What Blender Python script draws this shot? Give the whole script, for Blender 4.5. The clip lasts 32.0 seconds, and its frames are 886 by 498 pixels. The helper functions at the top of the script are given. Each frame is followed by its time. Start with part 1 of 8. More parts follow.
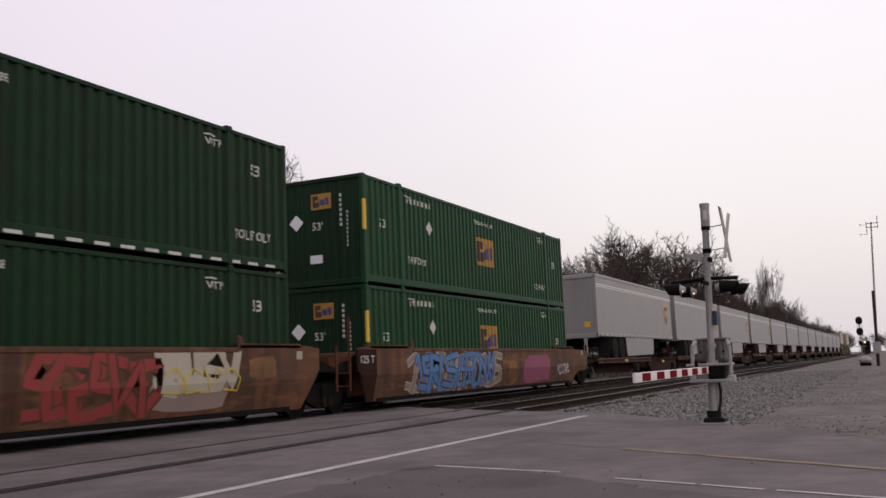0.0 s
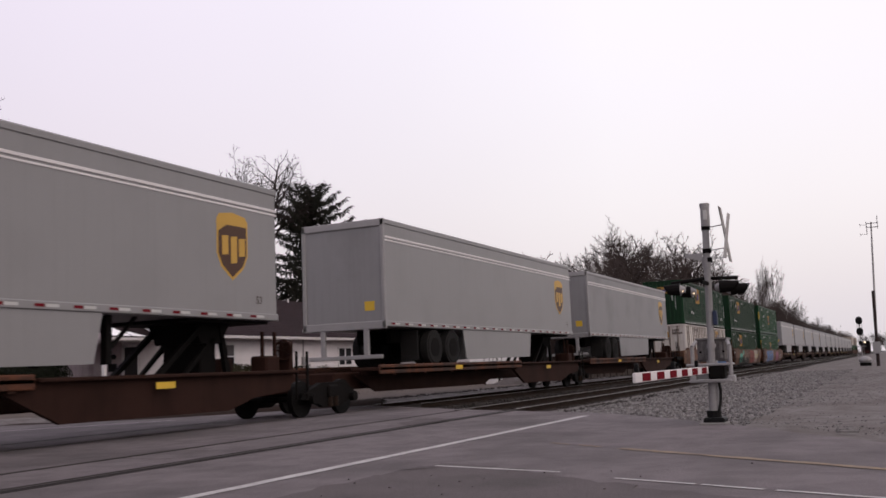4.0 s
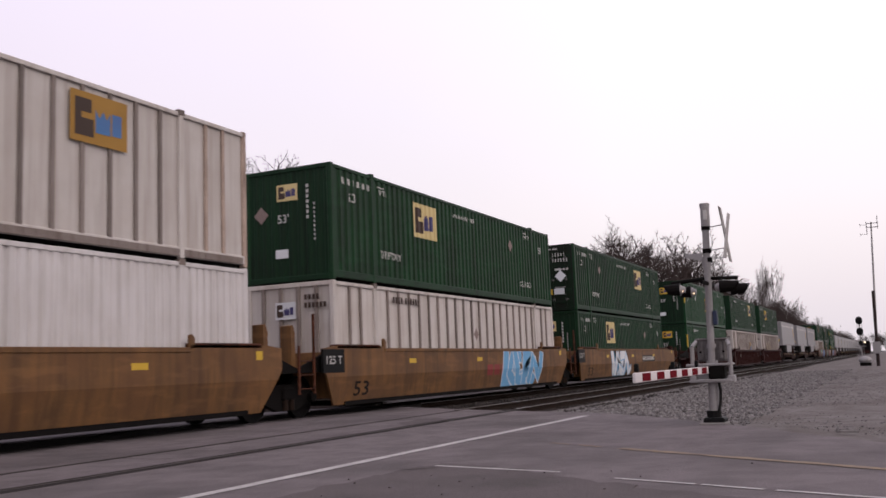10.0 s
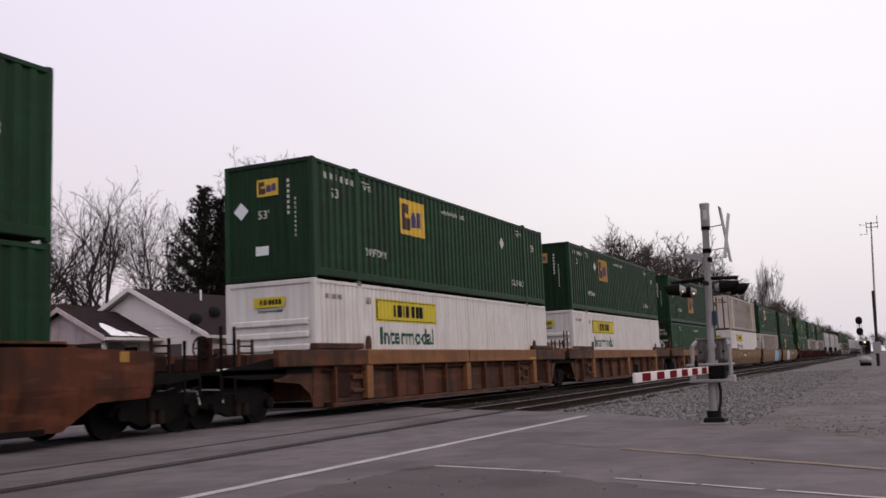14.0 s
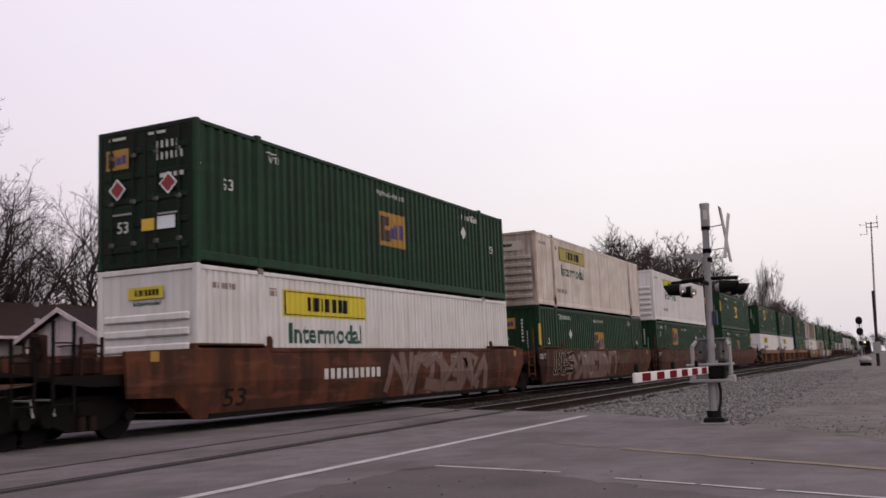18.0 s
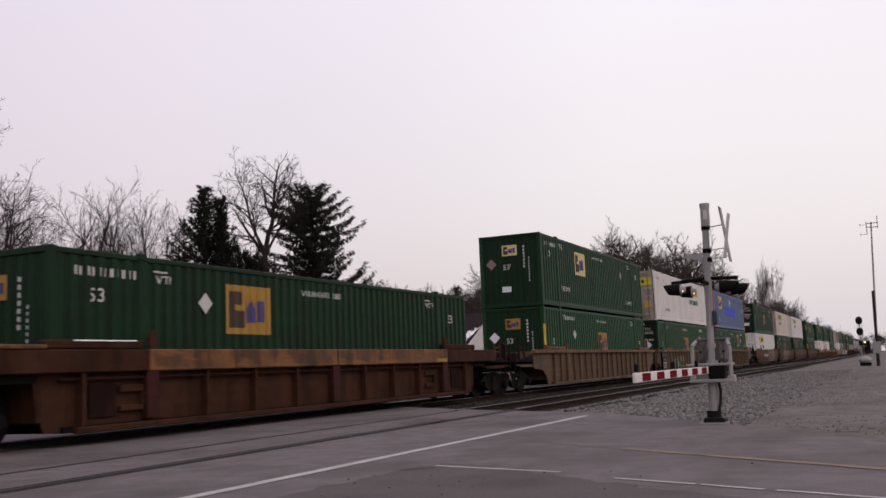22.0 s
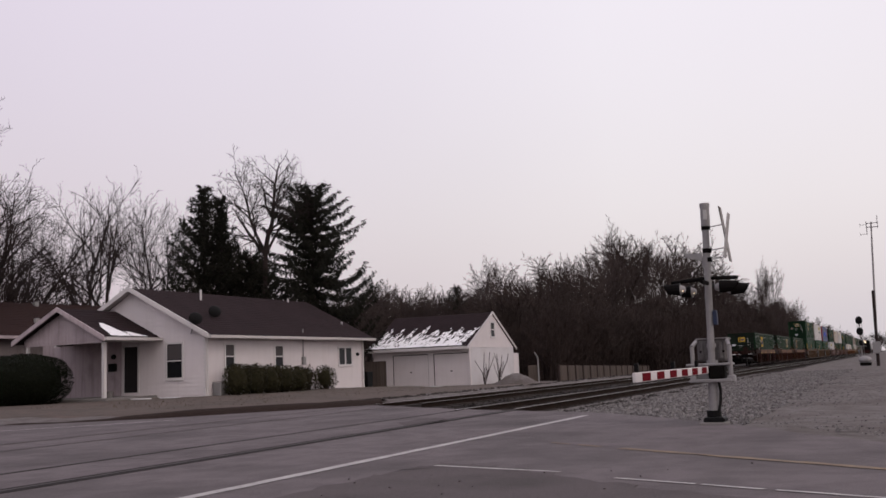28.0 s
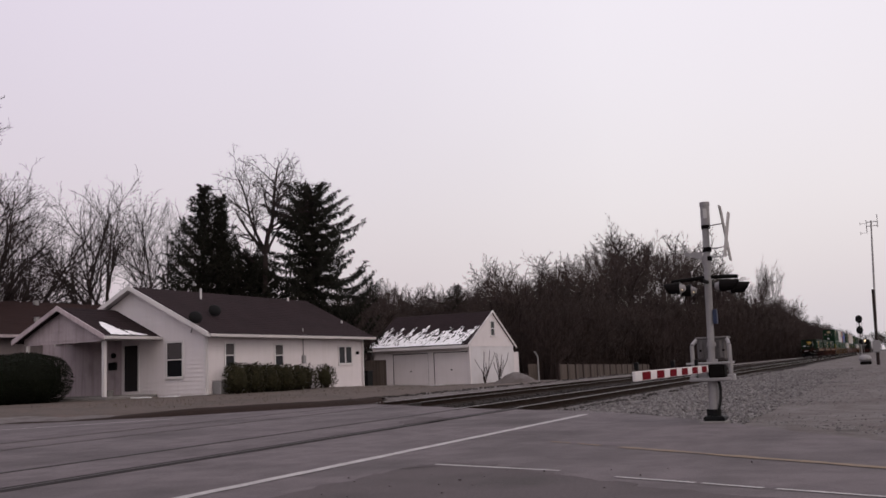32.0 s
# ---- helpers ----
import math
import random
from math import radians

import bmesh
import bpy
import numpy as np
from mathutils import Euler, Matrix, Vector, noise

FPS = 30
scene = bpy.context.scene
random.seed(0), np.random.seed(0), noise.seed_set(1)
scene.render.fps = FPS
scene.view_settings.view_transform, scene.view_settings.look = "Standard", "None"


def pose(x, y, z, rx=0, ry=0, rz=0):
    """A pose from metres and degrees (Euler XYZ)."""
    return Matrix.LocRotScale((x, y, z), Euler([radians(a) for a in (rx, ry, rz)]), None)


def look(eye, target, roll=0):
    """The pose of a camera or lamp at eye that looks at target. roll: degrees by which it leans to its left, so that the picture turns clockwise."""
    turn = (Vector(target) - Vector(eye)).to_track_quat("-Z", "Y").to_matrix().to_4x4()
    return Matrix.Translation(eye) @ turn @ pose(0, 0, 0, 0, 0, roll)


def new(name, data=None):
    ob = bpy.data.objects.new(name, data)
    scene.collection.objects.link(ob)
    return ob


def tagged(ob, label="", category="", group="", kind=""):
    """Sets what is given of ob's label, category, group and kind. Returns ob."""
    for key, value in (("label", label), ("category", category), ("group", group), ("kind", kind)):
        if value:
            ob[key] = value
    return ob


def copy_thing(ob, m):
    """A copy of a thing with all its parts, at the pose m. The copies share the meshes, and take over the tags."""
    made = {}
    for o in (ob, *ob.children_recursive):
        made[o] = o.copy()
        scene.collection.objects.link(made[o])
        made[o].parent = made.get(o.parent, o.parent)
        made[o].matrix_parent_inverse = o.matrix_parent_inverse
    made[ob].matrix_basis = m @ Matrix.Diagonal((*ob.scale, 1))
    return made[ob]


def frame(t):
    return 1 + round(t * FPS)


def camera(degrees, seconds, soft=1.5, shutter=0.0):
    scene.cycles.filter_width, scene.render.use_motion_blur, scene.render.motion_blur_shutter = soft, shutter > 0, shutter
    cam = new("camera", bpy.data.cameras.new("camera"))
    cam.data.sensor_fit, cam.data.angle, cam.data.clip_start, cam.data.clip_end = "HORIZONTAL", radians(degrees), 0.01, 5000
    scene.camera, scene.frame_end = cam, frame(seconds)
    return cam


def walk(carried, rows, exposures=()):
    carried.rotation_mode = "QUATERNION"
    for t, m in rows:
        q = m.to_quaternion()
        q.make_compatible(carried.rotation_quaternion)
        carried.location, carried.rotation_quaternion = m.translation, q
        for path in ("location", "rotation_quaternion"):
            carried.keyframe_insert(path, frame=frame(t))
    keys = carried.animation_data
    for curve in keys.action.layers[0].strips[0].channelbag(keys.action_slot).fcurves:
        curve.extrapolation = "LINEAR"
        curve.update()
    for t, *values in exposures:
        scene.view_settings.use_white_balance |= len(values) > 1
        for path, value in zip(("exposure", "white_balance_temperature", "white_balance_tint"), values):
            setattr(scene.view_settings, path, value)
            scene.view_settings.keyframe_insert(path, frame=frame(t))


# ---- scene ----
# The track runs along x, away from the camera; y points across the tracks; z = 0 is the rail top and the crossing's road.
EYE = Vector((0.0, 0.0, 0.996))
AHEAD = Vector((0.89776423, 0.4219721, 0.12632863))
RIGHT = Vector((0.4297181, -0.90204286, -0.04075573))
UP = Vector((-0.09675606, -0.09087473, 0.99115087))


def eye_pose(down=0.0):
    """The camera's pose, tilted down by a little (degrees)."""
    turn = Matrix((RIGHT, UP, -AHEAD)).transposed().to_4x4()
    return Matrix.Translation(EYE) @ turn @ pose(0, 0, 0, -down)


cam = camera(50.626, 32.0, soft=1.6, shutter=0.08)
walk(cam, [(0, eye_pose()), (10, eye_pose()), (20, eye_pose()), (27.5, eye_pose(0.01)), (28.5, eye_pose(0.02)), (29.0, eye_pose(0.105)),
           (29.5, eye_pose(0.075)), (30.5, eye_pose(0.08)), (32, eye_pose(0.08))],
     exposures=[(0, -0.42, 6650, 10.5), (3, -0.4, 6550, 11), (6, -0.36, 6500, 14.5), (8.5, -0.24, 6500, 15.5), (11, -0.36, 6500, 14), (14, -0.4, 6500, 12), (20, -0.38, 6600, 12), (23, -0.56, 6600, 12), (28, -0.6, 6550, 12.5), (32, -0.6, 6550, 12.5)])

# ---------------------------------------------------------------- light
world = bpy.data.worlds.new("overcast")
scene.world = world
world.use_nodes = True
wn, wl = world.node_tree.nodes, world.node_tree.links
wn.clear()
sky = wn.new("ShaderNodeTexSky")
sky.sky_type, sky.sun_disc = "NISHITA", False
sky.sun_elevation, sky.sun_rotation = radians(45), radians(202)
sky.air_density, sky.dust_density = 2.0, 6.0
coord = wn.new("ShaderNodeTexCoord")
sep = wn.new("ShaderNodeSeparateXYZ")
ramp = wn.new("ShaderNodeValToRGB")
ramp.color_ramp.elements[0].position, ramp.color_ramp.elements[0].color = 0.0, (0.70, 0.655, 0.69, 1)
ramp.color_ramp.elements[1].position, ramp.color_ramp.elements[1].color = 0.45, (0.93, 0.87, 0.93, 1)
mid = ramp.color_ramp.elements.new(0.16)
mid.color = (0.80, 0.75, 0.785, 1)
cloud = wn.new("ShaderNodeTexNoise")
cloud.inputs["Scale"].default_value, cloud.inputs["Detail"].default_value = 1.6, 3
cmap = wn.new("ShaderNodeMapRange")
cmap.inputs["To Min"].default_value, cmap.inputs["To Max"].default_value = 0.93, 1.07
tint = wn.new("ShaderNodeMix")
tint.data_type, tint.blend_type = "RGBA", "MULTIPLY"
tint.inputs["Factor"].default_value = 1.0
skyback, cloudback, both = wn.new("ShaderNodeBackground"), wn.new("ShaderNodeBackground"), wn.new("ShaderNodeAddShader")
skyback.inputs["Strength"].default_value = 0.05
cloudback.inputs["Strength"].default_value = 1.3
out = wn.new("ShaderNodeOutputWorld")
wl.new(coord.outputs["Generated"], sep.inputs[0])
wl.new(sep.outputs["Z"], ramp.inputs[0])
wl.new(coord.outputs["Generated"], cloud.inputs["Vector"])
wl.new(cloud.outputs[0], cmap.inputs["Value"])
wl.new(ramp.outputs[0], tint.inputs["A"])
wl.new(cmap.outputs[0], tint.inputs["B"])
side = wn.new("ShaderNodeValToRGB")
side.color_ramp.elements[0].position, side.color_ramp.elements[0].color = 0.25, (1.04, 1.04, 1.04, 1)
side.color_ramp.elements[1].position, side.color_ramp.elements[1].color = 0.80, (0.84, 0.78, 0.85, 1)
across = wn.new("ShaderNodeMix")
across.data_type, across.blend_type = "RGBA", "MULTIPLY"
across.inputs["Factor"].default_value = 1.0
wl.new(sep.outputs["Y"], side.inputs[0])
wl.new(tint.outputs["Result"], across.inputs["A"])
wl.new(side.outputs[0], across.inputs["B"])
back = wn.new("ShaderNodeValToRGB")
back.color_ramp.elements[0].position, back.color_ramp.elements[0].color = 0.0, (0.98, 0.98, 0.98, 1)
back.color_ramp.elements[1].position, back.color_ramp.elements[1].color = 0.62, (1, 1, 1, 1)
half = wn.new("ShaderNodeMapRange")
half.inputs["From Min"].default_value, half.inputs["From Max"].default_value = -1.0, 1.0
behind = wn.new("ShaderNodeMix")
behind.data_type, behind.blend_type = "RGBA", "MULTIPLY"
behind.inputs["Factor"].default_value = 1.0
wl.new(sep.outputs["X"], half.inputs["Value"])
wl.new(half.outputs[0], back.inputs[0])
wl.new(across.outputs["Result"], behind.inputs["A"])
wl.new(back.outputs[0], behind.inputs["B"])
wl.new(behind.outputs["Result"], cloudback.inputs["Color"])
wl.new(sky.outputs[0], skyback.inputs["Color"])
wl.new(skyback.outputs[0], both.inputs[0])
wl.new(cloudback.outputs[0], both.inputs[1])
wl.new(both.outputs[0], out.inputs["Surface"])
sun = new("sun", bpy.data.lights.new("sun", "SUN"))
sun.data.energy, sun.data.angle, sun.data.color = 0.3, radians(25), (1.0, 0.975, 0.97)
sun.matrix_world = look((0, 0, 0), (0.3, 0.75, -0.8))

# ---------------------------------------------------------------- materials
MATS = {}


def material(name, color, rough=0.7, metal=0.0, grain=0.12, grain_scale=40.0, stain=0.2, stain_scale=1.2, stain_color=None,
             bump=0.15, streak=0.0, vary=0.0, island=0.0, glow=0.0, coord_kind="Object", spec=0.2, mottle=0.0, rust=None):
    """A procedural surface: base colour, grain and stains at two scales, streaks that run down, relief."""
    if name in MATS:
        return MATS[name]
    m = bpy.data.materials.new(name)
    m.use_nodes = True
    n, l = m.node_tree.nodes, m.node_tree.links
    b = n["Principled BSDF"]
    b.inputs["Roughness"].default_value, b.inputs["Metallic"].default_value = rough, metal
    b.inputs["Specular IOR Level"].default_value = spec
    tc = n.new("ShaderNodeTexCoord")
    dark = stain_color or tuple(c * 0.45 for c in color)

    def mix(a, bcol, fac):
        q = n.new("ShaderNodeMix")
        q.data_type = "RGBA"
        for sock, val in (("A", a), ("B", bcol), ("Factor", fac)):
            if hasattr(val, "is_linked") or hasattr(val, "links"):
                l.new(val, q.inputs[sock])
            elif sock == "Factor":
                q.inputs[sock].default_value = val
            else:
                q.inputs[sock].default_value = (*val, 1)
        return q.outputs["Result"]

    def noise_fac(scale, detail, lo, hi, top, squash=None):
        t = n.new("ShaderNodeTexNoise")
        t.inputs["Scale"].default_value, t.inputs["Detail"].default_value = scale, detail
        src = tc.outputs[coord_kind]
        if squash:
            mp = n.new("ShaderNodeMapping")
            mp.inputs["Scale"].default_value = squash
            l.new(src, mp.inputs[0])
            src = mp.outputs[0]
        l.new(src, t.inputs["Vector"])
        r = n.new("ShaderNodeMapRange")
        r.inputs["From Min"].default_value, r.inputs["From Max"].default_value = lo, hi
        r.inputs["To Max"].default_value = top
        l.new(t.outputs[0], r.inputs["Value"])
        return r.outputs[0], t.outputs[0]

    col = None
    f1, g1 = noise_fac(grain_scale, 4, 0.35, 0.7, grain)
    col = mix(color, dark, f1)
    if stain:
        f2, _ = noise_fac(stain_scale, 5, 0.45, 0.75, stain)
        col = mix(col, dark, f2)
    if streak:
        f3, _ = noise_fac(1.0, 3, 0.5, 0.72, streak, (7.0, 7.0, 0.35))
        col = mix(col, dark, f3)
    if mottle:
        f4, _ = noise_fac(2.6, 6, 0.42, 0.62, mottle)
        col = mix(col, dark, f4)
        f5, _ = noise_fac(1.0, 4, 0.5, 0.7, mottle * 0.6, (0.16, 1.1, 1.0))
        col = mix(col, dark, f5)
    if rust:
        f6, _ = noise_fac(1.3, 7, 0.45, 0.57, rust[1])
        col = mix(col, rust[0], f6)
        f7, _ = noise_fac(1.0, 5, 0.49, 0.60, rust[1] * 0.9, (2.6, 2.6, 0.25))
        col = mix(col, tuple(c * 0.8 for c in dark), f7)
        if max(color) < 0.3:
            f8, _ = noise_fac(1.0, 6, 0.53, 0.64, rust[1] * 0.55, (0.9, 0.9, 4.5))
            col = mix(col, tuple(c * 1.45 + 0.06 * max(color) for c in color), f8)
    if vary:
        info = n.new("ShaderNodeObjectInfo")
        hsv = n.new("ShaderNodeHueSaturation")
        r = n.new("ShaderNodeMapRange")
        r.inputs["To Min"].default_value, r.inputs["To Max"].default_value = 1 - vary, 1 + vary
        l.new(info.outputs["Random"], r.inputs["Value"])
        l.new(r.outputs[0], hsv.inputs["Value"])
        l.new(col, hsv.inputs["Color"])
        col = hsv.outputs[0]
    if island:
        geo = n.new("ShaderNodeNewGeometry")
        hsv = n.new("ShaderNodeHueSaturation")
        r = n.new("ShaderNodeMapRange")
        r.inputs["To Min"].default_value, r.inputs["To Max"].default_value = 1 - island, 1 + island
        l.new(geo.outputs["Random Per Island"], r.inputs["Value"])
        l.new(r.outputs[0], hsv.inputs["Value"])
        l.new(col, hsv.inputs["Color"])
        col = hsv.outputs[0]
    l.new(col, b.inputs["Base Color"])
    if bump:
        bp = n.new("ShaderNodeBump")
        bp.inputs["Strength"].default_value, bp.inputs["Distance"].default_value = bump, 0.02
        l.new(g1, bp.inputs["Height"])
        l.new(bp.outputs[0], b.inputs["Normal"])
    if glow:
        b.inputs["Emission Color"].default_value, b.inputs["Emission Strength"].default_value = (*color, 1), glow
    MATS[name] = m
    return m


GREEN = material("green_paint", (0.007155, 0.03414, 0.01367), 0.5, grain=0.15, stain=0.42, streak=0.5, stain_color=(0.00757, 0.0151, 0.00832), bump=0.05, vary=0.16, spec=0.12, rust=((0.0078, 0.0215, 0.0115), 0.45))
# Rear-wall green: side paint darkened for the shade of the end, plus dirt.
DULLGREEN = material("shaded_dirty_green_paint", (0.0058, 0.0245, 0.0108), 0.55, grain=0.2, stain=0.5, streak=0.6, stain_color=(0.0055, 0.0095, 0.0062), bump=0.05, vary=0.2, spec=0.1)
GREEN3 = material("deep_green_paint", (0.004025, 0.02382, 0.00774), 0.5, grain=0.15, stain=0.42, streak=0.5, stain_color=(0.00432, 0.0108, 0.00504), bump=0.05, vary=0.08, spec=0.12, rust=((0.0055, 0.0165, 0.0078), 0.4))
GREEN2 = material("bright_green_paint", (0.005392, 0.03887, 0.0135), 0.45, grain=0.1, stain=0.42, streak=0.5, stain_color=(0.00696, 0.0174, 0.00766), bump=0.05, spec=0.12)
WHITE_RIB = material("aged_white_paint", (0.488, 0.459, 0.445), 0.55, grain=0.1, stain=0.25, streak=0.35, stain_color=(0.253, 0.199, 0.162), bump=0.05, vary=0.06, rust=((0.40, 0.35, 0.32), 0.25))
RIB = material("stained_post", (0.198, 0.168, 0.156), 0.6, grain=0.3, stain=0.5, streak=0.6, stain_color=(0.072, 0.045, 0.033), bump=0.1, vary=0.25)
WHITE = material("white_paint", (0.534, 0.513, 0.521), 0.45, grain=0.06, stain=0.3, streak=0.4, stain_color=(0.317, 0.288, 0.267), bump=0.04, vary=0.05, rust=((0.43, 0.40, 0.39), 0.2))
CREAM = material("weathered_cream_paint", (0.502, 0.456, 0.434), 0.5, grain=0.1, stain=0.25, streak=0.35, stain_color=(0.269, 0.18, 0.128), bump=0.05, rust=((0.34, 0.25, 0.20), 0.3))
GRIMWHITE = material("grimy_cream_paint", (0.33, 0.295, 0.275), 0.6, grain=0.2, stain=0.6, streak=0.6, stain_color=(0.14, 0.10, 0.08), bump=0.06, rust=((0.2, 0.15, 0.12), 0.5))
BLUE = material("faded_blue_paint", (0.0672, 0.0976, 0.19), 0.5, grain=0.12, stain=0.25, streak=0.2, stain_color=(0.056, 0.0672, 0.112), bump=0.05)
# Blue with grime, and the rear doors' shade mixed into its colour.
SHADEGRIMBLUE = material("shaded_grimy_blue_paint", (0.034, 0.047, 0.088), 0.6, grain=0.2, stain=0.6, streak=0.5, stain_color=(0.03, 0.026, 0.03), bump=0.06, spec=0.1)
BLUE2 = material("deep_blue_paint", (0.035, 0.06, 0.45), 0.5, grain=0.1, bump=0.03)
RED = material("red_paint", (0.42, 0.05, 0.035), 0.5, grain=0.15, stain=0.3, bump=0.05)
TAN = material("tan_brown_paint", (0.159, 0.07767, 0.02852), 0.6, grain=0.3, stain=0.6, streak=0.5, stain_color=(0.055, 0.031, 0.017), bump=0.1, rust=((0.09, 0.043, 0.021), 0.45))
BROWN = material("red_brown_paint", (0.08964, 0.03116, 0.0174), 0.65, grain=0.35, stain=0.6, streak=0.5, stain_color=(0.030, 0.0155, 0.0108), bump=0.1, spec=0.06, rust=((0.040, 0.019, 0.0145), 0.8))
ORANGE = material("orange_brown_paint", (0.105, 0.04465, 0.02134), 0.65, grain=0.3, stain=0.6, streak=0.6, stain_color=(0.045, 0.0225, 0.0138), bump=0.1, rust=((0.052, 0.027, 0.019), 0.75))
PALESPRAY = material("dirty_cream_spray", (0.34, 0.31, 0.27), 0.6, grain=0.3, stain=0.5, stain_color=(0.2, 0.17, 0.13), bump=0.0)
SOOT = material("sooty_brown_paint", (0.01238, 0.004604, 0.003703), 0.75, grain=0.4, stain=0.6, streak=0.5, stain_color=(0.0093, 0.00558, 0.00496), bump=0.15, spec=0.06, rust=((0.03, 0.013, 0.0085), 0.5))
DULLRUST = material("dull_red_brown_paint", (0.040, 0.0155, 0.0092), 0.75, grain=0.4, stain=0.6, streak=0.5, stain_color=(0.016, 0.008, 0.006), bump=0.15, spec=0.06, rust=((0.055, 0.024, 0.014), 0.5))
# Green of rear doors and ribbed ends: end shade and soot in one colour.
SHADEGREEN = material("shaded_sooty_green_paint", (0.0068, 0.0175, 0.0095), 0.6, grain=0.2, stain=0.5, streak=0.5, stain_color=(0.0085, 0.0105, 0.0075), bump=0.06, vary=0.15, spec=0.1, rust=((0.009, 0.0105, 0.008), 0.6))
GRIMALU = material("grimy_silver_paint", (0.204, 0.198, 0.206), 0.5, 0.1, grain=0.1, stain=0.6, stain_scale=0.5, streak=0.15, stain_color=(0.114, 0.108, 0.112), bump=0.03)
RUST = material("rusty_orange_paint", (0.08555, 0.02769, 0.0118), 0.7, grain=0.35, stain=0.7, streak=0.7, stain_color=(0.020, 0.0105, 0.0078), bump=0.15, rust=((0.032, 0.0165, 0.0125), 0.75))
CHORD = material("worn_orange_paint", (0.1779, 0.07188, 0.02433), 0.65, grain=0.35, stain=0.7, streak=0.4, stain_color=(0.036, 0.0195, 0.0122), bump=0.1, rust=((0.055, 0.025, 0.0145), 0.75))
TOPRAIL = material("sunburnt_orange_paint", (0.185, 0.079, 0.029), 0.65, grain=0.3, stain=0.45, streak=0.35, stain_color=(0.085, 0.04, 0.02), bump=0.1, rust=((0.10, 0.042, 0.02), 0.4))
MAROON = material("maroon_paint", (0.0382, 0.0117, 0.0108), 0.6, grain=0.2, stain=0.4, streak=0.4, stain_color=(0.016, 0.0085, 0.0078), bump=0.1, spec=0.06, rust=((0.024, 0.0105, 0.0095), 0.6))
SAND = material("dusty_tan_paint", (0.08624, 0.05148, 0.0286), 0.65, grain=0.35, stain=0.7, streak=0.6, stain_color=(0.038, 0.0235, 0.0152), bump=0.1, rust=((0.068, 0.034, 0.020), 0.7))
WOODCORE = material("dark_wood_core", (0.03, 0.0225, 0.0195), 0.95, grain=0.5, grain_scale=3, stain=0.5, bump=0.8, spec=0.0)
SPINE = material("grimy_brown_steel", (0.0279, 0.01305, 0.01004), 0.75, grain=0.4, stain=0.6, streak=0.3, bump=0.15, spec=0.06)
RUSTWHITE = material("rust_bitten_white", (0.42, 0.33, 0.28), 0.7, grain=0.4, stain=0.8, streak=0.95, stain_color=(0.055, 0.027, 0.019), bump=0.15)
DARK = material("grimy_steel", (0.0065, 0.00551, 0.00526), 0.75, grain=0.4, stain=0.5, bump=0.2, spec=0.06)
STEEL = material("rail_steel", (0.30, 0.28, 0.28), 0.35, 0.9, grain=0.2, stain=0.3, bump=0.05)
RAILSIDE = material("rusty_rail", (0.021, 0.0135, 0.0105), 0.8, grain=0.4, stain=0.4, bump=0.1, spec=0.06)
WHEEL = material("wheel_steel", (0.00605, 0.0055, 0.0055), 0.6, 0.0, grain=0.3, stain=0.4, bump=0.1, spec=0.06)
RUBBER = material("black_rubber", (0.018, 0.017, 0.017), 0.8, grain=0.3, bump=0.2, spec=0.06)
ALU = material("silver_paint", (0.213, 0.206, 0.211), 0.42, 0.1, grain=0.06, stain=0.25, stain_scale=0.7, streak=0.12, stain_color=(0.149, 0.143, 0.145), bump=0.03)
GALV = material("galvanised_metal", (0.264, 0.252, 0.258), 0.5, 0.35, grain=0.2, grain_scale=25, stain=0.3, bump=0.06)
YELLOW = material("yellow_paint", (0.527, 0.34, 0.0382), 0.5, grain=0.12, stain=0.2, bump=0.03)
PALE = material("faded_yellow_paint", (0.528, 0.424, 0.216), 0.55, grain=0.15, stain=0.3, stain_color=(0.44, 0.336, 0.112), bump=0.03)
SALLOW = material("yellowed_white_paint", (0.42, 0.35, 0.24), 0.6, grain=0.15, stain=0.35, stain_color=(0.3, 0.25, 0.2), bump=0.03)
OLDSIGN = material("weathered_yellow_panel", (0.33, 0.27, 0.075), 0.6, grain=0.2, stain=0.5, streak=0.4, stain_color=(0.22, 0.17, 0.1), bump=0.03)
OCHRE = material("dull_ochre_paint", (0.296, 0.16, 0.032), 0.55, grain=0.15, stain=0.3, bump=0.03)
SIGN = material("lemon_yellow_paint", (0.47, 0.38, 0.03), 0.5, grain=0.12, stain=0.2, bump=0.03)
DULLSPRAY = material("dull_pink_spray", (0.135, 0.083, 0.072), 0.6, grain=0.3, stain=0.6, stain_scale=2.0, stain_color=(0.075, 0.04, 0.032), bump=0.0)
INK = material("dark_brown_paint", (0.045, 0.028, 0.022), 0.55, grain=0.1, bump=0.0)
NAVY = material("violet_blue_paint", (0.05, 0.045, 0.13), 0.55, grain=0.15, bump=0.0)
BLACK = material("black_paint", (0.0084, 0.0084, 0.009), 0.5, grain=0.15, bump=0.03, spec=0.06)
LETTER = material("white_lettering", (0.44, 0.432, 0.425), 0.55, grain=0.2, grain_scale=90, stain=0.25, bump=0.0)
GREENLETTER = material("dark_green_lettering", (0.012, 0.06, 0.045), 0.5, grain=0.1, bump=0.0)
GOLD = material("gold_paint", (0.44, 0.26, 0.05), 0.45, grain=0.1, bump=0.0)
COCOA = material("chocolate_paint", (0.06, 0.028, 0.016), 0.45, grain=0.1, bump=0.0)
REDSTRIPE = material("red_tape", (0.119, 0.0084, 0.014), 0.85, grain=0.1, bump=0.0, spec=0.02)
PINK = material("pink_spray", (0.40, 0.235, 0.25), 0.6, grain=0.2, bump=0.0)
SPRAYBLUE = material("blue_spray", (0.055, 0.15, 0.32), 0.6, grain=0.2, stain=0.4, stain_color=(0.09, 0.06, 0.19), bump=0.0)
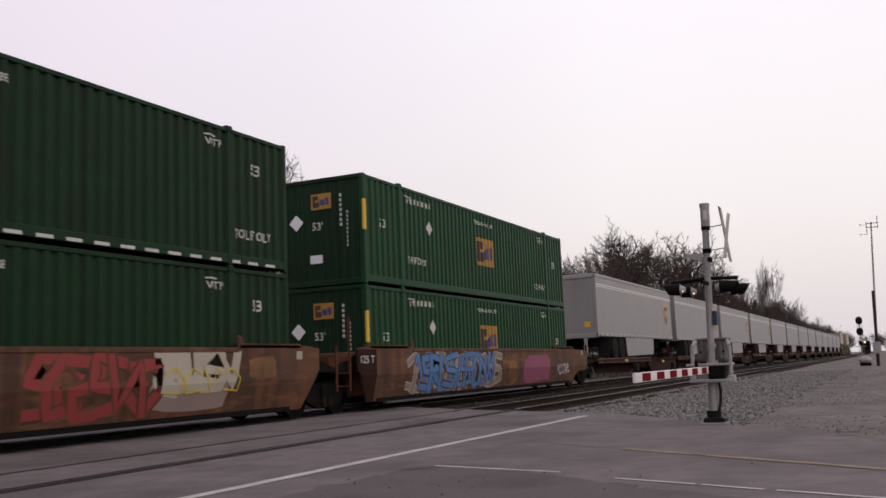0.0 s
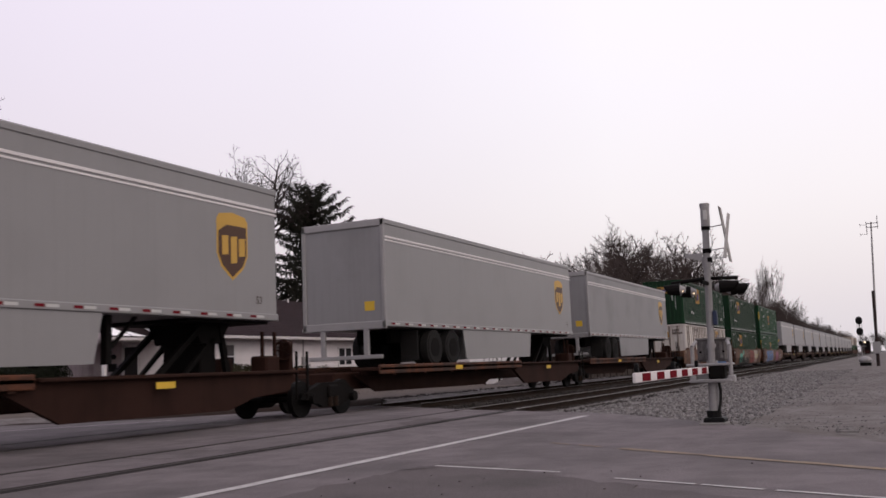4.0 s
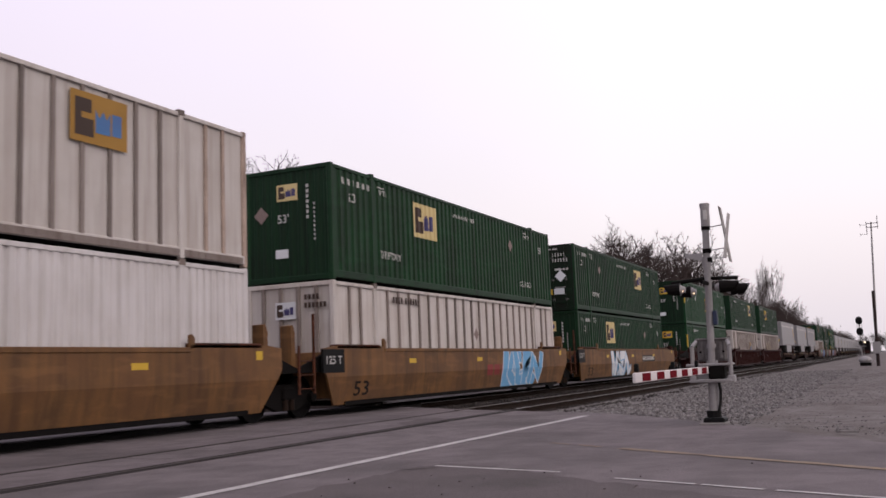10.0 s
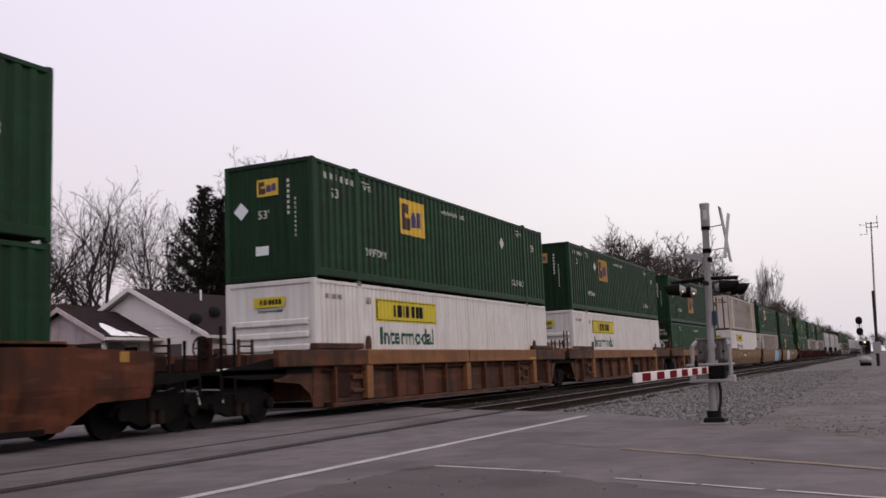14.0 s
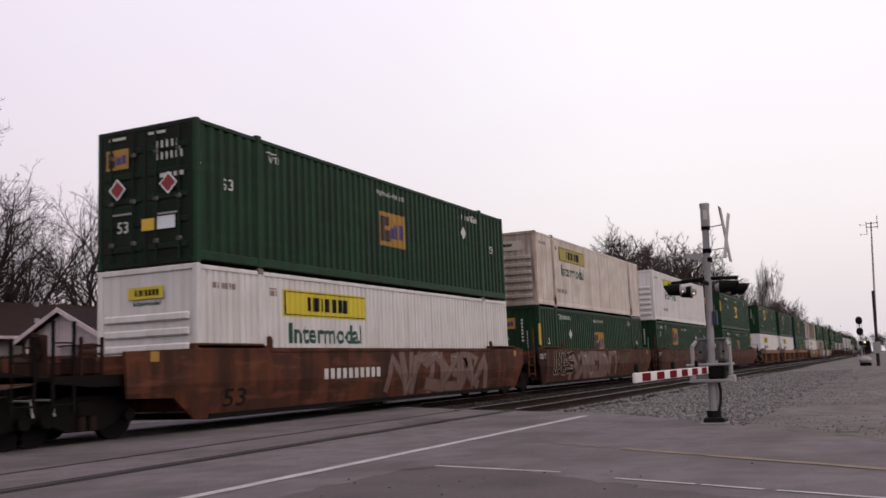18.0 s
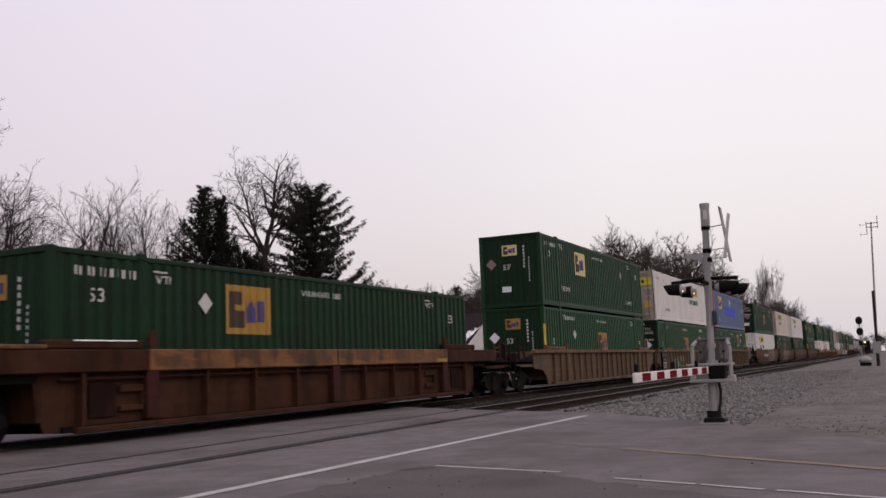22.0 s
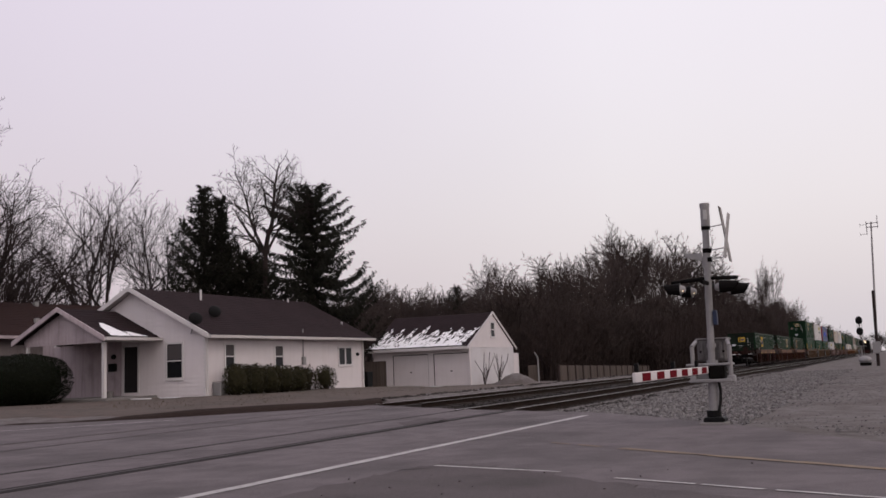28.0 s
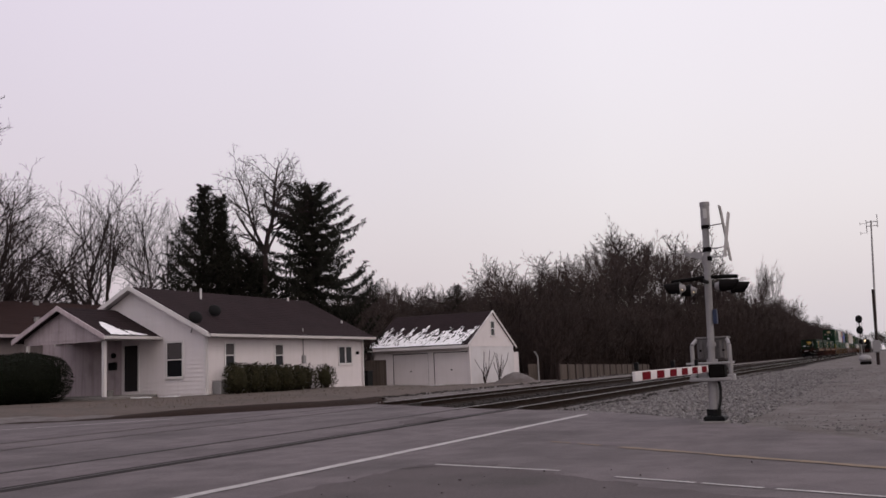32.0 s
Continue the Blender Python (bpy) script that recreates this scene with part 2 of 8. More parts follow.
SKYSPRAY = material("light_blue_spray", (0.13, 0.33, 0.55), 0.6, grain=0.2, bump=0.0)
WHITESPRAY = material("pale_spray", (0.60, 0.62, 0.66), 0.6, grain=0.2, stain=0.3, bump=0.0)
TEALSPRAY = material("teal_spray", (0.07, 0.30, 0.24), 0.6, grain=0.2, bump=0.0)
REDSPRAY = material("dull_red_spray", (0.20, 0.032, 0.032), 0.6, grain=0.2, bump=0.0)
PURPLESPRAY = material("purple_spray", (0.20, 0.055, 0.10), 0.6, grain=0.2, bump=0.0)
GREYSPRAY = material("grey_spray", (0.20, 0.15, 0.14), 0.6, grain=0.2, bump=0.0)
YELLOWSPRAY = material("yellow_spray", (0.48, 0.36, 0.04), 0.6, grain=0.2, bump=0.0)

ASPHALT = material("worn_asphalt", (0.148, 0.125, 0.1345), 0.9, grain=0.55, grain_scale=60, stain=0.75, stain_scale=0.55, stain_color=(0.0442, 0.0392, 0.04), bump=0.5, mottle=0.3)
PATCH = material("patched_asphalt", (0.0895, 0.07465, 0.079), 0.92, grain=0.55, grain_scale=45, stain=0.7, stain_scale=1.1, stain_color=(0.0421, 0.0369, 0.0369), bump=0.6)
DIRT = material("gravelly_dirt", (0.148, 0.133, 0.1362), 0.95, grain=0.5, grain_scale=22, stain=0.8, stain_scale=0.4, stain_color=(0.0577, 0.0462, 0.0407), bump=0.8, mottle=0.5)
LOT = material("dirt_verge", (0.1081, 0.07858, 0.071), 0.95, grain=0.5, grain_scale=18, stain=0.6, stain_scale=0.5, stain_color=(0.05, 0.0459, 0.0391), bump=0.6, mottle=0.5)
BALLAST = material("ballast_bed", (0.0338, 0.0304, 0.0294), 0.95, grain=0.7, grain_scale=14, stain=0.5, stain_color=(0.0101, 0.00877, 0.0084), bump=1.0, spec=0.06)
STONE = material("grey_ballast_stone", (0.15, 0.14, 0.1418), 0.9, grain=0.4, grain_scale=30, island=0.45, bump=0.3)
DARKSTONE = material("grimy_ballast_stone", (0.042, 0.037, 0.035), 0.95, grain=0.4, grain_scale=30, island=0.4, bump=0.3, spec=0.05)
TIE = material("creosoted_wood", (0.0234, 0.0175, 0.0148), 0.9, grain=0.5, grain_scale=12, stain=0.4, vary=0.3, bump=0.4, spec=0.06)
LINE = material("worn_white_line", (0.398, 0.383, 0.383), 0.8, grain=0.4, grain_scale=30, stain=0.35, stain_scale=3, stain_color=(0.122, 0.111, 0.111), bump=0.2)
YLINE = material("worn_yellow_line", (0.205, 0.148, 0.098), 0.85, grain=0.6, grain_scale=18, stain=0.7, stain_scale=2.5, stain_color=(0.115, 0.098, 0.088), bump=0.2)
RAILTOP = material("road_worn_rail", (0.034, 0.027, 0.026), 0.6, 0.2, grain=0.4, grain_scale=30, stain=0.6, stain_scale=2.0, bump=0.2)
SEAM = material("grit_filled_seam", (0.062, 0.051, 0.049), 0.95, grain=0.6, grain_scale=25, stain=0.6, stain_scale=1.6, bump=0.4)
GROOVE = material("dark_groove", (0.016, 0.012, 0.012), 0.95, grain=0.5, grain_scale=25, stain=0.3, bump=0.4)
SIDING = material("white_siding", (0.61, 0.56, 0.576), 0.6, grain=0.06, stain=0.15, streak=0.15, stain_color=(0.424, 0.382, 0.373), bump=0.05)
# Porch siding: greyer and darker than SIDING.
GREYSIDING = material("grey_porch_siding", (0.427, 0.3574, 0.3844), 0.7, grain=0.15, stain=0.45, streak=0.3, stain_color=(0.108, 0.0828, 0.0756), bump=0.05)
# Neighbour's siding, darkened in colour for the shade below the eaves.
EAVEWALL = material("eave_shaded_siding", (0.20, 0.168, 0.172), 0.75, grain=0.15, stain=0.4, streak=0.3, stain_color=(0.09, 0.072, 0.068), bump=0.05)
TRIM = material("white_trim", (0.574, 0.541, 0.549), 0.55, grain=0.08, stain=0.15, bump=0.03)
SHINGLE = material("dark_shingle", (0.0232, 0.0148, 0.01674), 0.9, grain=0.5, grain_scale=16, stain=0.4, stain_scale=0.9, vary=0.25, island=0.25, bump=0.5, spec=0.08)
BROWNSHINGLE = material("brown_shingle", (0.0223, 0.0118, 0.0112), 0.9, grain=0.5, grain_scale=16, stain=0.4, vary=0.2, island=0.25, bump=0.5, spec=0.08)
SNOW = material("old_snow", (0.78, 0.77, 0.80), 0.7, grain=0.15, grain_scale=8, stain=0.2, stain_color=(0.45, 0.44, 0.46), bump=0.5)
GLASS = material("dark_window_glass", (0.014, 0.014, 0.016), 0.08, grain=0.1, bump=0.0, spec=0.12)
BLIND = material("grey_blind", (0.0714, 0.063, 0.06552), 0.7, grain=0.1, bump=0.0)
DOORDARK = material("dark_storm_door", (0.014, 0.012, 0.013), 0.35, grain=0.2, bump=0.0)
BARK = material("grey_bark", (0.034, 0.02476, 0.0245), 0.95, grain=0.5, grain_scale=9, stain=0.4, vary=0.2, bump=0.5, spec=0.06)
TWIG = material("bare_twig", (0.037, 0.02618, 0.0262), 0.95, grain=0.4, stain=0.3, vary=0.2, bump=0.0)
UNDERBRUSH = material("dark_brush_twig", (0.0462, 0.03388, 0.03108), 0.95, grain=0.4, stain=0.3, island=0.3, bump=0.0, spec=0.05)
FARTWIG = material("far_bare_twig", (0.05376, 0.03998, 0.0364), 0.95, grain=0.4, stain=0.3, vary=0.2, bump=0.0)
NEEDLE = material("dark_needles", (0.0175, 0.0168, 0.0128), 0.8, grain=0.4, stain=0.4, island=0.4, bump=0.0, spec=0.08)
LEAF = material("dark_evergreen_leaf", (0.00613, 0.00784, 0.00392), 0.7, grain=0.3, island=0.25, bump=0.0, spec=0.08)
DRYLEAF = material("olive_brown_leaf", (0.0275, 0.025, 0.013), 0.75, grain=0.3, island=0.5, bump=0.0, spec=0.08)
WORN = material("weathered_grey_housing", (0.13, 0.12, 0.122), 0.7, 0.1, grain=0.35, grain_scale=14, stain=0.6, stain_scale=4, stain_color=(0.05, 0.042, 0.04), bump=0.15)
FENCE = material("grey_fence_board", (0.082, 0.064, 0.056), 0.9, grain=0.4, stain=0.4, vary=0.2, bump=0.3)
CONCRETE = material("concrete", (0.18, 0.168, 0.165), 0.9, grain=0.3, grain_scale=25, stain=0.4, bump=0.3)
GRASS = material("winter_grass", (0.072, 0.062, 0.038), 0.95, grain=0.5, island=0.5, bump=0.0)
LAMP = material("lit_lamp", (1.0, 0.72, 0.45), 0.4, glow=5.0, bump=0.0, grain=0.0, stain=0.0)


# ---------------------------------------------------------------- mesh tools
class Mesh:
    """Collects vertices and faces, with simple solids to add."""

    def __init__(self):
        self.v, self.f, self.smooth = [], [], False

    def poly(self, pts):
        k = len(self.v)
        self.v += [tuple(q) for q in pts]
        self.f.append(tuple(range(k, k + len(pts))))

    def box(self, x0, x1, y0, y1, z0, z1, c=0.0):
        """A box, its edges chamfered by c."""
        if c <= 0:
            k = len(self.v)
            self.v += [(x, y, z) for x in (x0, x1) for y in (y0, y1) for z in (z0, z1)]
            self.f += [tuple(k + i for i in q) for q in ((0, 1, 3, 2), (4, 6, 7, 5), (0, 4, 5, 1), (2, 3, 7, 6), (0, 2, 6, 4), (1, 5, 7, 3))]
            return self
        k = len(self.v)
        idx = {}
        lo, hi = (x0, y0, z0), (x1, y1, z1)
        for s in ((a, b, d) for a in (0, 1) for b in (0, 1) for d in (0, 1)):
            for ax in range(3):
                q = [(hi[i] - c if s[i] else lo[i] + c) if i != ax else (hi[i] if s[i] else lo[i]) for i in range(3)]
                idx[s, ax] = len(self.v)
                self.v.append(tuple(q))
        for ax in range(3):
            o = [i for i in range(3) if i != ax]
            for side in (0, 1):
                ring = []
                for a, b in ((0, 0), (1, 0), (1, 1), (0, 1)):
                    s = [0, 0, 0]
                    s[ax], s[o[0]], s[o[1]] = side, a, b
                    ring.append(idx[tuple(s), ax])
                flip = (side == 1) == (ax != 1)
                self.f.append(tuple(ring if flip else ring[::-1]))
        for ax in range(3):
            o = [i for i in range(3) if i != ax]
            for a, b in ((0, 0), (1, 0), (1, 1), (0, 1)):
                s0, s1 = [0, 0, 0], [0, 0, 0]
                s0[o[0]] = s1[o[0]] = a
                s0[o[1]] = s1[o[1]] = b
                s1[ax] = 1
                s0, s1 = tuple(s0), tuple(s1)
                self.f.append((idx[s0, o[0]], idx[s1, o[0]], idx[s1, o[1]], idx[s0, o[1]]))
        for s in ((a, b, d) for a in (0, 1) for b in (0, 1) for d in (0, 1)):
            self.f.append((idx[s, 0], idx[s, 1], idx[s, 2]))
        return self

    def tube(self, p, q, r0, r1=None, n=8, cap=True):
        """A tapered tube from p to q."""
        r1 = r0 if r1 is None else r1
        p, q = Vector(p), Vector(q)
        d = (q - p).normalized()
        a = d.cross(Vector((0, 0, 1)) if abs(d.z) < 0.9 else Vector((1, 0, 0))).normalized()
        b = d.cross(a)
        k = len(self.v)
        for c, r in ((p, r0), (q, r1)):
            for i in range(n):
                w = 2 * math.pi * i / n
                self.v.append(tuple(c + a * (r * math.cos(w)) + b * (r * math.sin(w))))
        for i in range(n):
            j = (i + 1) % n
            self.f.append((k + i, k + j, k + n + j, k + n + i))
        if cap:
            self.f.append(tuple(k + i for i in reversed(range(n))))
            self.f.append(tuple(k + n + i for i in range(n)))
        return self

    def prism(self, pts, axis, a, b):
        """The polygon pts, extruded from a to b along x, y or z; pts are the other two coordinates in order."""
        n, k = len(pts), len(self.v)
        for w in (a, b):
            for u, v in pts:
                self.v.append({"x": (w, u, v), "y": (u, w, v), "z": (u, v, w)}[axis])
        self.f += [tuple(range(k, k + n)), tuple(reversed(range(k + n, k + 2 * n)))]
        for i in range(n):
            j = (i + 1) % n
            self.f.append((k + i, k + n + i, k + n + j, k + j))
        return self

    def blob(self, c, r, seg=10, rings=6, rough=0.0, rnd=None, squash=(1, 1, 1)):
        k = len(self.v)
        c = Vector(c)
        for i in range(rings + 1):
            th = math.pi * i / rings
            for j in range(seg):
                ph = 2 * math.pi * j / seg
                rr = r * (1 + (rnd.uniform(-rough, rough) if rnd else 0))
                self.v.append((c.x + rr * squash[0] * math.sin(th) * math.cos(ph), c.y + rr * squash[1] * math.sin(th) * math.sin(ph), c.z + rr * squash[2] * math.cos(th)))
        for i in range(rings):
            for j in range(seg):
                a, b = k + i * seg + j, k + i * seg + (j + 1) % seg
                self.f.append((a, a + seg, b + seg, b))
        return self

    def data(self, name, mat):
        me = bpy.data.meshes.new(name)
        me.from_pydata(self.v, [], self.f)
        me.materials.append(mat)
        bm = bmesh.new()
        bm.from_mesh(me)
        if len(bm.faces) < 20000 and not self.smooth == "raw":
            bmesh.ops.recalc_face_normals(bm, faces=bm.faces)
        if self.smooth is True:
            for fc in bm.faces:
                fc.smooth = True
        bm.to_mesh(me)
        bm.free()
        return me


SHARED = {}


def part(name, mesh, mat, parent, label="", at=None, key=None):
    """One mesh object under a thing or a part. key: alike pieces share their mesh data."""
    k = (key, mat.name) if key else None
    if k and k in SHARED:
        me = SHARED[k]
    else:
        me = (mesh() if callable(mesh) else mesh).data(name, mat)
        if k:
            SHARED[k] = me
    ob = new(name, me)
    ob.parent = parent
    if at:
        ob.location = at
    return tagged(ob, label, kind="stuff" if name in ("lettering", "company_mark") else "")


def thing(name, label, category, at=(0, 0, 0), group="", kind=""):
    ob = new(name)
    ob.location = at
    return tagged(ob, label, category, group, kind)


def solid(name, mesh, mat, label, category, group="", kind="", at=None):
    ob = new(name, mesh.data(name, mat))
    if at:
        ob.location = at
    return tagged(ob, label, category, group, kind)


def B(*a, **k):
    return Mesh().box(*a, **k)


GLYPHS = {}


def glyphs(body, spacing=1.0):
    """The triangles of a line of text of unit height, from the left end of its base line."""
    if (body, spacing) not in GLYPHS:
        cu = bpy.data.curves.new("text", "FONT")
        cu.body, cu.size, cu.resolution_u, cu.space_character = body, 1.0, 2, spacing
        cu.offset = 0.03 if body == "Intermodal" else 0.012
        ob = bpy.data.objects.new("text", cu)
        me = bpy.data.meshes.new_from_object(ob)
        me.calc_loop_triangles()
        co = [v.co for v in me.vertices]
        tris = [[(co[i].x, co[i].y) for i in t.vertices] for t in me.loop_triangles]
        xs = [q[0] for t in tris for q in t]
        ys = [q[1] for t in tris for q in t]
        x0, y0, h = min(xs), min(ys), max(ys) - min(ys)
        GLYPHS[body, spacing] = [[((u - x0) / h, (v - y0) / h) for u, v in t] for t in tris]
        bpy.data.objects.remove(ob)
        bpy.data.curves.remove(cu)
        bpy.data.meshes.remove(me)
    return GLYPHS[body, spacing]


def lettering(body, x, z, h, width=None):
    t = glyphs(body)
    w = max(q[0] for tri in t for q in tri)
    sx = width / w if width else h
    return [[(x + u * sx, z + v * h) for u, v in tri] for tri in t]


def rect(x0, x1, z0, z1):
    return [(x0, z0), (x1, z0), (x1, z1), (x0, z1)]


def bars(x, z, h, widths, gap):
    """A row of plain bars for writing that cannot be read."""
    out = []
    for w in widths:
        out.append(rect(x, x + w, z, z + h))
        x += w + gap
    return out


def diamond(x, z, r):
    return [[(x - r, z), (x, z - r), (x + r, z), (x, z + r)]]


def clip(poly, a, b):
    for lim, s in ((a, 1), (b, -1)):
        res = []
        for i, q in enumerate(poly):
            w = poly[i - 1]
            din, dq = (w[0] - lim) * s, (q[0] - lim) * s
            if (din < 0) != (dq < 0):
                t = din / (din - dq)
                res.append((lim, w[1] + t * (q[1] - w[1])))
            if dq >= 0:
                res.append(q)
        poly = res
        if len(poly) < 3:
            return []
    return poly


class Wave:
    """The outline of a corrugated wall seen from above: depth below the outer face along x."""

    def __init__(self, spans, pitch, depth, flat=0.36):
        self.pts = []
        for x0, x1 in spans:
            n = max(1, round((x1 - x0) / pitch))
            w = (x1 - x0) / n
            for i in range(n):
                a = x0 + i * w
                self.pts += [(a, 0.0), (a + flat * w, 0.0), (a + (flat + 0.15) * w, depth), (a + 0.85 * w, depth)]
            self.pts.append((x1, 0.0))

    def sheet(self, y, z0, z1, inward=1):
        m = Mesh()
        for x, d in self.pts:
            m.v += [(x, y + inward * d, z0), (x, y + inward * d, z1)]
        m.f = [(2 * i, 2 * i + 2, 2 * i + 3, 2 * i + 1) for i in range(len(self.pts) - 1)]
        return m

    def decal(self, polys, y, lift=0.005):
        """Paint that follows the wall: thin polygons in x and z, bent over the corrugation."""
        m = Mesh()
        lo = min(q[0] for p in polys for q in p)
        hi = max(q[0] for p in polys for q in p)
        segs = [(a, b) for a, b in zip(self.pts, self.pts[1:]) if b[0] > lo and a[0] < hi and b[0] - a[0] > 1e-6]
        for p in polys:
            for (xa, da), (xb, db) in segs:
                c = clip(p, xa, xb)
                if c:
                    m.poly([(u, y - lift + da + (db - da) * (u - xa) / (xb - xa), v) for u, v in c])
        m.smooth = "raw"
        return m


def flat(polys, y, lift=0.005):
    m = Mesh()
    for p in polys:
        m.poly([(u, y - lift, v) for u, v in p])
    m.smooth = "raw"
    return m


def on_end(polys, x, lift=0.006):
    """Polygons given from the end wall's left edge, seen from behind, laid on it."""
    m = Mesh()
    for p in polys:
        m.poly([(x - lift, 1.295 - u, v) for u, v in p])
    m.smooth = "raw"
    return m

# ---------------------------------------------------------------- ground, road, tracks
def ease(a):
    a = max(0.0, min(1.0, a))
    return a * a * (3 - 2 * a)


KERB = [(25.4, 14.2), (23.84, 14.8), (21.76, 16.3), (19.6, 17.6), (18.0, 19.6), (15.6, 25.0), (12.5, 34.0), (8.0, 50.0)]


def kerb_x(y):
    for (xa, ya), (xb, yb) in zip(KERB, KERB[1:]):
        if y <= yb:
            return xa + (xb - xa) * (y - ya) / (yb - ya)
    return KERB[-1][0]


def height(x, y):
    """The ground's height: the verge behind the kerb stands a little higher, and falls off towards the garage."""
    if y > 15.2 and x > kerb_x(y) + 0.1:
        rise = 0.04 + 0.15 * ease((y - 18) / 8) - 0.40 * ease((x - 40) / 16) * ease((y - 15.5) / 5)
        rise -= 0.016 * max(0.0, min(x, 96) - 64) * ease((y - 17) / 4)
        return rise + 0.03 * noise.noise(Vector((x * 0.4, y * 0.4, 0)))
    if y < 6.3 and x > 12:
        return -0.05 + 0.05 * noise.noise(Vector((x * 0.35, y * 0.5, 3))) + 0.02 * noise.noise(Vector((x * 1.3, y * 1.3, 5)))
    if x > 20 and y <= 15.2:
        return -0.24
    return -0.08


gm = Mesh()
xs = [-1500, -500, -150, -60, -30, -10, 0] + [4 + 0.75 * i for i in range(96)] + [78, 82, 86, 90, 96, 104, 115, 130, 150, 180, 230, 300, 400, 700, 1500, 4000]
ys = [-1500, -400, -120, -60, -30, -15, -8, -4] + [-2 + 0.75 * i for i in range(72)] + [54, 60, 70, 85, 110, 160, 240, 400, 800, 2000]
for x in xs:
    for y in ys:
        gm.v.append((x, y, height(x, y)))
ny = len(ys)
gm.f = [(i * ny + j, (i + 1) * ny + j, (i + 1) * ny + j + 1, i * ny + j + 1) for i in range(len(xs) - 1) for j in range(ny - 1)]
gm.smooth = True
solid("ground", gm, DIRT, "bare grey-brown gravelly ground with worn tracks", "ground", kind="structure")

ROAD = [(-40, -30), (2, -9), (11.3, 0.14), (13.6, 1.6), (15.9, 3.2), (17.4, 4.5), (18.5, 5.6), (20.4, 8.9), (24.6, 14.2), (23.5, 14.8), (21.5, 16.2), (19.4, 17.5), (17.8, 19.6), (15.4, 25.0), (12.3, 34.0), (-40, 70)]
rnd = random.Random(4)
edge = []
for i, (x, y) in enumerate(ROAD):
    xb, yb = ROAD[(i + 1) % len(ROAD)]
    n = max(1, int(math.hypot(xb - x, yb - y) / 0.5)) if 1 <= i <= 8 else 1
    for k in range(n):
        jit = 0.07 if 1 <= i <= 8 else 0
        edge.append((x + (xb - x) * k / n + rnd.uniform(-jit, jit), y + (yb - y) * k / n + rnd.uniform(-jit, jit)))
solid("road", Mesh().prism(edge, "z", -0.14, 0.0), ASPHALT, "worn grey asphalt of the level crossing", "road", kind="structure")


def sheet(name, pts, z, mat, label, category="road marking", kind="structure", thick=0.006):
    return solid(name, Mesh().prism(pts, "z", z - thick - 0.002, z), mat, label, category, kind=kind)


def ragged(cx, cy, rx, ry, n, seed, turn=0.0, rough=0.25):
    q = random.Random(seed)
    out = []
    for i in range(n):
        w = 2 * math.pi * i / n
        k = 1 + q.uniform(-rough, rough)
        a, b = rx * k * math.cos(w), ry * k * math.sin(w)
        out.append((cx + a * math.cos(turn) - b * math.sin(turn), cy + a * math.sin(turn) + b * math.cos(turn)))
    return out


def stripe(name, a, b, w, mat, label, z=0.006, worn=0.0, seed=1):
    """A painted line with a slightly ragged edge."""
    a, b = Vector(a), Vector(b)
    d = (b - a).normalized()
    n = Vector((-d.y, d.x))
    q = random.Random(seed)
    k = max(2, int((b - a).length / 0.25))
    up = [a + (b - a) * (i / k) + n * (w / 2 * (1 + q.uniform(-worn, worn))) for i in range(k + 1)]
    dn = [a + (b - a) * (i / k) - n * (w / 2 * (1 + q.uniform(-worn, worn))) for i in range(k + 1)]
    m = Mesh()
    for u, v in zip(up, dn):
        m.v += [(u.x, u.y, z), (v.x, v.y, z)]
    m.f = [(2 * i, 2 * i + 1, 2 * i + 3, 2 * i + 2) for i in range(k)]
    return solid(name, m, mat, label, "road marking", kind="structure")


stripe("stop_line", (5.0, 5.47), (17.3, 5.3), 0.15, LINE, "worn white line along the crossing", worn=0.12)
stripe("lane_line", (10.75, 2.9), (3.7, -7.4), 0.11, YLINE, "faded yellow centre line", worn=0.5, seed=3)
for a, b in (((11.5, 4.0), (11.28, 3.68)), ((11.2, 3.55), (10.95, 3.2))):
    stripe("lane_line", a, b, 0.08, YLINE, "worn remnant of the yellow centre line", worn=0.5, seed=4)
for k, (a, b) in enumerate((((8.86, 4.35), (8.42, 2.86)), ((8.02, 2.24), (7.72, 1.5)), ((7.70, 1.45), (7.47, 0.95)), ((7.44, 0.86), (6.6, -1.2)))):
    stripe("edge_line", a, b, 0.055, LINE, "thin worn white line", worn=0.2, seed=5 + k)
stripe("far_edge_line", (10.0, 21.2), (18.2, 16.0), 0.12, LINE, "dull white edge line", worn=0.3, seed=9)
rim, jit = [(3.6, 4.55), (5.4, 4.6), (7.1, 4.62), (8.4, 4.55), (9.2, 4.4), (8.75, 3.45), (8.0, 2.6), (7.3, 1.5), (6.4, -0.5), (3.5, -1.5)], random.Random(11)
sheet("asphalt_patch", [(a[0] + (b[0] - a[0]) * k / 9 + jit.uniform(-0.09, 0.09), a[1] + (b[1] - a[1]) * k / 9 + jit.uniform(-0.07, 0.07)) for a, b in zip(rim, rim[1:] + rim[:1]) for k in range(9)], 0.005, PATCH, "rough dark asphalt patch", "road")
sheet("asphalt_patch", ragged(16.2, 8.2, 1.1, 0.4, 30, 13, 0.3), 0.004, PATCH, "rough dark asphalt patch", "road")
q = random.Random(21)
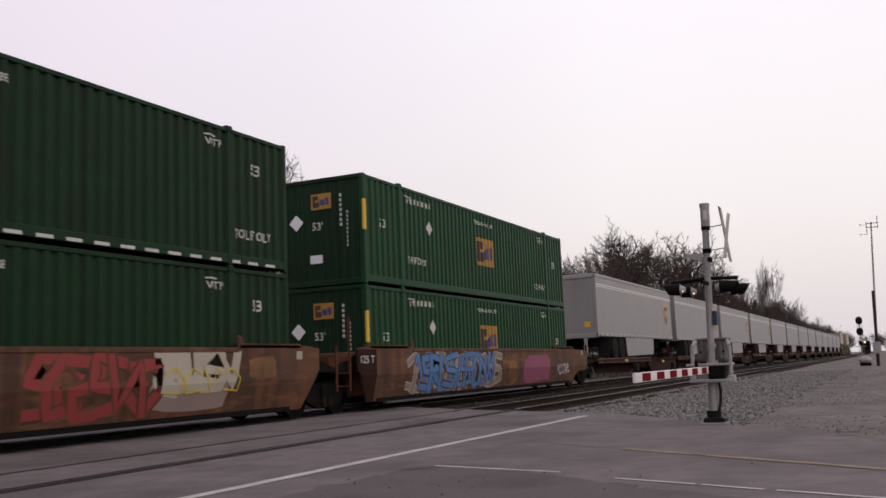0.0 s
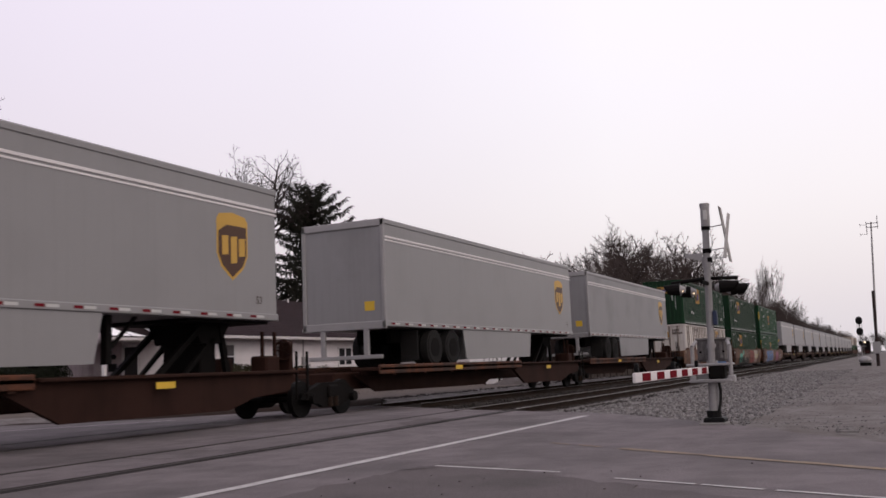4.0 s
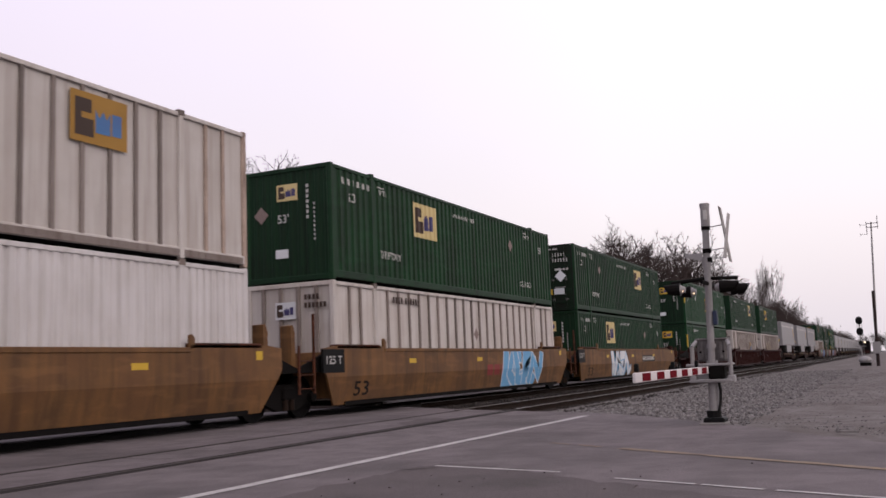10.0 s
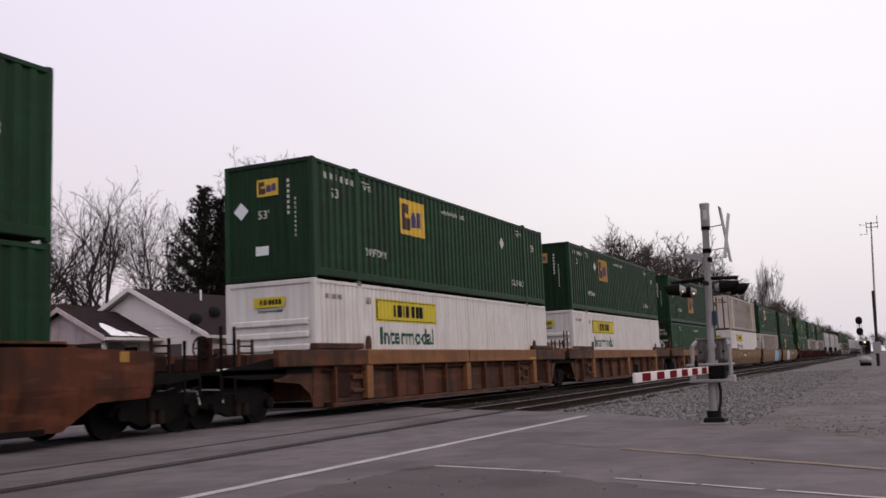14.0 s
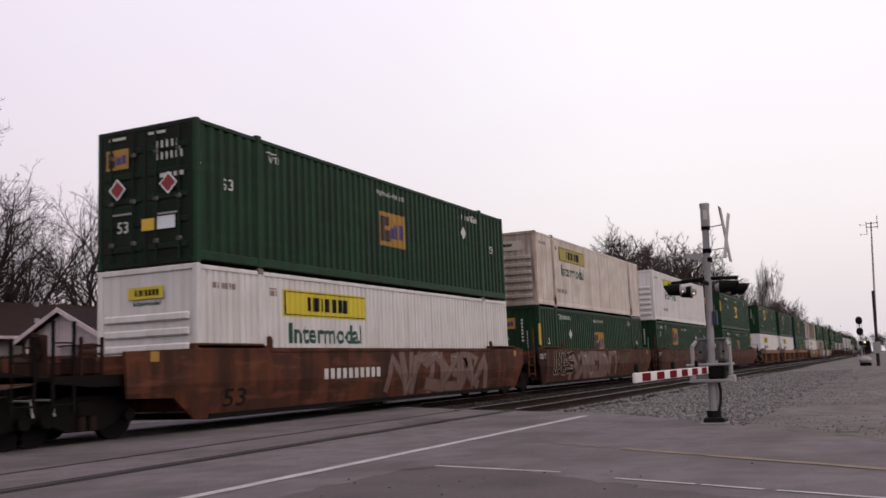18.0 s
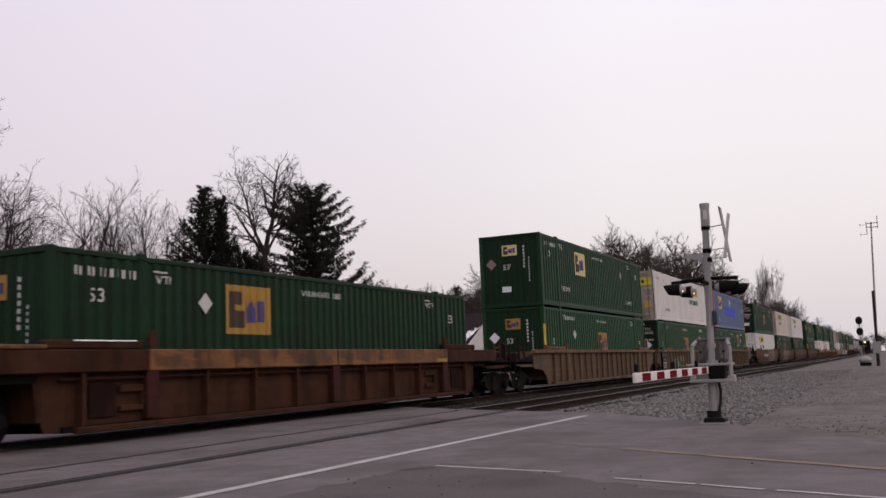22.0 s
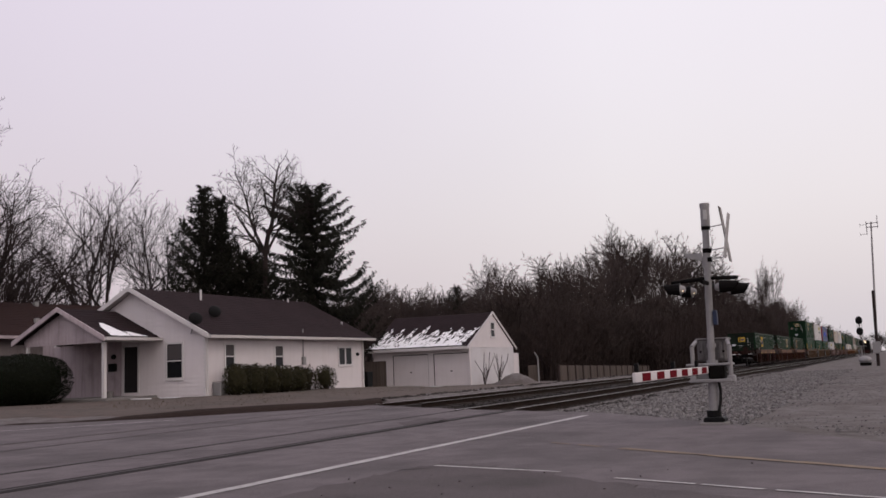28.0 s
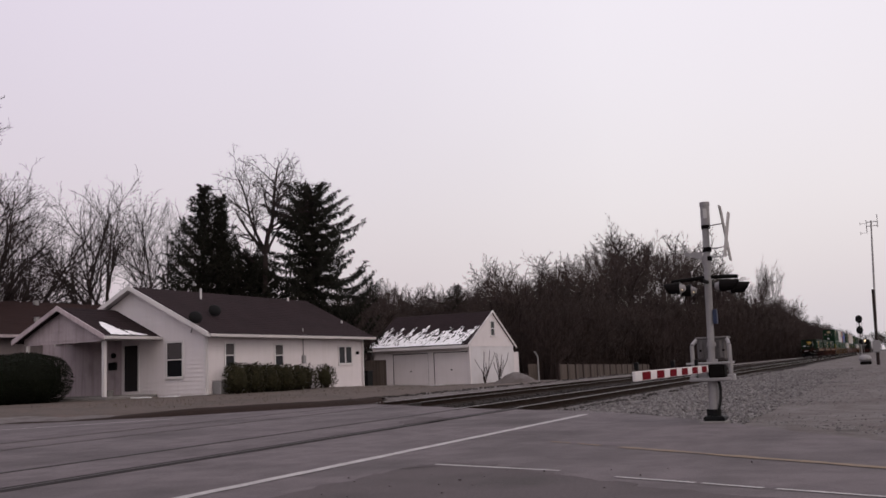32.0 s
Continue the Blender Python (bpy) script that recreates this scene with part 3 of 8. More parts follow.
for k, (x, y, ang, ln) in enumerate(((8.6, 10.0, -0.9, 2.2), (12.6, 4.6, 0.9, 1.4), (13.0, 15.0, -0.5, 6), (15.5, 12.0, 0.8, 3))):
    m = Mesh()
    px, py = x, y
    for i in range(14):
        w = 0.006 + 0.008 * q.random()
        m.v += [(px - math.sin(ang) * w, py + math.cos(ang) * w, 0.004), (px + math.sin(ang) * w, py - math.cos(ang) * w, 0.004)]
        ang += q.uniform(-0.35, 0.35)
        px, py = px + math.cos(ang) * ln / 14, py + math.sin(ang) * ln / 14
    m.f = [(2 * i, 2 * i + 1, 2 * i + 3, 2 * i + 2) for i in range(13)]
    solid("crack", m, SEAM, "dark crack in the asphalt", "road crack", kind="structure")

TRACKS = (13.234, 8.59)
for yc in TRACKS:
    bed = Mesh()
    for x in [20 + 0.6 * i for i in range(150)] + [112, 125, 140, 170, 220, 300, 500, 900, 1300]:
        for dy, z in ((-2.6, -0.27), (-1.7, -0.13), (-1.35, -0.12), (0, -0.14), (1.35, -0.12), (1.7, -0.13), (2.6, -0.27)):
            bed.v.append((x, yc + dy, z + 0.025 * noise.noise(Vector((x * 2, dy * 3, yc)))))
    rows = len(bed.v) // 7
    bed.f = [(7 * i + j, 7 * i + 7 + j, 7 * i + 8 + j, 7 * i + 1 + j) for i in range(rows - 1) for j in range(6)]
    solid("track_bed", bed, BALLAST, "dark stained ballast bed of a railway track", "track bed", kind="structure")
    for r in (-0.7525, 0.7525):
        start = 24.6 if yc > 10 else 20.2
        section = [(-0.036, -0.004), (0.036, -0.004), (0.03, -0.04), (0.01, -0.05), (0.01, -0.13), (0.07, -0.16), (-0.07, -0.16), (-0.01, -0.13), (-0.01, -0.05), (-0.03, -0.04)]
        ra = solid("rail", Mesh().prism(section, "x", start, 1300), RAILSIDE, "rusty steel rail with a polished head", "rail", "rails", "structure", at=(0, yc + r, 0.016))
        part("rail_head", Mesh().box(start, 1300, -0.03, 0.03, -0.004, 0.002), STEEL, ra, "polished rail head")
        solid("paved_rail", Mesh().prism(section, "x", -120, start), RAILTOP, "dull worn rail sunk in the asphalt", "rail", "rails", "structure", at=(0, yc + r, 0.007))
        near = yc < 10
        s = -1 if r > 0 else 1
        for side, wide, mat in ((s, 0.035, GROOVE if near else SEAM), (-s, 0.085, GROOVE)) if near and r < 0 else ((s, 0.03, GROOVE if near else SEAM),):
            solid("flangeway", Mesh().box(-60, start, -wide, wide, -0.01, 0.004), mat, "dark flangeway groove beside the rail", "groove", kind="structure", at=(0, yc + r + side * (0.04 + wide), 0))
tie_mesh = B(-0.11, 0.11, -1.3, 1.3, -0.3, -0.105, c=0.01).data("tie", TIE)
q = random.Random(2)
for yc in TRACKS:
    rest = Mesh()
    for i in range(560):
        x = 20.6 + 0.5 * i if yc < 10 else 24.8 + 0.5 * i
        if i < 110:
            ob = new("tie", tie_mesh)
            ob.location = (x + q.uniform(-0.03, 0.03), yc + q.uniform(-0.03, 0.03), q.uniform(-0.01, 0.0))
            tagged(ob, "dark creosoted wooden railway sleeper", "sleeper", "sleepers", "structure")
        else:
            rest.box(x - 0.11, x + 0.11, yc - 1.3, yc + 1.3, -0.3, -0.11)
    solid("ties_far", rest, TIE, "dark wooden sleepers farther along the track", "sleeper", kind="stuff")


def stones(n, place, seed, lo=0.025, hi=0.06, mat=STONE, label="loose grey ballast stones", name="ballast_stones"):
    q = random.Random(seed)
    m = Mesh()
    for _ in range(n):
        x, y = place(q)
        r = q.uniform(lo, hi)
        z = max(height(x, y), bed_z(x, y)) + r * 0.3
        k = len(m.v)
        for dx, dy, dz in ((1, 0, 0), (-1, 0, 0), (0, 1, 0), (0, -1, 0), (0, 0, 0.8), (0, 0, -0.8)):
            m.v.append((x + r * (dx + q.uniform(-0.4, 0.4)), y + r * (dy + q.uniform(-0.4, 0.4)), z + r * (dz + q.uniform(-0.3, 0.3))))
        m.f += [(k + a, k + b, k + c) for a, b, c in ((0, 2, 4), (2, 1, 4), (1, 3, 4), (3, 0, 4), (2, 0, 5), (1, 2, 5), (3, 1, 5), (0, 3, 5))]
    m.smooth = "raw"
    return solid(name, m, mat, label, "gravel", kind="stuff")


def bed_z(x, y):
    for yc in TRACKS:
        if abs(y - yc) < 1.7:
            return -0.125
        if abs(y - yc) < 2.6:
            return -0.13 - 0.14 * (abs(y - yc) - 1.7) / 0.9
    return -1.0


def shoulder(q):
    """Ballast shoulder on the camera's side of the tracks, thinning out into the dirt lot."""
    while True:
        t = q.random() ** 1.6
        x = 14 + 46 * t
        y = 7.3 - 5.2 * q.random() ** 1.25
        if x > 12.6 + y * 1.08:
            return x, y


stones(17000, shoulder, 31, 0.016, 0.044)
stones(5200, lambda q: (21 + 60 * q.random() ** 1.8, q.choice([q.uniform(6.0, 7.0), q.uniform(10.2, 11.7), q.uniform(10.2, 11.7), q.uniform(14.8, 16)])), 32, mat=DARKSTONE, label="oil-darkened ballast stones between the tracks", name="track_stones")


def crumbs(q):
    while True:
        x, y = q.uniform(5, 11), q.uniform(-0.5, 5.2)
        if q.random() < math.exp(-((x - 7.4) ** 2 / 4 + (y - 3.0) ** 2 / 3)):
            return x, y


cr = Mesh()
q = random.Random(77)
for _ in range(25):
    x, y = crumbs(q)
    r = q.uniform(0.004, 0.011)
    cr.box(x - r, x + r, y - r * q.uniform(0.5, 1.2), y + r, -0.004, 0.006 + r)
solid("asphalt_crumbs", cr, ASPHALT, "loose crumbs of broken asphalt", "debris", kind="stuff")


def lot_spot(q):
    """Strewn stones past the ballast's edge, fewer and fewer out on the lot."""
    while True:
        x, off = 13 + 40 * q.random() ** 1.5, q.expovariate(0.9)
        y = (x - 12.6) / 1.08 - off if x < 20 else 2.1 - off
        if x > 12.9 + y * 1.1 and y > -5:
            return x, y


stones(4200, lot_spot, 36, 0.006, 0.02, label="scattered small stones on the dirt lot", name="lot_stones")
deb = thing("litter", "crumpled pale scrap lying on the dirt", "litter", (13.2, 0.62, -0.03))
part("scrap", Mesh().prism([(-0.05, -0.16), (0.03, -0.08), (0.02, 0.12), (-0.04, 0.06)], "z", 0.0, 0.03), CONCRETE, deb)
# kerb and verge before the house
kb = Mesh()
for x, y in [(KERB[0][0] + (KERB[1][0] - KERB[0][0]) * i / 4, KERB[0][1] + (KERB[1][1] - KERB[0][1]) * i / 4) for i in range(4)] + [(kerb_x(y), y) for y in [14.8 + 0.3 * i for i in range(44)]]:
    j = noise.noise(Vector((x * 1.7, y * 1.7, 0)))
    up = max(0.05, 1.0 - 0.9 * ease((y - 16.8) / 2.6))
    kb.v += [(x - 0.55 + 0.25 * j, y - 0.35, -0.02), (x - 0.25 + 0.2 * j, y - 0.15, (0.07 + 0.05 * j) * up), (x + 0.15 + 0.15 * j, y + 0.1, (0.12 + 0.05 * j) * up), (x + 0.7, y + 0.5, (0.14 + 0.03 * j) * up), (x + 2.0, y + 0.9, 0.02)]
kb.f = [(5 * i + j, 5 * i + 5 + j, 5 * i + 6 + j, 5 * i + 1 + j) for i in range(len(kb.v) // 5 - 1) for j in range(4)]
kb.smooth = True
solid("verge_bank", kb, material("leaf_litter", (0.026, 0.0165, 0.0135), 0.95, grain=0.6, grain_scale=9, stain=0.5, bump=0.8, spec=0.05), "low dark bank of dead leaves along the road", "verge", kind="structure")
verge = Mesh()
vx = [18 + 0.9 * i for i in range(50)]
vy = [15.6 + 0.8 * i for i in range(40)]
for x in vx:
    for y in vy:
        verge.v.append((x, y, height(x, y) + (0.03 if x > kerb_x(y) + 0.9 and y > 16.0 else -0.2)))
verge.f = [(i * 40 + j, (i + 1) * 40 + j, (i + 1) * 40 + j + 1, i * 40 + j + 1) for i in range(49) for j in range(39)]
verge.smooth = True
solid("verge", verge, LOT, "bare brown verge with thin winter grass", "verge", kind="structure")
gr = Mesh()
q = random.Random(8)
for _ in range(2600):
    x, y = q.uniform(22, 44), q.uniform(19, 26.2)
    if x < kerb_x(y) + 1 or q.random() > 0.35 + 0.65 * noise.noise(Vector((x * 0.3, y * 0.3, 9))):
        continue
    z = height(x, y) + 0.02
    a, h = q.uniform(0, 6.28), q.uniform(0.03, 0.10)
    dx, dy = math.cos(a) * 0.012, math.sin(a) * 0.012
    gr.poly([(x - dx, y - dy, z), (x + dx, y + dy, z), (x + q.uniform(-0.03, 0.03), y + q.uniform(-0.03, 0.03), z + h)])
gr.smooth = "raw"
solid("grass", gr, GRASS, "thin olive winter grass on the verge", "grass", kind="stuff")
for k, (x, y) in enumerate(((30.2, 28.4), (30.9, 27.5), (55.5, 30.5), (55.9, 27.0))):
    m = Mesh()
    pts = ragged(x, y, 0.5, 0.12, 16, 90 + k, 1.57, 0.35)
    m.prism(pts, "z", height(x, y), height(x, y) + 0.07)
    solid("snow_patch", m, SNOW, "thin strip of old snow on the ground", "snow")

# ---------------------------------------------------------------- buildings
def lap_wall(u0, u1, z0, z1, gable=None, step=0.18, lap=0.025):
    """Lap siding in the plane (u, z), each board a sloped face; gable: (u of the apex, z of the apex)."""
    m = Mesh()
    top = gable[1] if gable else z1
    n = int((top - z0) / step)
    for i in range(n + 1):
        a, b = z0 + i * step, min(z0 + (i + 1) * step, top)
        if b - a < 0.01:
            continue

        def span(z):
            if z <= z1 or not gable:
                return u0, u1
            k = (top - z) / (top - z1)
            return gable[0] + (u0 - gable[0]) * k, gable[0] + (u1 - gable[0]) * k
        la, ra = span(a)
        lb, rb = span(b)
        m.poly([(la, -lap, a), (ra, -lap, a), (rb, 0.0, b), (lb, 0.0, b)])
        m.poly([(la, 0.0, a), (ra, 0.0, a), (ra, -lap, a), (la, -lap, a)])
    return m


def facing_x(m, x):
    """Turns a mesh from the plane (u, z), outside at -v, to the wall at x whose outside is -x: u runs along y."""
    m.v = [(x + v, u, z) for u, v, z in m.v]
    return m


def facing_y(m, y):
    m.v = [(u, y + v, z) for u, v, z in m.v]
    return m


def roof_slope(a, b, c, d, mat, th, name="roof_slope", courses=16, label=""):
    """A shingled slope between the eave a-b and the ridge d-c: courses that overlap, with a body below."""
    m = Mesh()
    a, b, c, d = (Vector(q) for q in (a, b, c, d))
    nrm = (b - a).cross(d - a).normalized()
    if nrm.z < 0:
        nrm = -nrm
    cnt = max(4, int((b - a).length / 0.9))
    lifts = []
    for i in range(courses):
        lifts += [(i / courses, 0.010), ((i + 0.97) / courses, 0.001)]
    for t, up in lifts:
        l0, r0 = a.lerp(d, t), b.lerp(c, t)
        for j in range(cnt + 1):
            m.v.append(tuple(l0.lerp(r0, j / cnt) + nrm * up))
    w = cnt + 1
    m.f += [(i * w + j, i * w + j + 1, (i + 1) * w + j + 1, (i + 1) * w + j) for i in range(len(lifts) - 1) for j in range(cnt)]
    k = len(m.v)
    m.v += [tuple(q) for q in (a, b, c, d)] + [tuple(q - nrm * 0.1) for q in (a, b, c, d)]
    m.f += [(k + 4, k + 5, k + 6, k + 7), (k, k + 1, k + 5, k + 4), (k + 1, k + 2, k + 6, k + 5), (k + 2, k + 3, k + 7, k + 6), (k + 3, k, k + 4, k + 7)]
    m.smooth = "raw"
    return part(name, m, mat, th, label)


def window(th, axis, at, u, z, w, h, blind=True, mull=1):
    """A sash window on a wall: casing, sill, panes. axis y: the wall faces -y and u is x; axis x: it faces -x and u is y."""
    def turn(m):
        return facing_y(m, at) if axis == "y" else facing_x(m, at)
    wi = part("window", turn(Mesh().box(u, u + w, -0.03, 0.03, z, z + h)), GLASS, th, "dark sash window with a white casing")
    t = 0.1
    for nm, bx in (("casing", (u - t, u, z - t, z + h + t)), ("casing", (u + w, u + w + t, z - t, z + h + t)), ("casing", (u, u + w, z + h, z + h + t)), ("sill", (u - t, u + w + t, z - t - 0.02, z))):
        part(nm, turn(Mesh().box(bx[0], bx[1], -0.075 if nm == "sill" else -0.055, 0.02, bx[2], bx[3], c=0.006)), TRIM, wi)
    if mull == 1:
        part("sash_bar", turn(Mesh().box(u, u + w, -0.045, 0.0, z + h * 0.5 - 0.025, z + h * 0.5 + 0.025)), TRIM, wi)
    if mull > 1:
        part("mullion", turn(Mesh().box(u + w / 2 - 0.05, u + w / 2 + 0.05, -0.05, 0.01, z, z + h)), TRIM, wi)
    if blind:
        part("pane", turn(Mesh().box(u + 0.03, u + w - 0.03, -0.038, -0.032, z + h * 0.54, z + h - 0.03)), BLIND, wi, "upper pane with a pale blind")


house = thing("house", "single-storey white lap-sided house with a dark shingle roof", "house")
HX0, HX1, HY0, HY1, HZ = 31.95, 45.1, 26.4, 34.4, 2.80
part("wall", facing_y(lap_wall(HX0, HX1, 0.12, HZ), HY0), SIDING, house, "long white lap-sided wall")
part("wall", facing_x(lap_wall(HY0, HY1, 0.12, HZ, (30.4, 5.0)), HX0), SIDING, house, "white lap-sided gable wall")
part("wall", Mesh().prism([(HY0, 0.1), (HY1, 0.1), (HY1, HZ), (30.4, 5.0), (HY0, HZ)], "x", HX1 - 0.1, HX1), SIDING, house, "white far gable wall")
part("wall", B(HX0, HX1, HY1 - 0.1, HY1, 0.0, HZ), SIDING, house, "white rear wall")
part("inner_core", Mesh().prism([(HY0 + 0.1, 0.0), (HY1 - 0.1, 0.0), (HY1 - 0.1, HZ), (30.4, 4.85), (HY0 + 0.1, HZ)], "x", HX0 + 0.1, HX1 - 0.12), DARK, house, "unlit inside of the house")
part("foundation", Mesh().box(HX0 + 0.02, HX1, HY0 + 0.02, HY0 + 0.2, -0.25, 0.14).box(HX0 + 0.02, HX0 + 0.2, HY0, HY1, -0.2, 0.14), CONCRETE, house, "low dark foundation")
roof_slope((HX0 - 0.35, HY0 - 0.45, HZ + 0.02), (HX1 + 0.6, HY0 - 0.45, HZ + 0.02), (HX1 + 0.6, 30.4, 5.12), (HX0 - 0.35, 30.4, 5.12), SHINGLE, house, courses=22, label="dark grey shingle slope")
roof_slope((HX1 + 0.6, HY1 + 0.45, HZ + 0.02), (HX0 - 0.35, HY1 + 0.45, HZ + 0.02), (HX0 - 0.35, 30.4, 5.12), (HX1 + 0.6, 30.4, 5.12), SHINGLE, house, courses=12, label="dark grey shingle slope")
for a, b in (((HY0 - 0.45, HZ + 0.02), (30.4, 5.12)), ((HY1 + 0.45, HZ + 0.02), (30.4, 5.12))):
    part("rake_board", Mesh().prism([(a[0], a[1] - 0.16), (b[0], b[1] - 0.16), (b[0], b[1] + 0.05), (a[0], a[1] + 0.05)], "x", HX0 - 0.40, HX0 - 0.34), TRIM, house, "white rake board")
    part("soffit", Mesh().prism([(a[0], a[1] - 0.12), (b[0], b[1] - 0.12), (b[0], b[1] - 0.09), (a[0], a[1] - 0.09)], "x", HX0 - 0.34, HX0), TRIM, house, "white soffit")
part("gutter", Mesh().prism([(HY0 - 0.58, HZ - 0.12), (HY0 - 0.45, HZ - 0.14), (HY0 - 0.45, HZ + 0.01), (HY0 - 0.6, HZ + 0.0)], "x", HX0 - 0.35, HX1 + 0.6), TRIM, house, "white eaves gutter")
part("soffit", B(HX0 - 0.3, HX1 + 0.5, HY0 - 0.46, HY0, HZ - 0.06, HZ - 0.03), TRIM, house, "white soffit")
part("downpipe", Mesh().tube((HX1 - 0.05, HY0 - 0.08, 0.1), (HX1 - 0.05, HY0 - 0.08, HZ - 0.1), 0.045, n=8), TRIM, house, "white downpipe")
part("downpipe", Mesh().tube((HX1 - 0.05, HY0 - 0.1, 0.1), (HX1 - 0.3, HY0 - 0.55, 0.03), 0.045, n=8), TRIM, house, "white downpipe foot")
part("downpipe", Mesh().tube((HX0 + 0.06, HY0 - 0.06, 0.2), (HX0 + 0.06, HY0 - 0.06, HZ - 0.1), 0.04, n=8), TRIM, house, "white downpipe")
part("corner_board", Mesh().box(HX0 - 0.02, HX0 + 0.12, HY0 - 0.025, HY0 + 0.1, 0.12, HZ), TRIM, house, "white corner board")
window(house, "y", HY0, 33.25, 1.4, 0.58, 1.0)
window(house, "y", HY0, 36.95, 1.4, 0.6, 0.95)
window(house, "y", HY0, 42.65, 1.42, 1.25, 0.85, False, 2)
window(house, "x", HX0, 27.66, 1.06, 0.82, 1.45)
dr = part("door", facing_x(Mesh().box(30.16, 30.94, -0.03, 0.02, 0.48, 2.5, c=0.01), HX0), DOORDARK, house, "dark storm door")
for u0, u1, z0, z1 in ((30.06, 30.16, 0.45, 2.6), (30.94, 31.04, 0.45, 2.6), (30.06, 31.04, 2.5, 2.6)):
    part("door_casing", facing_x(Mesh().box(u0, u1, -0.045, 0.02, z0, z1), HX0), TRIM, dr, "white door casing")
part("meter_box", Mesh().box(39.15, 39.4, HY0 - 0.14, HY0, 1.45, 1.85, c=0.02), GALV, house, "grey electric meter on a conduit")
part("conduit", Mesh().tube((39.27, HY0 - 0.05, 1.8), (39.27, HY0 - 0.05, 3.2), 0.03, n=6), GALV, house, "grey conduit")
part("wall_lamp", Mesh().blob((44.45, HY0 - 0.1, 1.95), 0.1, 8, 5), BLACK, house, "small dark outdoor lamp")
part("hose_tap", Mesh().tube((41.5, HY0 - 0.12, 0.55), (41.5, HY0, 0.55), 0.04, n=6), TRIM, house, "pale hose tap")
for x, y in ((35.5, 29.6), (43.6, 30.2)):
    part("vent_pipe", Mesh().tube((x, y, 4.4), (x, y, 5.2), 0.05, n=8), TRIM, house, "white roof vent pipe")
part("vent_pipe", Mesh().tube((45.0, 27.6, 3.3), (45.0, 27.6, 3.8), 0.05, n=8), TRIM, house, "white roof vent pipe")
part("air_conditioner", B(32.3, 32.95, HY0 - 0.5, HY0 - 0.05, 0.15, 0.8, c=0.03), GALV, house, "small grey air conditioner")
for x, y, z in ((31.75, 26.75, 3.55), (34.04, 27.58, 3.98)):
    di = part("satellite_dish", Mesh().blob((0, 0, 0), 0.45, 18, 8, squash=(1.0, 0.16, 0.58)), BLACK, house, "dark satellite dish", at=(x, y, z))
    part("dish_arm", Mesh().tube((0, 0.05, 0), (0.1, 0.35, -0.65), 0.03, n=6), GALV, di)

porch = thing("porch", "small gabled white porch with a post before the house door", "porch")
PX = 29.0
part("slab", B(PX - 0.1, HX0 - 0.05, 29.0, 34.0, 0.0, 0.34, c=0.03), CONCRETE, porch, "concrete porch slab")
part("step", B(PX + 0.3, PX + 1.6, 28.6, 29.0, 0.0, 0.2, c=0.03), CONCRETE, porch, "concrete step")
part("post", B(PX, PX + 0.16, 29.2, 29.36, 0.34, 2.8, c=0.02), TRIM, porch, "white porch post")
part("post", B(PX, PX + 0.14, 33.6, 33.74, 0.34, 2.8, c=0.02), TRIM, porch, "white porch post")
part("gable", facing_x(lap_wall(29.2, 33.8, 2.75, 2.95, (31.5, 4.0)), PX), GREYSIDING, porch, "white porch gable")
part("beam", B(PX, HX0, 29.2, 29.36, 2.66, 2.84), TRIM, porch, "white porch beam")
part("beam", B(PX, PX + 0.16, 29.2, 33.8, 2.62, 2.78), GREYSIDING, porch, "white porch beam")
part("ceiling_board", B(PX + 0.1, HX0 - 0.05, 29.3, 33.7, 2.78, 2.82), TRIM, porch, "white porch ceiling")
roof_slope((PX - 0.35, 28.85, 2.82), (HX0 + 1.5, 28.85, 2.82), (HX0 + 1.5, 31.5, 4.15), (PX - 0.35, 31.5, 4.15), SHINGLE, porch, courses=11, label="dark shingle slope")
roof_slope((HX0 + 0.4, 34.15, 2.82), (PX - 0.35, 34.15, 2.82), (PX - 0.35, 31.5, 4.15), (HX0 + 0.4, 31.5, 4.15), SHINGLE, porch, courses=11, label="dark shingle slope")
for y0 in (28.85, 34.15):
    part("rake_board", Mesh().prism([(y0, 2.66), (31.5, 4.0), (31.5, 4.2), (y0, 2.87)], "x", PX - 0.40, PX - 0.34), GREYSIDING, porch, "white rake board")
part("gutter", Mesh().prism([(28.72, 2.7), (28.85, 2.68), (28.85, 2.82), (28.7, 2.82)], "x", PX - 0.35, HX0 - 0.05), TRIM, porch, "white gutter")
sn = Mesh()
q = random.Random(3)
for rim in ([(29.1, 0.03), (30.2, 0.02), (30.15, 0.14), (30.0, 0.25), (29.8, 0.45), (29.6, 0.5), (29.3, 0.3)], [(30.28, 0.02), (31.2, 0.02), (30.95, 0.08), (30.55, 0.16), (30.3, 0.2)]):
    pts = [(a[0] + (b[0] - a[0]) * k / 4 + q.uniform(-0.05, 0.05), a[1] + (b[1] - a[1]) * k / 4 + q.uniform(-0.012, 0.012)) for a, b in zip(rim, rim[1:] + rim[:1]) for k in range(4)]
    sn.poly([(x, 28.85 + 2.65 * t, 2.82 + 1.33 * t + 0.04) for x, t in pts])
part("snow", sn, SNOW, porch, "patch of snow left on the porch roof")
part("back_wall", facing_x(lap_wall(31.1, 36.0, 0.3, 2.8, step=0.3, lap=0.008), HX0 - 0.03), GREYSIDING, porch, "white panelled wall under the porch")
part("mailbox", B(HX0 - 0.2, HX0 - 0.04, 31.35, 31.75, 1.45, 1.8, c=0.02), BLACK, porch, "black wall mailbox")
part("wall_lamp", Mesh().blob((HX0 - 0.12, 31.5, 2.1), 0.12, 8, 5), BLACK, porch, "dark wall lantern")
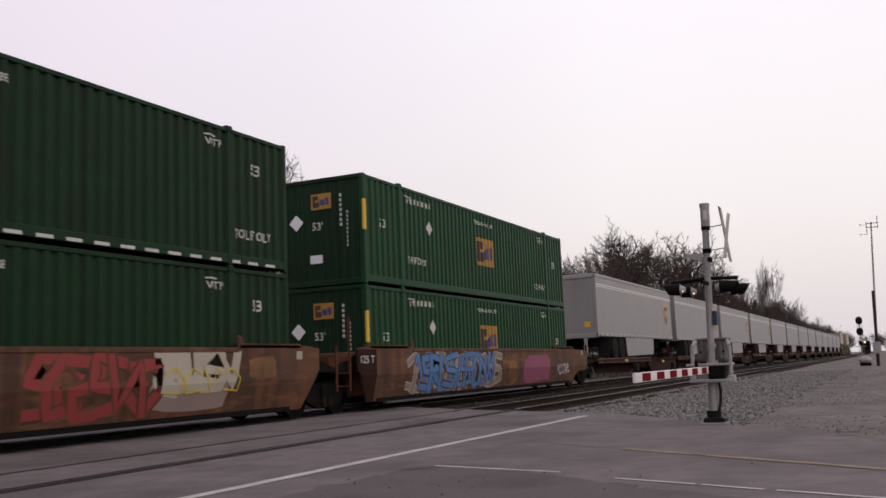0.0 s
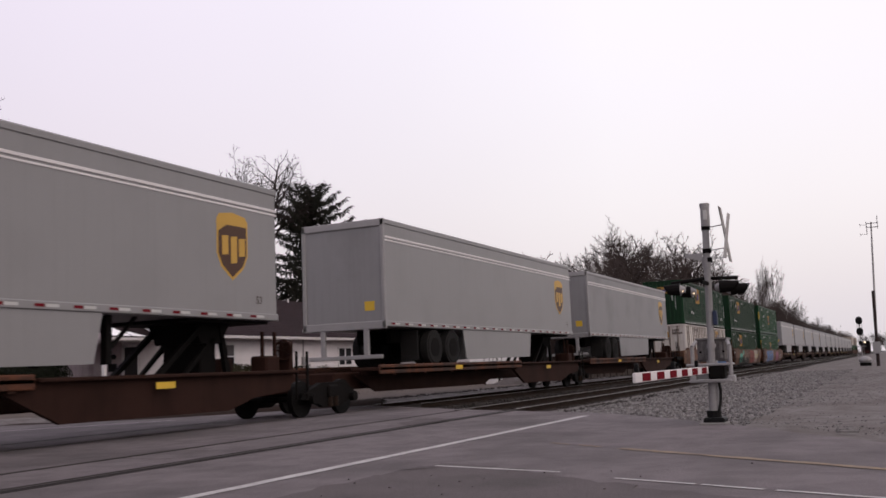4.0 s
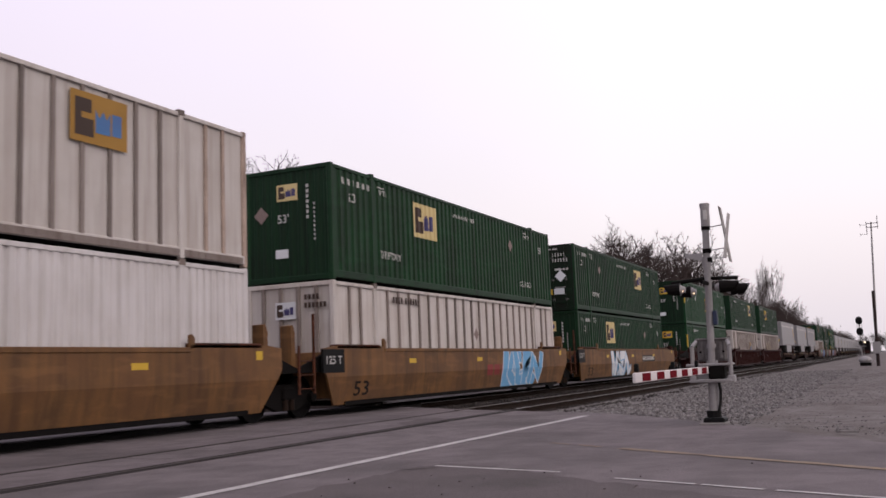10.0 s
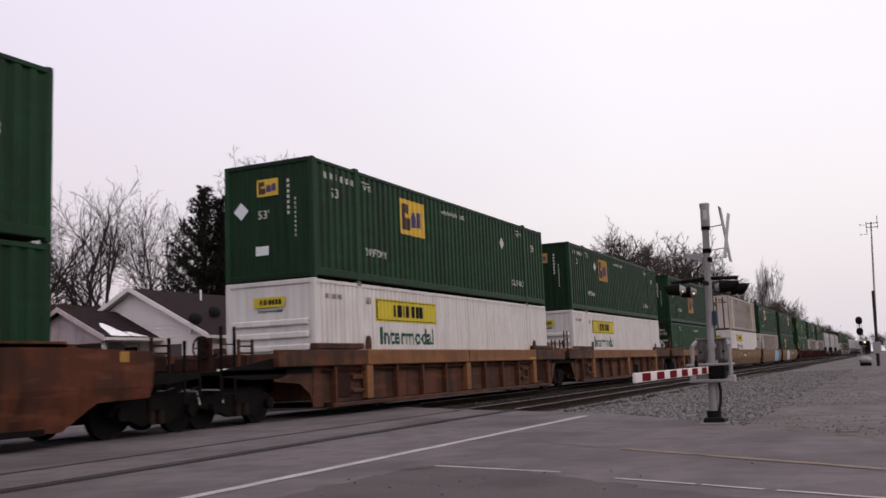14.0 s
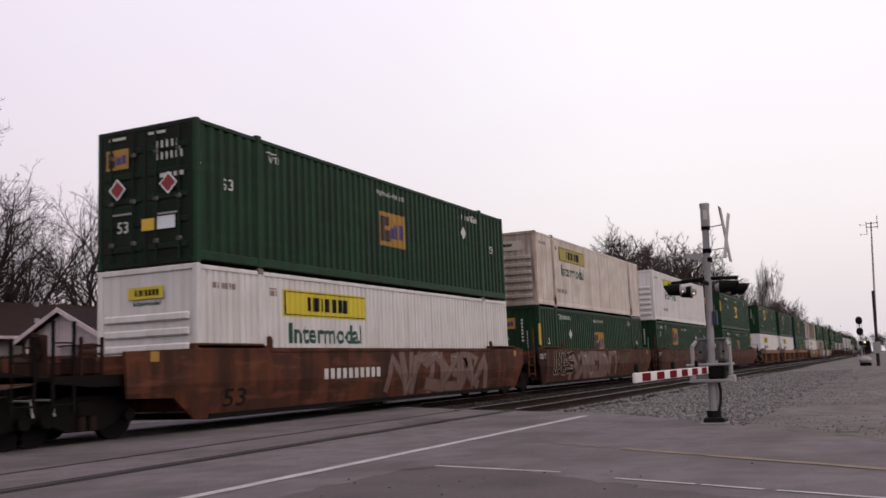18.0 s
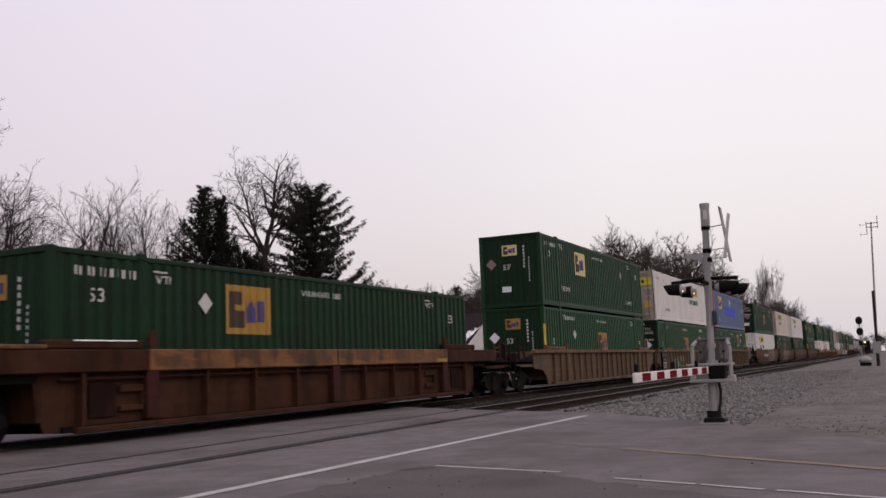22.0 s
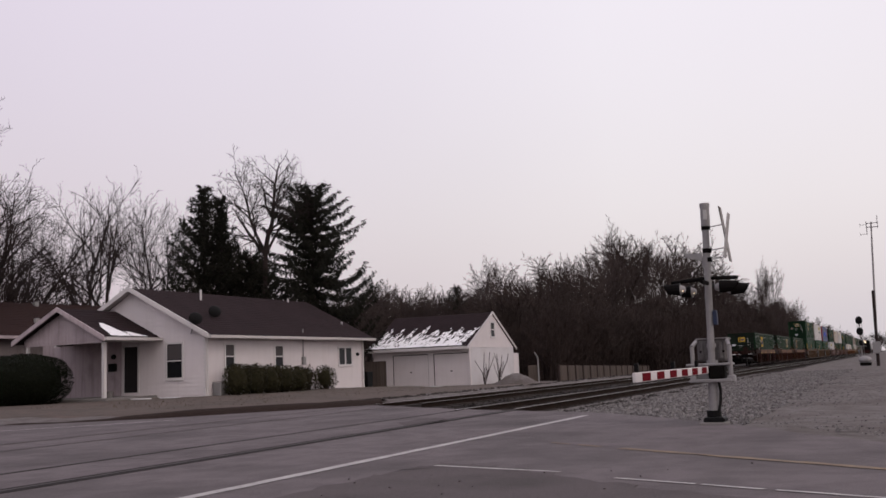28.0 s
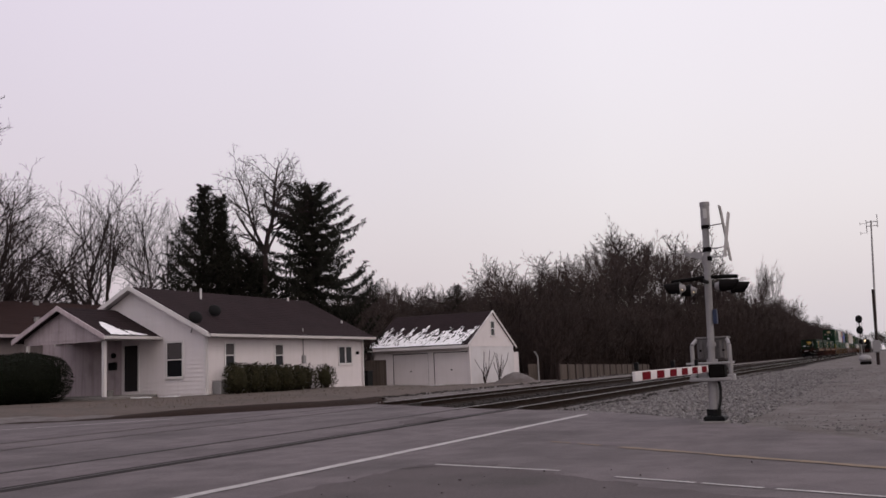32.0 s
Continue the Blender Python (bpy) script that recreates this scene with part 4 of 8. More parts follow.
part("flower_pot", Mesh().tube((PX + 0.6, 29.5, 0.34), (PX + 0.6, 29.5, 0.6), 0.12, 0.16, n=10), CONCRETE, porch, "grey flower pot")

hut = thing("neighbour_house", "low house with a reddish brown shingle roof and pale walls", "house", (30.0, 36.2, 0.25))
hut.rotation_euler = (0, 0, radians(-7))
part("wall", facing_y(lap_wall(-24.0, 12.0, 0.0, 3.0), 0.45), EAVEWALL, hut, "lap-sided wall with the shade of deep eaves in its grey colour")
part("wall", Mesh().prism([(0.5, 0.0), (12.7, 0.0), (12.7, 3.0), (6.6, 5.0), (0.5, 3.0)], "x", 11.9, 12.0), SIDING, hut, "pale gable wall")
part("wall", B(-24.0, 12.0, 12.6, 12.7, 0.0, 3.0), SIDING, hut, "pale rear wall")
roof_slope((-24.6, 0.0, 3.02), (12.5, 0.0, 3.02), (12.5, 6.6, 5.17), (-24.6, 6.6, 5.17), BROWNSHINGLE, hut, courses=20, label="reddish brown shingle slope")
roof_slope((12.5, 13.2, 3.02), (-24.6, 13.2, 3.02), (-24.6, 6.6, 5.17), (12.5, 6.6, 5.17), BROWNSHINGLE, hut, courses=10, label="reddish brown shingle slope")
part("gutter", Mesh().box(-24.6, 12.5, -0.12, 0.0, 2.88, 3.02), GREYSIDING, hut, "pale gutter")
for x, y in ((1.5, 5.8), (5.6, 6.0), (-1.0, 4.4), (3.2, 2.4)):
    part("roof_vent", Mesh().tube((x, y, 2.95 + y * 0.326), (x, y, 3.25 + y * 0.326), 0.14, n=8), GALV, hut, "small metal roof vent")

garage = thing("garage", "white two-door garage with snow on its dark roof", "garage")
GX0, GX1, GY0, GY1, GZ = 56.6, 64.6, 25.0, 32.3, 2.36
part("wall", Mesh().box(GX0, GX0 + 0.15, 30.75, GY1, -0.4, 1.98).box(GX0, GX0 + 0.15, 27.66, 28.04, -0.4, 1.98).box(GX0 - 0.004, GX0 + 0.15, GY0 + 0.12, GY1, 1.98, GZ), SIDING, garage, "white front wall round two doors")
part("wall", Mesh().box(GX0, GX1, GY0, GY0 + 0.12, -0.4, 2.3), material("grey_white_block", (0.57, 0.55, 0.58), 0.8, grain=0.2, grain_scale=10, stain=0.35, stain_scale=0.8, stain_color=(0.33, 0.29, 0.28), bump=0.2), garage, "dull white side wall")
part("gable", facing_y(lap_wall(GX0, GX1, 2.3, 2.32, (60.7, 4.62)), GY0), SIDING, garage, "white lap-sided gable")
part("wall", Mesh().prism([(GX0, -0.4), (GX1, -0.4), (GX1, GZ), (60.7, 4.6), (GX0, GZ)], "y", GY1 - 0.1, GY1), SIDING, garage, "white far gable wall")
part("inner_core", Mesh().prism([(GX0 + 0.2, -0.4), (GX1 - 0.1, -0.4), (GX1 - 0.1, GZ), (60.7, 4.5), (GX0 + 0.2, GZ)], "y", GY0 + 0.15, GY1 - 0.15), DARK, garage, "unlit inside of the garage")
for y0, y1 in ((28.04, 30.75), (25.08, 27.66)):
    gd = part("garage_door", B(GX0 + 0.1, GX0 + 0.15, y0, y1, -0.3, 1.98), SIDING, garage, "plain white garage door")
    for i in range(4):
        part("door_panel", B(GX0 + 0.075, GX0 + 0.1, y0 + 0.04, y1 - 0.04, -0.28 + i * 0.565, 0.275 + i * 0.565, c=0.004), SIDING, gd)
    # Strips round each door paint in the shade of its recess.
    for strip in (B(GX0 + 0.06, GX0 + 0.098, y0 + 0.002, y0 + 0.045, -0.3, 1.975), B(GX0 + 0.06, GX0 + 0.098, y1 - 0.045, y1 - 0.002, -0.3, 1.975), B(GX0 + 0.06, GX0 + 0.098, y0 + 0.05, y1 - 0.05, 1.93, 1.975)):
        part("door_seal", strip, DARK, gd, "dark strip for the shade of the door recess")
    part("door_handle", B(GX0 + 0.04, GX0 + 0.08, (y0 + y1) / 2 - 0.06, (y0 + y1) / 2 + 0.06, 0.75, 0.83), BLACK, gd, "dark door handle")
window(garage, "y", GY0, 60.35, 3.05, 0.65, 0.95, False)
roof_slope((GX0 - 0.4, GY1 + 0.3, GZ), (GX0 - 0.4, GY0 - 0.08, GZ), (60.7, GY0 - 0.08, 4.75), (60.7, GY1 + 0.3, 4.75), SHINGLE, garage, courses=16, label="dark shingle slope with melting snow")
roof_slope((GX1 + 0.4, GY0 - 0.08, GZ - 0.1), (GX1 + 0.4, GY1 + 0.3, GZ - 0.1), (60.7, GY1 + 0.3, 4.75), (60.7, GY0 - 0.08, 4.75), SHINGLE, garage, courses=12, label="dark shingle slope")
part("fascia", B(GX0 - 0.46, GX0 - 0.38, GY0 - 0.08, GY1 + 0.3, GZ - 0.16, GZ + 0.02), TRIM, garage, "white fascia board")
for xa, za, s in ((GX0 - 0.4, GZ, 1), (GX1 + 0.4, GZ - 0.1, -1)):
    part("rake_board", Mesh().prism([(xa, za - 0.12), (60.7, 4.63), (60.7, 4.8), (xa, za + 0.04)], "y", GY0 - 0.12, GY0 - 0.07), TRIM, garage, "white rake board")
q = random.Random(15)
snow = Mesh()
for j in range(86):
    y = GY0 + 0.5 + (GY1 - GY0 - 0.2) * j / 85
    reach = 0.40 + 0.14 * math.sin(j * 0.55) + q.uniform(-0.06, 0.10)
    t = 0.02
    while t < reach:
        ln = q.uniform(0.03, 0.075)
        if q.random() < 0.98 - t * 1.25:
            w = q.uniform(0.03, 0.075)
            sh = -t * 0.9
            pts = [(y - w + sh, t), (y + w + sh, t + 0.006), (y + w * 0.8 + sh - 0.05, t + ln), (y - w + sh - 0.05, t + ln)]
            snow.poly([(GX0 - 0.4 + 4.5 * b, a, GZ + 2.39 * b + 0.045 + q.uniform(0, 0.004)) for a, b in pts])
        t += ln * 0.9
snow.smooth = "raw"
part("snow", snow, SNOW, garage, "streaks of melting snow on the shingles")
part("corner_board", B(GX0 - 0.02, GX0 + 0.16, GY0 - 0.015, GY0 + 0.1, -0.4, GZ - 0.02), SIDING, garage, "white corner board")
part("lean_to", B(64.6, 66.4, 25.3, 28.5, -0.3, 1.9, c=0.03), SIDING, garage, "small pale lean-to")
shed = thing("fence_panel", "dark weathered board panel beside the garage", "fence", (66.5, 24.6, -0.3))
for i in range(9):
    part("board", lambda: B(0, 0.2, 0, 0.03, 0, 1.25, c=0.006), FENCE, shed, at=(i * 0.21, 0, 0), key="fpb")
gate = thing("board_fence", "dark weathered board fence between house and garage", "fence", (52.5, 29.0, -0.25))
for i in range(8):
    part("board", lambda: B(0, 0.03, 0, 0.2, 0, 1.85, c=0.006), FENCE, gate, at=(0, i * 0.21, 0), key="gpb")
bin_ = thing("rubbish_bin", "dark wheeled rubbish bin beside the house", "bin", (46.3, 26.9, -0.1))
part("body", Mesh().prism([(-0.25, 0), (0.25, 0), (0.3, 1.0), (-0.3, 1.0)], "y", -0.28, 0.28), BLACK, bin_)
part("lid", B(-0.32, 0.33, -0.31, 0.31, 1.0, 1.07, c=0.02), BLACK, bin_)
post = thing("marker_post", "thin pale bent marker pipe", "post", (57.5, 20.6, -0.25))
part("pipe", Mesh().tube((0, 0, 0), (0, 0, 1.65), 0.05, n=8).tube((0, 0, 1.65), (-0.3, 0.1, 2.0), 0.05, n=8), GALV, post)
pile = Mesh()
q = random.Random(6)
for i in range(13):
    for j in range(24):
        r = 2.0 * i / 12
        w = 2 * math.pi * j / 24
        pile.v.append((50.0 + r * math.cos(w) * 0.9, 19.3 + r * math.sin(w), -0.25 + 0.78 * (1 - ease(i / 12)) + q.uniform(-0.03, 0.03)))
pile.f = [(i * 24 + j, (i + 1) * 24 + j, (i + 1) * 24 + (j + 1) % 24, i * 24 + (j + 1) % 24) for i in range(12) for j in range(24)]
pile.smooth = True
solid("gravel_pile", pile, DIRT, "low grey heap of gravel beside the track", "gravel heap")

fence = thing("wooden_fence", "low weathered wooden board fence along the tracks", "fence", (65.6, 22.0, -0.42))
for i in range(15):
    part("post", lambda: B(-0.11, 0.11, -0.13, 0.02, 0, 1.36, c=0.01), BARK, fence, "dark fence post", at=(i * 1.95, 0, -0.030 * i), key="fpost")
for i in range(84):
    part("board", lambda: B(0, 0.32, -0.09, -0.06, 0.06, 1.27, c=0.006), FENCE, fence, at=(i * 0.335, 0, -0.0052 * i), key="fboard")

# ---------------------------------------------------------------- crossing signal, railway signal, masts
sig = thing("crossing_signal", "galvanised level crossing mast with gate, lights and crossbuck", "crossing signal", (14.7, 2.5, 0.0))
part("foundation", Mesh().box(-0.2, 0.2, -0.2, 0.2, -0.3, 0.03, c=0.02), CONCRETE, sig, "concrete footing")
part("base_casting", Mesh().box(-0.17, 0.17, -0.17, 0.14, 0.02, 0.10, c=0.02).tube((0, 0, 0.1), (0, 0, 0.2), 0.11, n=12), BLACK, sig, "black base casting")
part("mast", Mesh().tube((0, 0, 0.05), (0, -0.09, 3.35), 0.053, n=16), GALV, sig, "grey metal mast pole")
part("mast_sleeve", Mesh().tube((0, 0, 0.05), (0, -0.02, 0.85), 0.072, n=16), GALV, sig, "wider lower mast sleeve")
part("mast_head", Mesh().tube((0, -0.085, 3.0), (0, -0.09, 3.3), 0.07, n=16).tube((0, -0.09, 3.3), (0, -0.09, 3.36), 0.077, n=16), GALV, sig, "bell housing at the mast top")
part("bell_opening", Mesh().box(-0.075, -0.06, -0.125, -0.07, 3.1, 3.25, c=0.004), LETTER, sig, "pale opening of the bell housing")
WHITEWORN = material("weathered_white_board", (0.34, 0.325, 0.325), 0.7, grain=0.3, grain_scale=20, stain=0.6, stain_scale=3, stain_color=(0.16, 0.14, 0.135), bump=0.1)
buck = part("crossbuck", Mesh().prism([(-0.47, 2.46), (-0.25, 2.46), (0.47, 3.22), (0.25, 3.22)], "y", -0.395, -0.38), WHITEWORN, sig, "weathered crossbuck seen edge-on")
part("crossbuck_board", Mesh().prism([(0.25, 2.46), (0.47, 2.46), (-0.25, 3.225), (-0.47, 3.225)], "y", -0.375, -0.36), WHITEWORN, buck)
for z in (2.98, 2.62, 2.48):
    part("bracket", Mesh().tube((0, -0.09, z), (0, -0.365, z + 0.03), 0.010, n=6), GALV, sig, "thin bracket")
    part("clamp", Mesh().tube((0, -0.08, z - 0.035), (0, -0.08, z + 0.035), 0.066, n=14), DARK, sig, "mast clamp")
part("bracket_plate", Mesh().prism([(0.0, 2.47), (0.26, 2.55), (0.26, 2.60), (0.0, 2.59)], "x", -0.03, 0.03), GALV, sig, "tapered bracket plate")
part("clamp", Mesh().tube((0, -0.06, 2.38), (0, -0.06, 2.52), 0.07, n=14), GALV, sig, "mast clamp")
part("cross_arm", Mesh().tube((-0.55, -0.05, 2.12), (0.55, -0.05, 2.12), 0.035, n=8), DARK, sig, "light cross arm")
part("cross_arm", Mesh().tube((0, -0.05, 2.2), (0, 0.5, 2.16), 0.03, n=8).tube((0, -0.05, 2.2), (0, -0.5, 2.18), 0.03, n=8), DARK, sig, "light cross arm")
for x, s, y in ((-0.34, -1, -0.28), (0.34, -1, -0.34), (-0.34, 1, 0.30), (0.34, 1, 0.26)):
    li = part("flasher", Mesh().tube((x, y, 2.03), (x, y - s * 0.07, 2.03), 0.075, 0.04, n=16), GALV, sig, "flashing light unit, unlit")
    part("target_disc", Mesh().tube((x, y + s * 0.0, 2.03), (x, y + s * 0.015, 2.03), 0.10, n=24), BLACK, li, "round backing disc")
    hood = Mesh()
    for i in range(13):
        w = math.pi * (-0.35 + 1.7 * i / 12)
        for d, r in ((0.0, 0.098), (0.27 if s < 0 else 0.24, 0.08)):
            hood.v.append((x + r * math.cos(w), y + s * (0.015 + d * (0.82 + 0.18 * math.sin(w))), 2.03 + r * math.sin(w)))
    hood.f = [(2 * i, 2 * i + 2, 2 * i + 3, 2 * i + 1) for i in range(12)]
    part("hood", hood, DARK, li, "black hood")
    if s > 0:
        part("side_light", Mesh().blob((x - 0.085, y - 0.045, 2.0), 0.007, 8, 5), LAMP, li, "small lit side light")
    part("lens", Mesh().tube((x, y + s * 0.016, 2.03), (x, y + s * 0.03, 2.03), 0.085, n=16), MAROON, li, "dark red lens")
part("junction_box", B(-0.06, 0.06, -0.155, -0.095, 1.48, 1.70, c=0.01), SHADEGRIMBLUE, sig, "small blue placard box")
mech = part("gate_mechanism", B(0.07, 0.45, -0.24, 0.2, 0.93, 1.27, c=0.03), WORN, sig, "grey gate mechanism housing")
part("housing_rib", Mesh().tube((0.06, -0.15, 0.98), (0.06, -0.15, 1.22), 0.03, n=8).tube((0.06, 0.12, 0.98), (0.06, 0.12, 1.22), 0.025, n=8), WORN, mech)
part("housing_lid", B(0.05, 0.47, -0.26, 0.22, 1.25, 1.29, c=0.015), WORN, mech)
for y in (-0.2, 0.0, 0.14):
    part("bolt", Mesh().tube((0.03, y, 1.08), (0.07, y, 1.08), 0.018, n=6), DARK, mech, "dark bolt head")
part("mast_collar", Mesh().tube((0, -0.03, 0.9), (0, -0.03, 0.95), 0.085, n=14).tube((0, -0.035, 1.14), (0, -0.035, 1.2), 0.07, n=14), GALV, sig, "mast collar")
part("step_plate", B(-0.16, 0.4, -0.3, 0.34, 0.87, 0.905, c=0.008), GALV, sig, "pale step plate")
for y in (-0.31, 0.24):
    part("counterweight_arm", Mesh().tube((-0.1, y, 0.7), (-0.1, y, 1.16), 0.032, n=10).tube((-0.1, y, 1.16), (0.05, y * 0.85, 1.24), 0.03, n=10), GALV, sig, "pale counterweight arm")
    part("arm_foot", B(-0.16, 0.05, y - 0.05, y + 0.05, 0.62, 0.72, c=0.012), GALV, sig, "counterweight arm foot")
part("lower_frame", Mesh().box(-0.18, 0.2, -0.32, 0.3, 0.62, 0.67, c=0.01).box(-0.02, 0.03, -0.2, 0.2, 0.66, 0.88), GALV, sig, "lower frame of the gate drive")
part("gate_motor", B(-0.15, 0.15, -0.22, 0.02, 0.66, 0.88, c=0.03), DARK, sig, "dark drive unit")
cable = Mesh()
pts = [(-0.05, -0.11, 0.62), (-0.05, -0.13, 0.5), (-0.05, -0.12, 0.35), (-0.05, -0.09, 0.22), (-0.05, -0.08, 0.1)]
for a, b in zip(pts, pts[1:]):
    cable.tube(a, b, 0.022, n=8)
part("cable", cable, RUBBER, sig, "black cable conduit")
arm = part("gate_arm", B(-4.66, -0.2, 0.0, 0.035, 0.755, 0.862, c=0.006), TRIM, sig, "lowered white gate arm with red bands")
for i in range(6):
    x = -4.36 + i * 0.72
    part("red_band", Mesh().box(x, x + 0.39, -0.004, 0.039, 0.764, 0.853), REDSTRIPE, arm)
for x in (-4.5, -2.6, -1.0):
    part("gate_lamp", B(x - 0.03, x + 0.03, 0.0, 0.05, 0.87, 0.96, c=0.01), BLACK, arm, "small gate lamp, unlit")

rs = thing("railway_signal", "two-headed railway colour-light signal on a slim mast", "railway signal", (75.0, 1.95, -0.02))
part("mast", Mesh().tube((0, 0, 0), (0, 0, 3.5), 0.055, n=10), GALV, rs)
part("ladder", Mesh().box(0.2, 0.22, -0.17, -0.14, 0, 3.4).box(0.2, 0.22, 0.14, 0.17, 0, 3.4), GALV, rs, "thin ladder")
for z in (3.25, 2.45, 1.6):
    he = part("signal_head", Mesh().blob((-0.06, 0, z), 0.28, 16, 8, squash=(0.25, 0.85 if z > 2 else 0.5, 1.05 if z > 2 else 0.7)), BLACK, rs, "black oval signal head")
    part("hood", Mesh().tube((-0.12, 0, z), (-0.35, 0, z), 0.11, n=10), BLACK, he)
part("platform", B(-0.2, 0.4, -0.35, 0.35, 1.35, 1.39), GALV, rs, "small grating platform")
cs = thing("equipment_case", "toppled silver equipment canister on the dirt", "canister", (74.0, 1.75, 0.05))
part("body", Mesh().blob((0, 0, 0.3), 0.34, 14, 8, squash=(1.0, 1.35, 0.85)), GALV, cs)
part("bracket", Mesh().tube((0, -0.6, 0.15), (0.1, -0.85, 0.3), 0.05, n=6).tube((0, 0.35, 0.5), (0, 0.5, 0.75), 0.05, n=6), GALV, cs)
part("base", B(-0.3, 0.3, -0.4, 0.35, -0.1, 0.12, c=0.03), DARK, cs)
an = thing("antenna_mast", "tall slim radio mast with dipole aerials", "antenna mast", (72.0, 0.93, -0.1))
part("pole", Mesh().tube((0, 0, 0), (0, -0.45, 10.1), 0.085, 0.05, n=10), GALV, an)
part("crossbar", Mesh().tube((0, -0.13, 10.0), (0, -0.85, 10.0), 0.03, n=6).tube((0, -0.13, 9.72), (0, -0.85, 9.72), 0.03, n=6), GALV, an)
for y, z0, z1 in ((-0.13, 9.2, 10.15), (-0.85, 9.6, 10.5)):
    part("aerial", Mesh().tube((0, y, z0), (0, y, z1), 0.028, n=6), GALV, an)
for z in (9.92, 9.25):
    part("aerial", Mesh().tube((0, -0.13, z), (0, 0.28, z), 0.015, n=5).tube((0, 0.28, z - 0.12), (0, 0.28, z + 0.12), 0.015, n=5), GALV, an)
p2 = thing("utility_pole", "short dark wooden pole beside the radio mast", "pole", (71.0, 0.88, -0.1))
part("pole", Mesh().tube((0, 0, 0), (0, -0.1, 5.2), 0.11, 0.09, n=10), BARK, p2)
part("cabinet", B(-0.2, 0.2, -0.25, 0.25, 0.9, 1.7, c=0.03), GALV, p2, "grey cabinet")
loco = thing("locomotive", "distant dark locomotive with a lit headlight on the near track", "locomotive", (385, 8.59, 0))
part("hood", Mesh().box(0, 18, -1.5, 1.5, 1.2, 4.3, c=0.2).box(1.5, 4.5, -1.55, 1.55, 3.0, 4.8, c=0.2), DARK, loco)
part("frame", B(-0.8, 19, -1.5, 1.5, 0.6, 1.3, c=0.1), DARK, loco)
part("pilot", B(-0.9, -0.6, -1.4, 1.4, 0.2, 1.3, c=0.1), MAROON, loco)
part("headlight", Mesh().tube((-0.05, 0, 4.35), (-0.12, 0, 4.35), 0.3, n=12), LAMP, loco, "lit warm headlight")
for x in (1.5, 4.0, 14, 16.5):
    part("wheel", lambda: Mesh().tube((0, -0.8, 0.5), (0, 0.8, 0.5), 0.5, n=12), DARK, loco, at=(x, 0, 0), key="lw")

# ---------------------------------------------------------------- trees
def limb(m, p, d, ln, r, rnd, sides, bend=0.12, up=0.05, steps=4, end=0.55):
    """A bending tapered limb."""
    for i in range(steps):
        d = (d + Vector((rnd.gauss(0, bend), rnd.gauss(0, bend), rnd.gauss(0, bend) + up))).normalized()
        r0, r1 = r * (1 - (1 - end) * i / steps), r * (1 - (1 - end) * (i + 1) / steps)
        p1 = p + d * (ln / steps)
        m.tube(p, p1, r0, r1, sides, cap=False)
        p = p1
    return p, d


def bough(ms, p, d, ln, r, lev, rnd, form):
    """A branch that bends upwards and bears side branches, down to the twigs."""
    last, fan, up, full, bare, thin = form
    n = max(2, min(9, int(ln / 0.5))) if lev < last else 2
    pts, bend = [], (0.10, 0.13, 0.15, 0.16)[lev]
    for i in range(n):
        d = (d + Vector((rnd.gauss(0, bend), rnd.gauss(0, bend), rnd.gauss(0, bend * 0.8) + up * (0.45 if lev == 0 else 1.0)))).normalized()
        q = p + d * (ln / n)
        ra, rb = (max(thin, r * (1 - 0.78 * k / n)) for k in (i, i + 1))
        ms[0 if lev < 2 else 1].tube(p, q, ra, rb, (7, 5, 4, 3, 3)[lev], cap=False)
        pts.append((p, q, d, rb))
        p = q
    if lev >= last:
        return
    kids = max(2, round(ln * (1.6, 2.8, 5.0, 6.0)[lev] * full))
    spin = rnd.uniform(0, 6.28)
    low = bare if lev == 0 else 0.14
    for k in range(kids):
        t = low + (1 - low) * (k + rnd.random()) / kids
        a, b, dd, rr = pts[min(n - 1, int(t * n))]
        spin += 2.4 + rnd.uniform(-0.5, 0.5)
        e = dd.cross(Vector((0.3, 0.2, 1)) if abs(dd.z) < 0.95 else Vector((1, 0, 0))).normalized()
        f = dd.cross(e)
        ang = rnd.uniform(0.5, 0.95) * fan
        side = dd * math.cos(ang) + (e * math.cos(spin) + f * math.sin(spin)) * math.sin(ang)
        rel = (t - low) / (1 - low)
        bough(ms, a.lerp(b, (t * n) % 1.0), side.normalized(), ln * ((0.24 + 0.34 * (1 - rel)) if lev == 0 else (0.22 + 0.28 * (1 - rel))) * rnd.uniform(0.7, 1.25), max(thin, rr * 0.7), lev + 1, rnd, form)


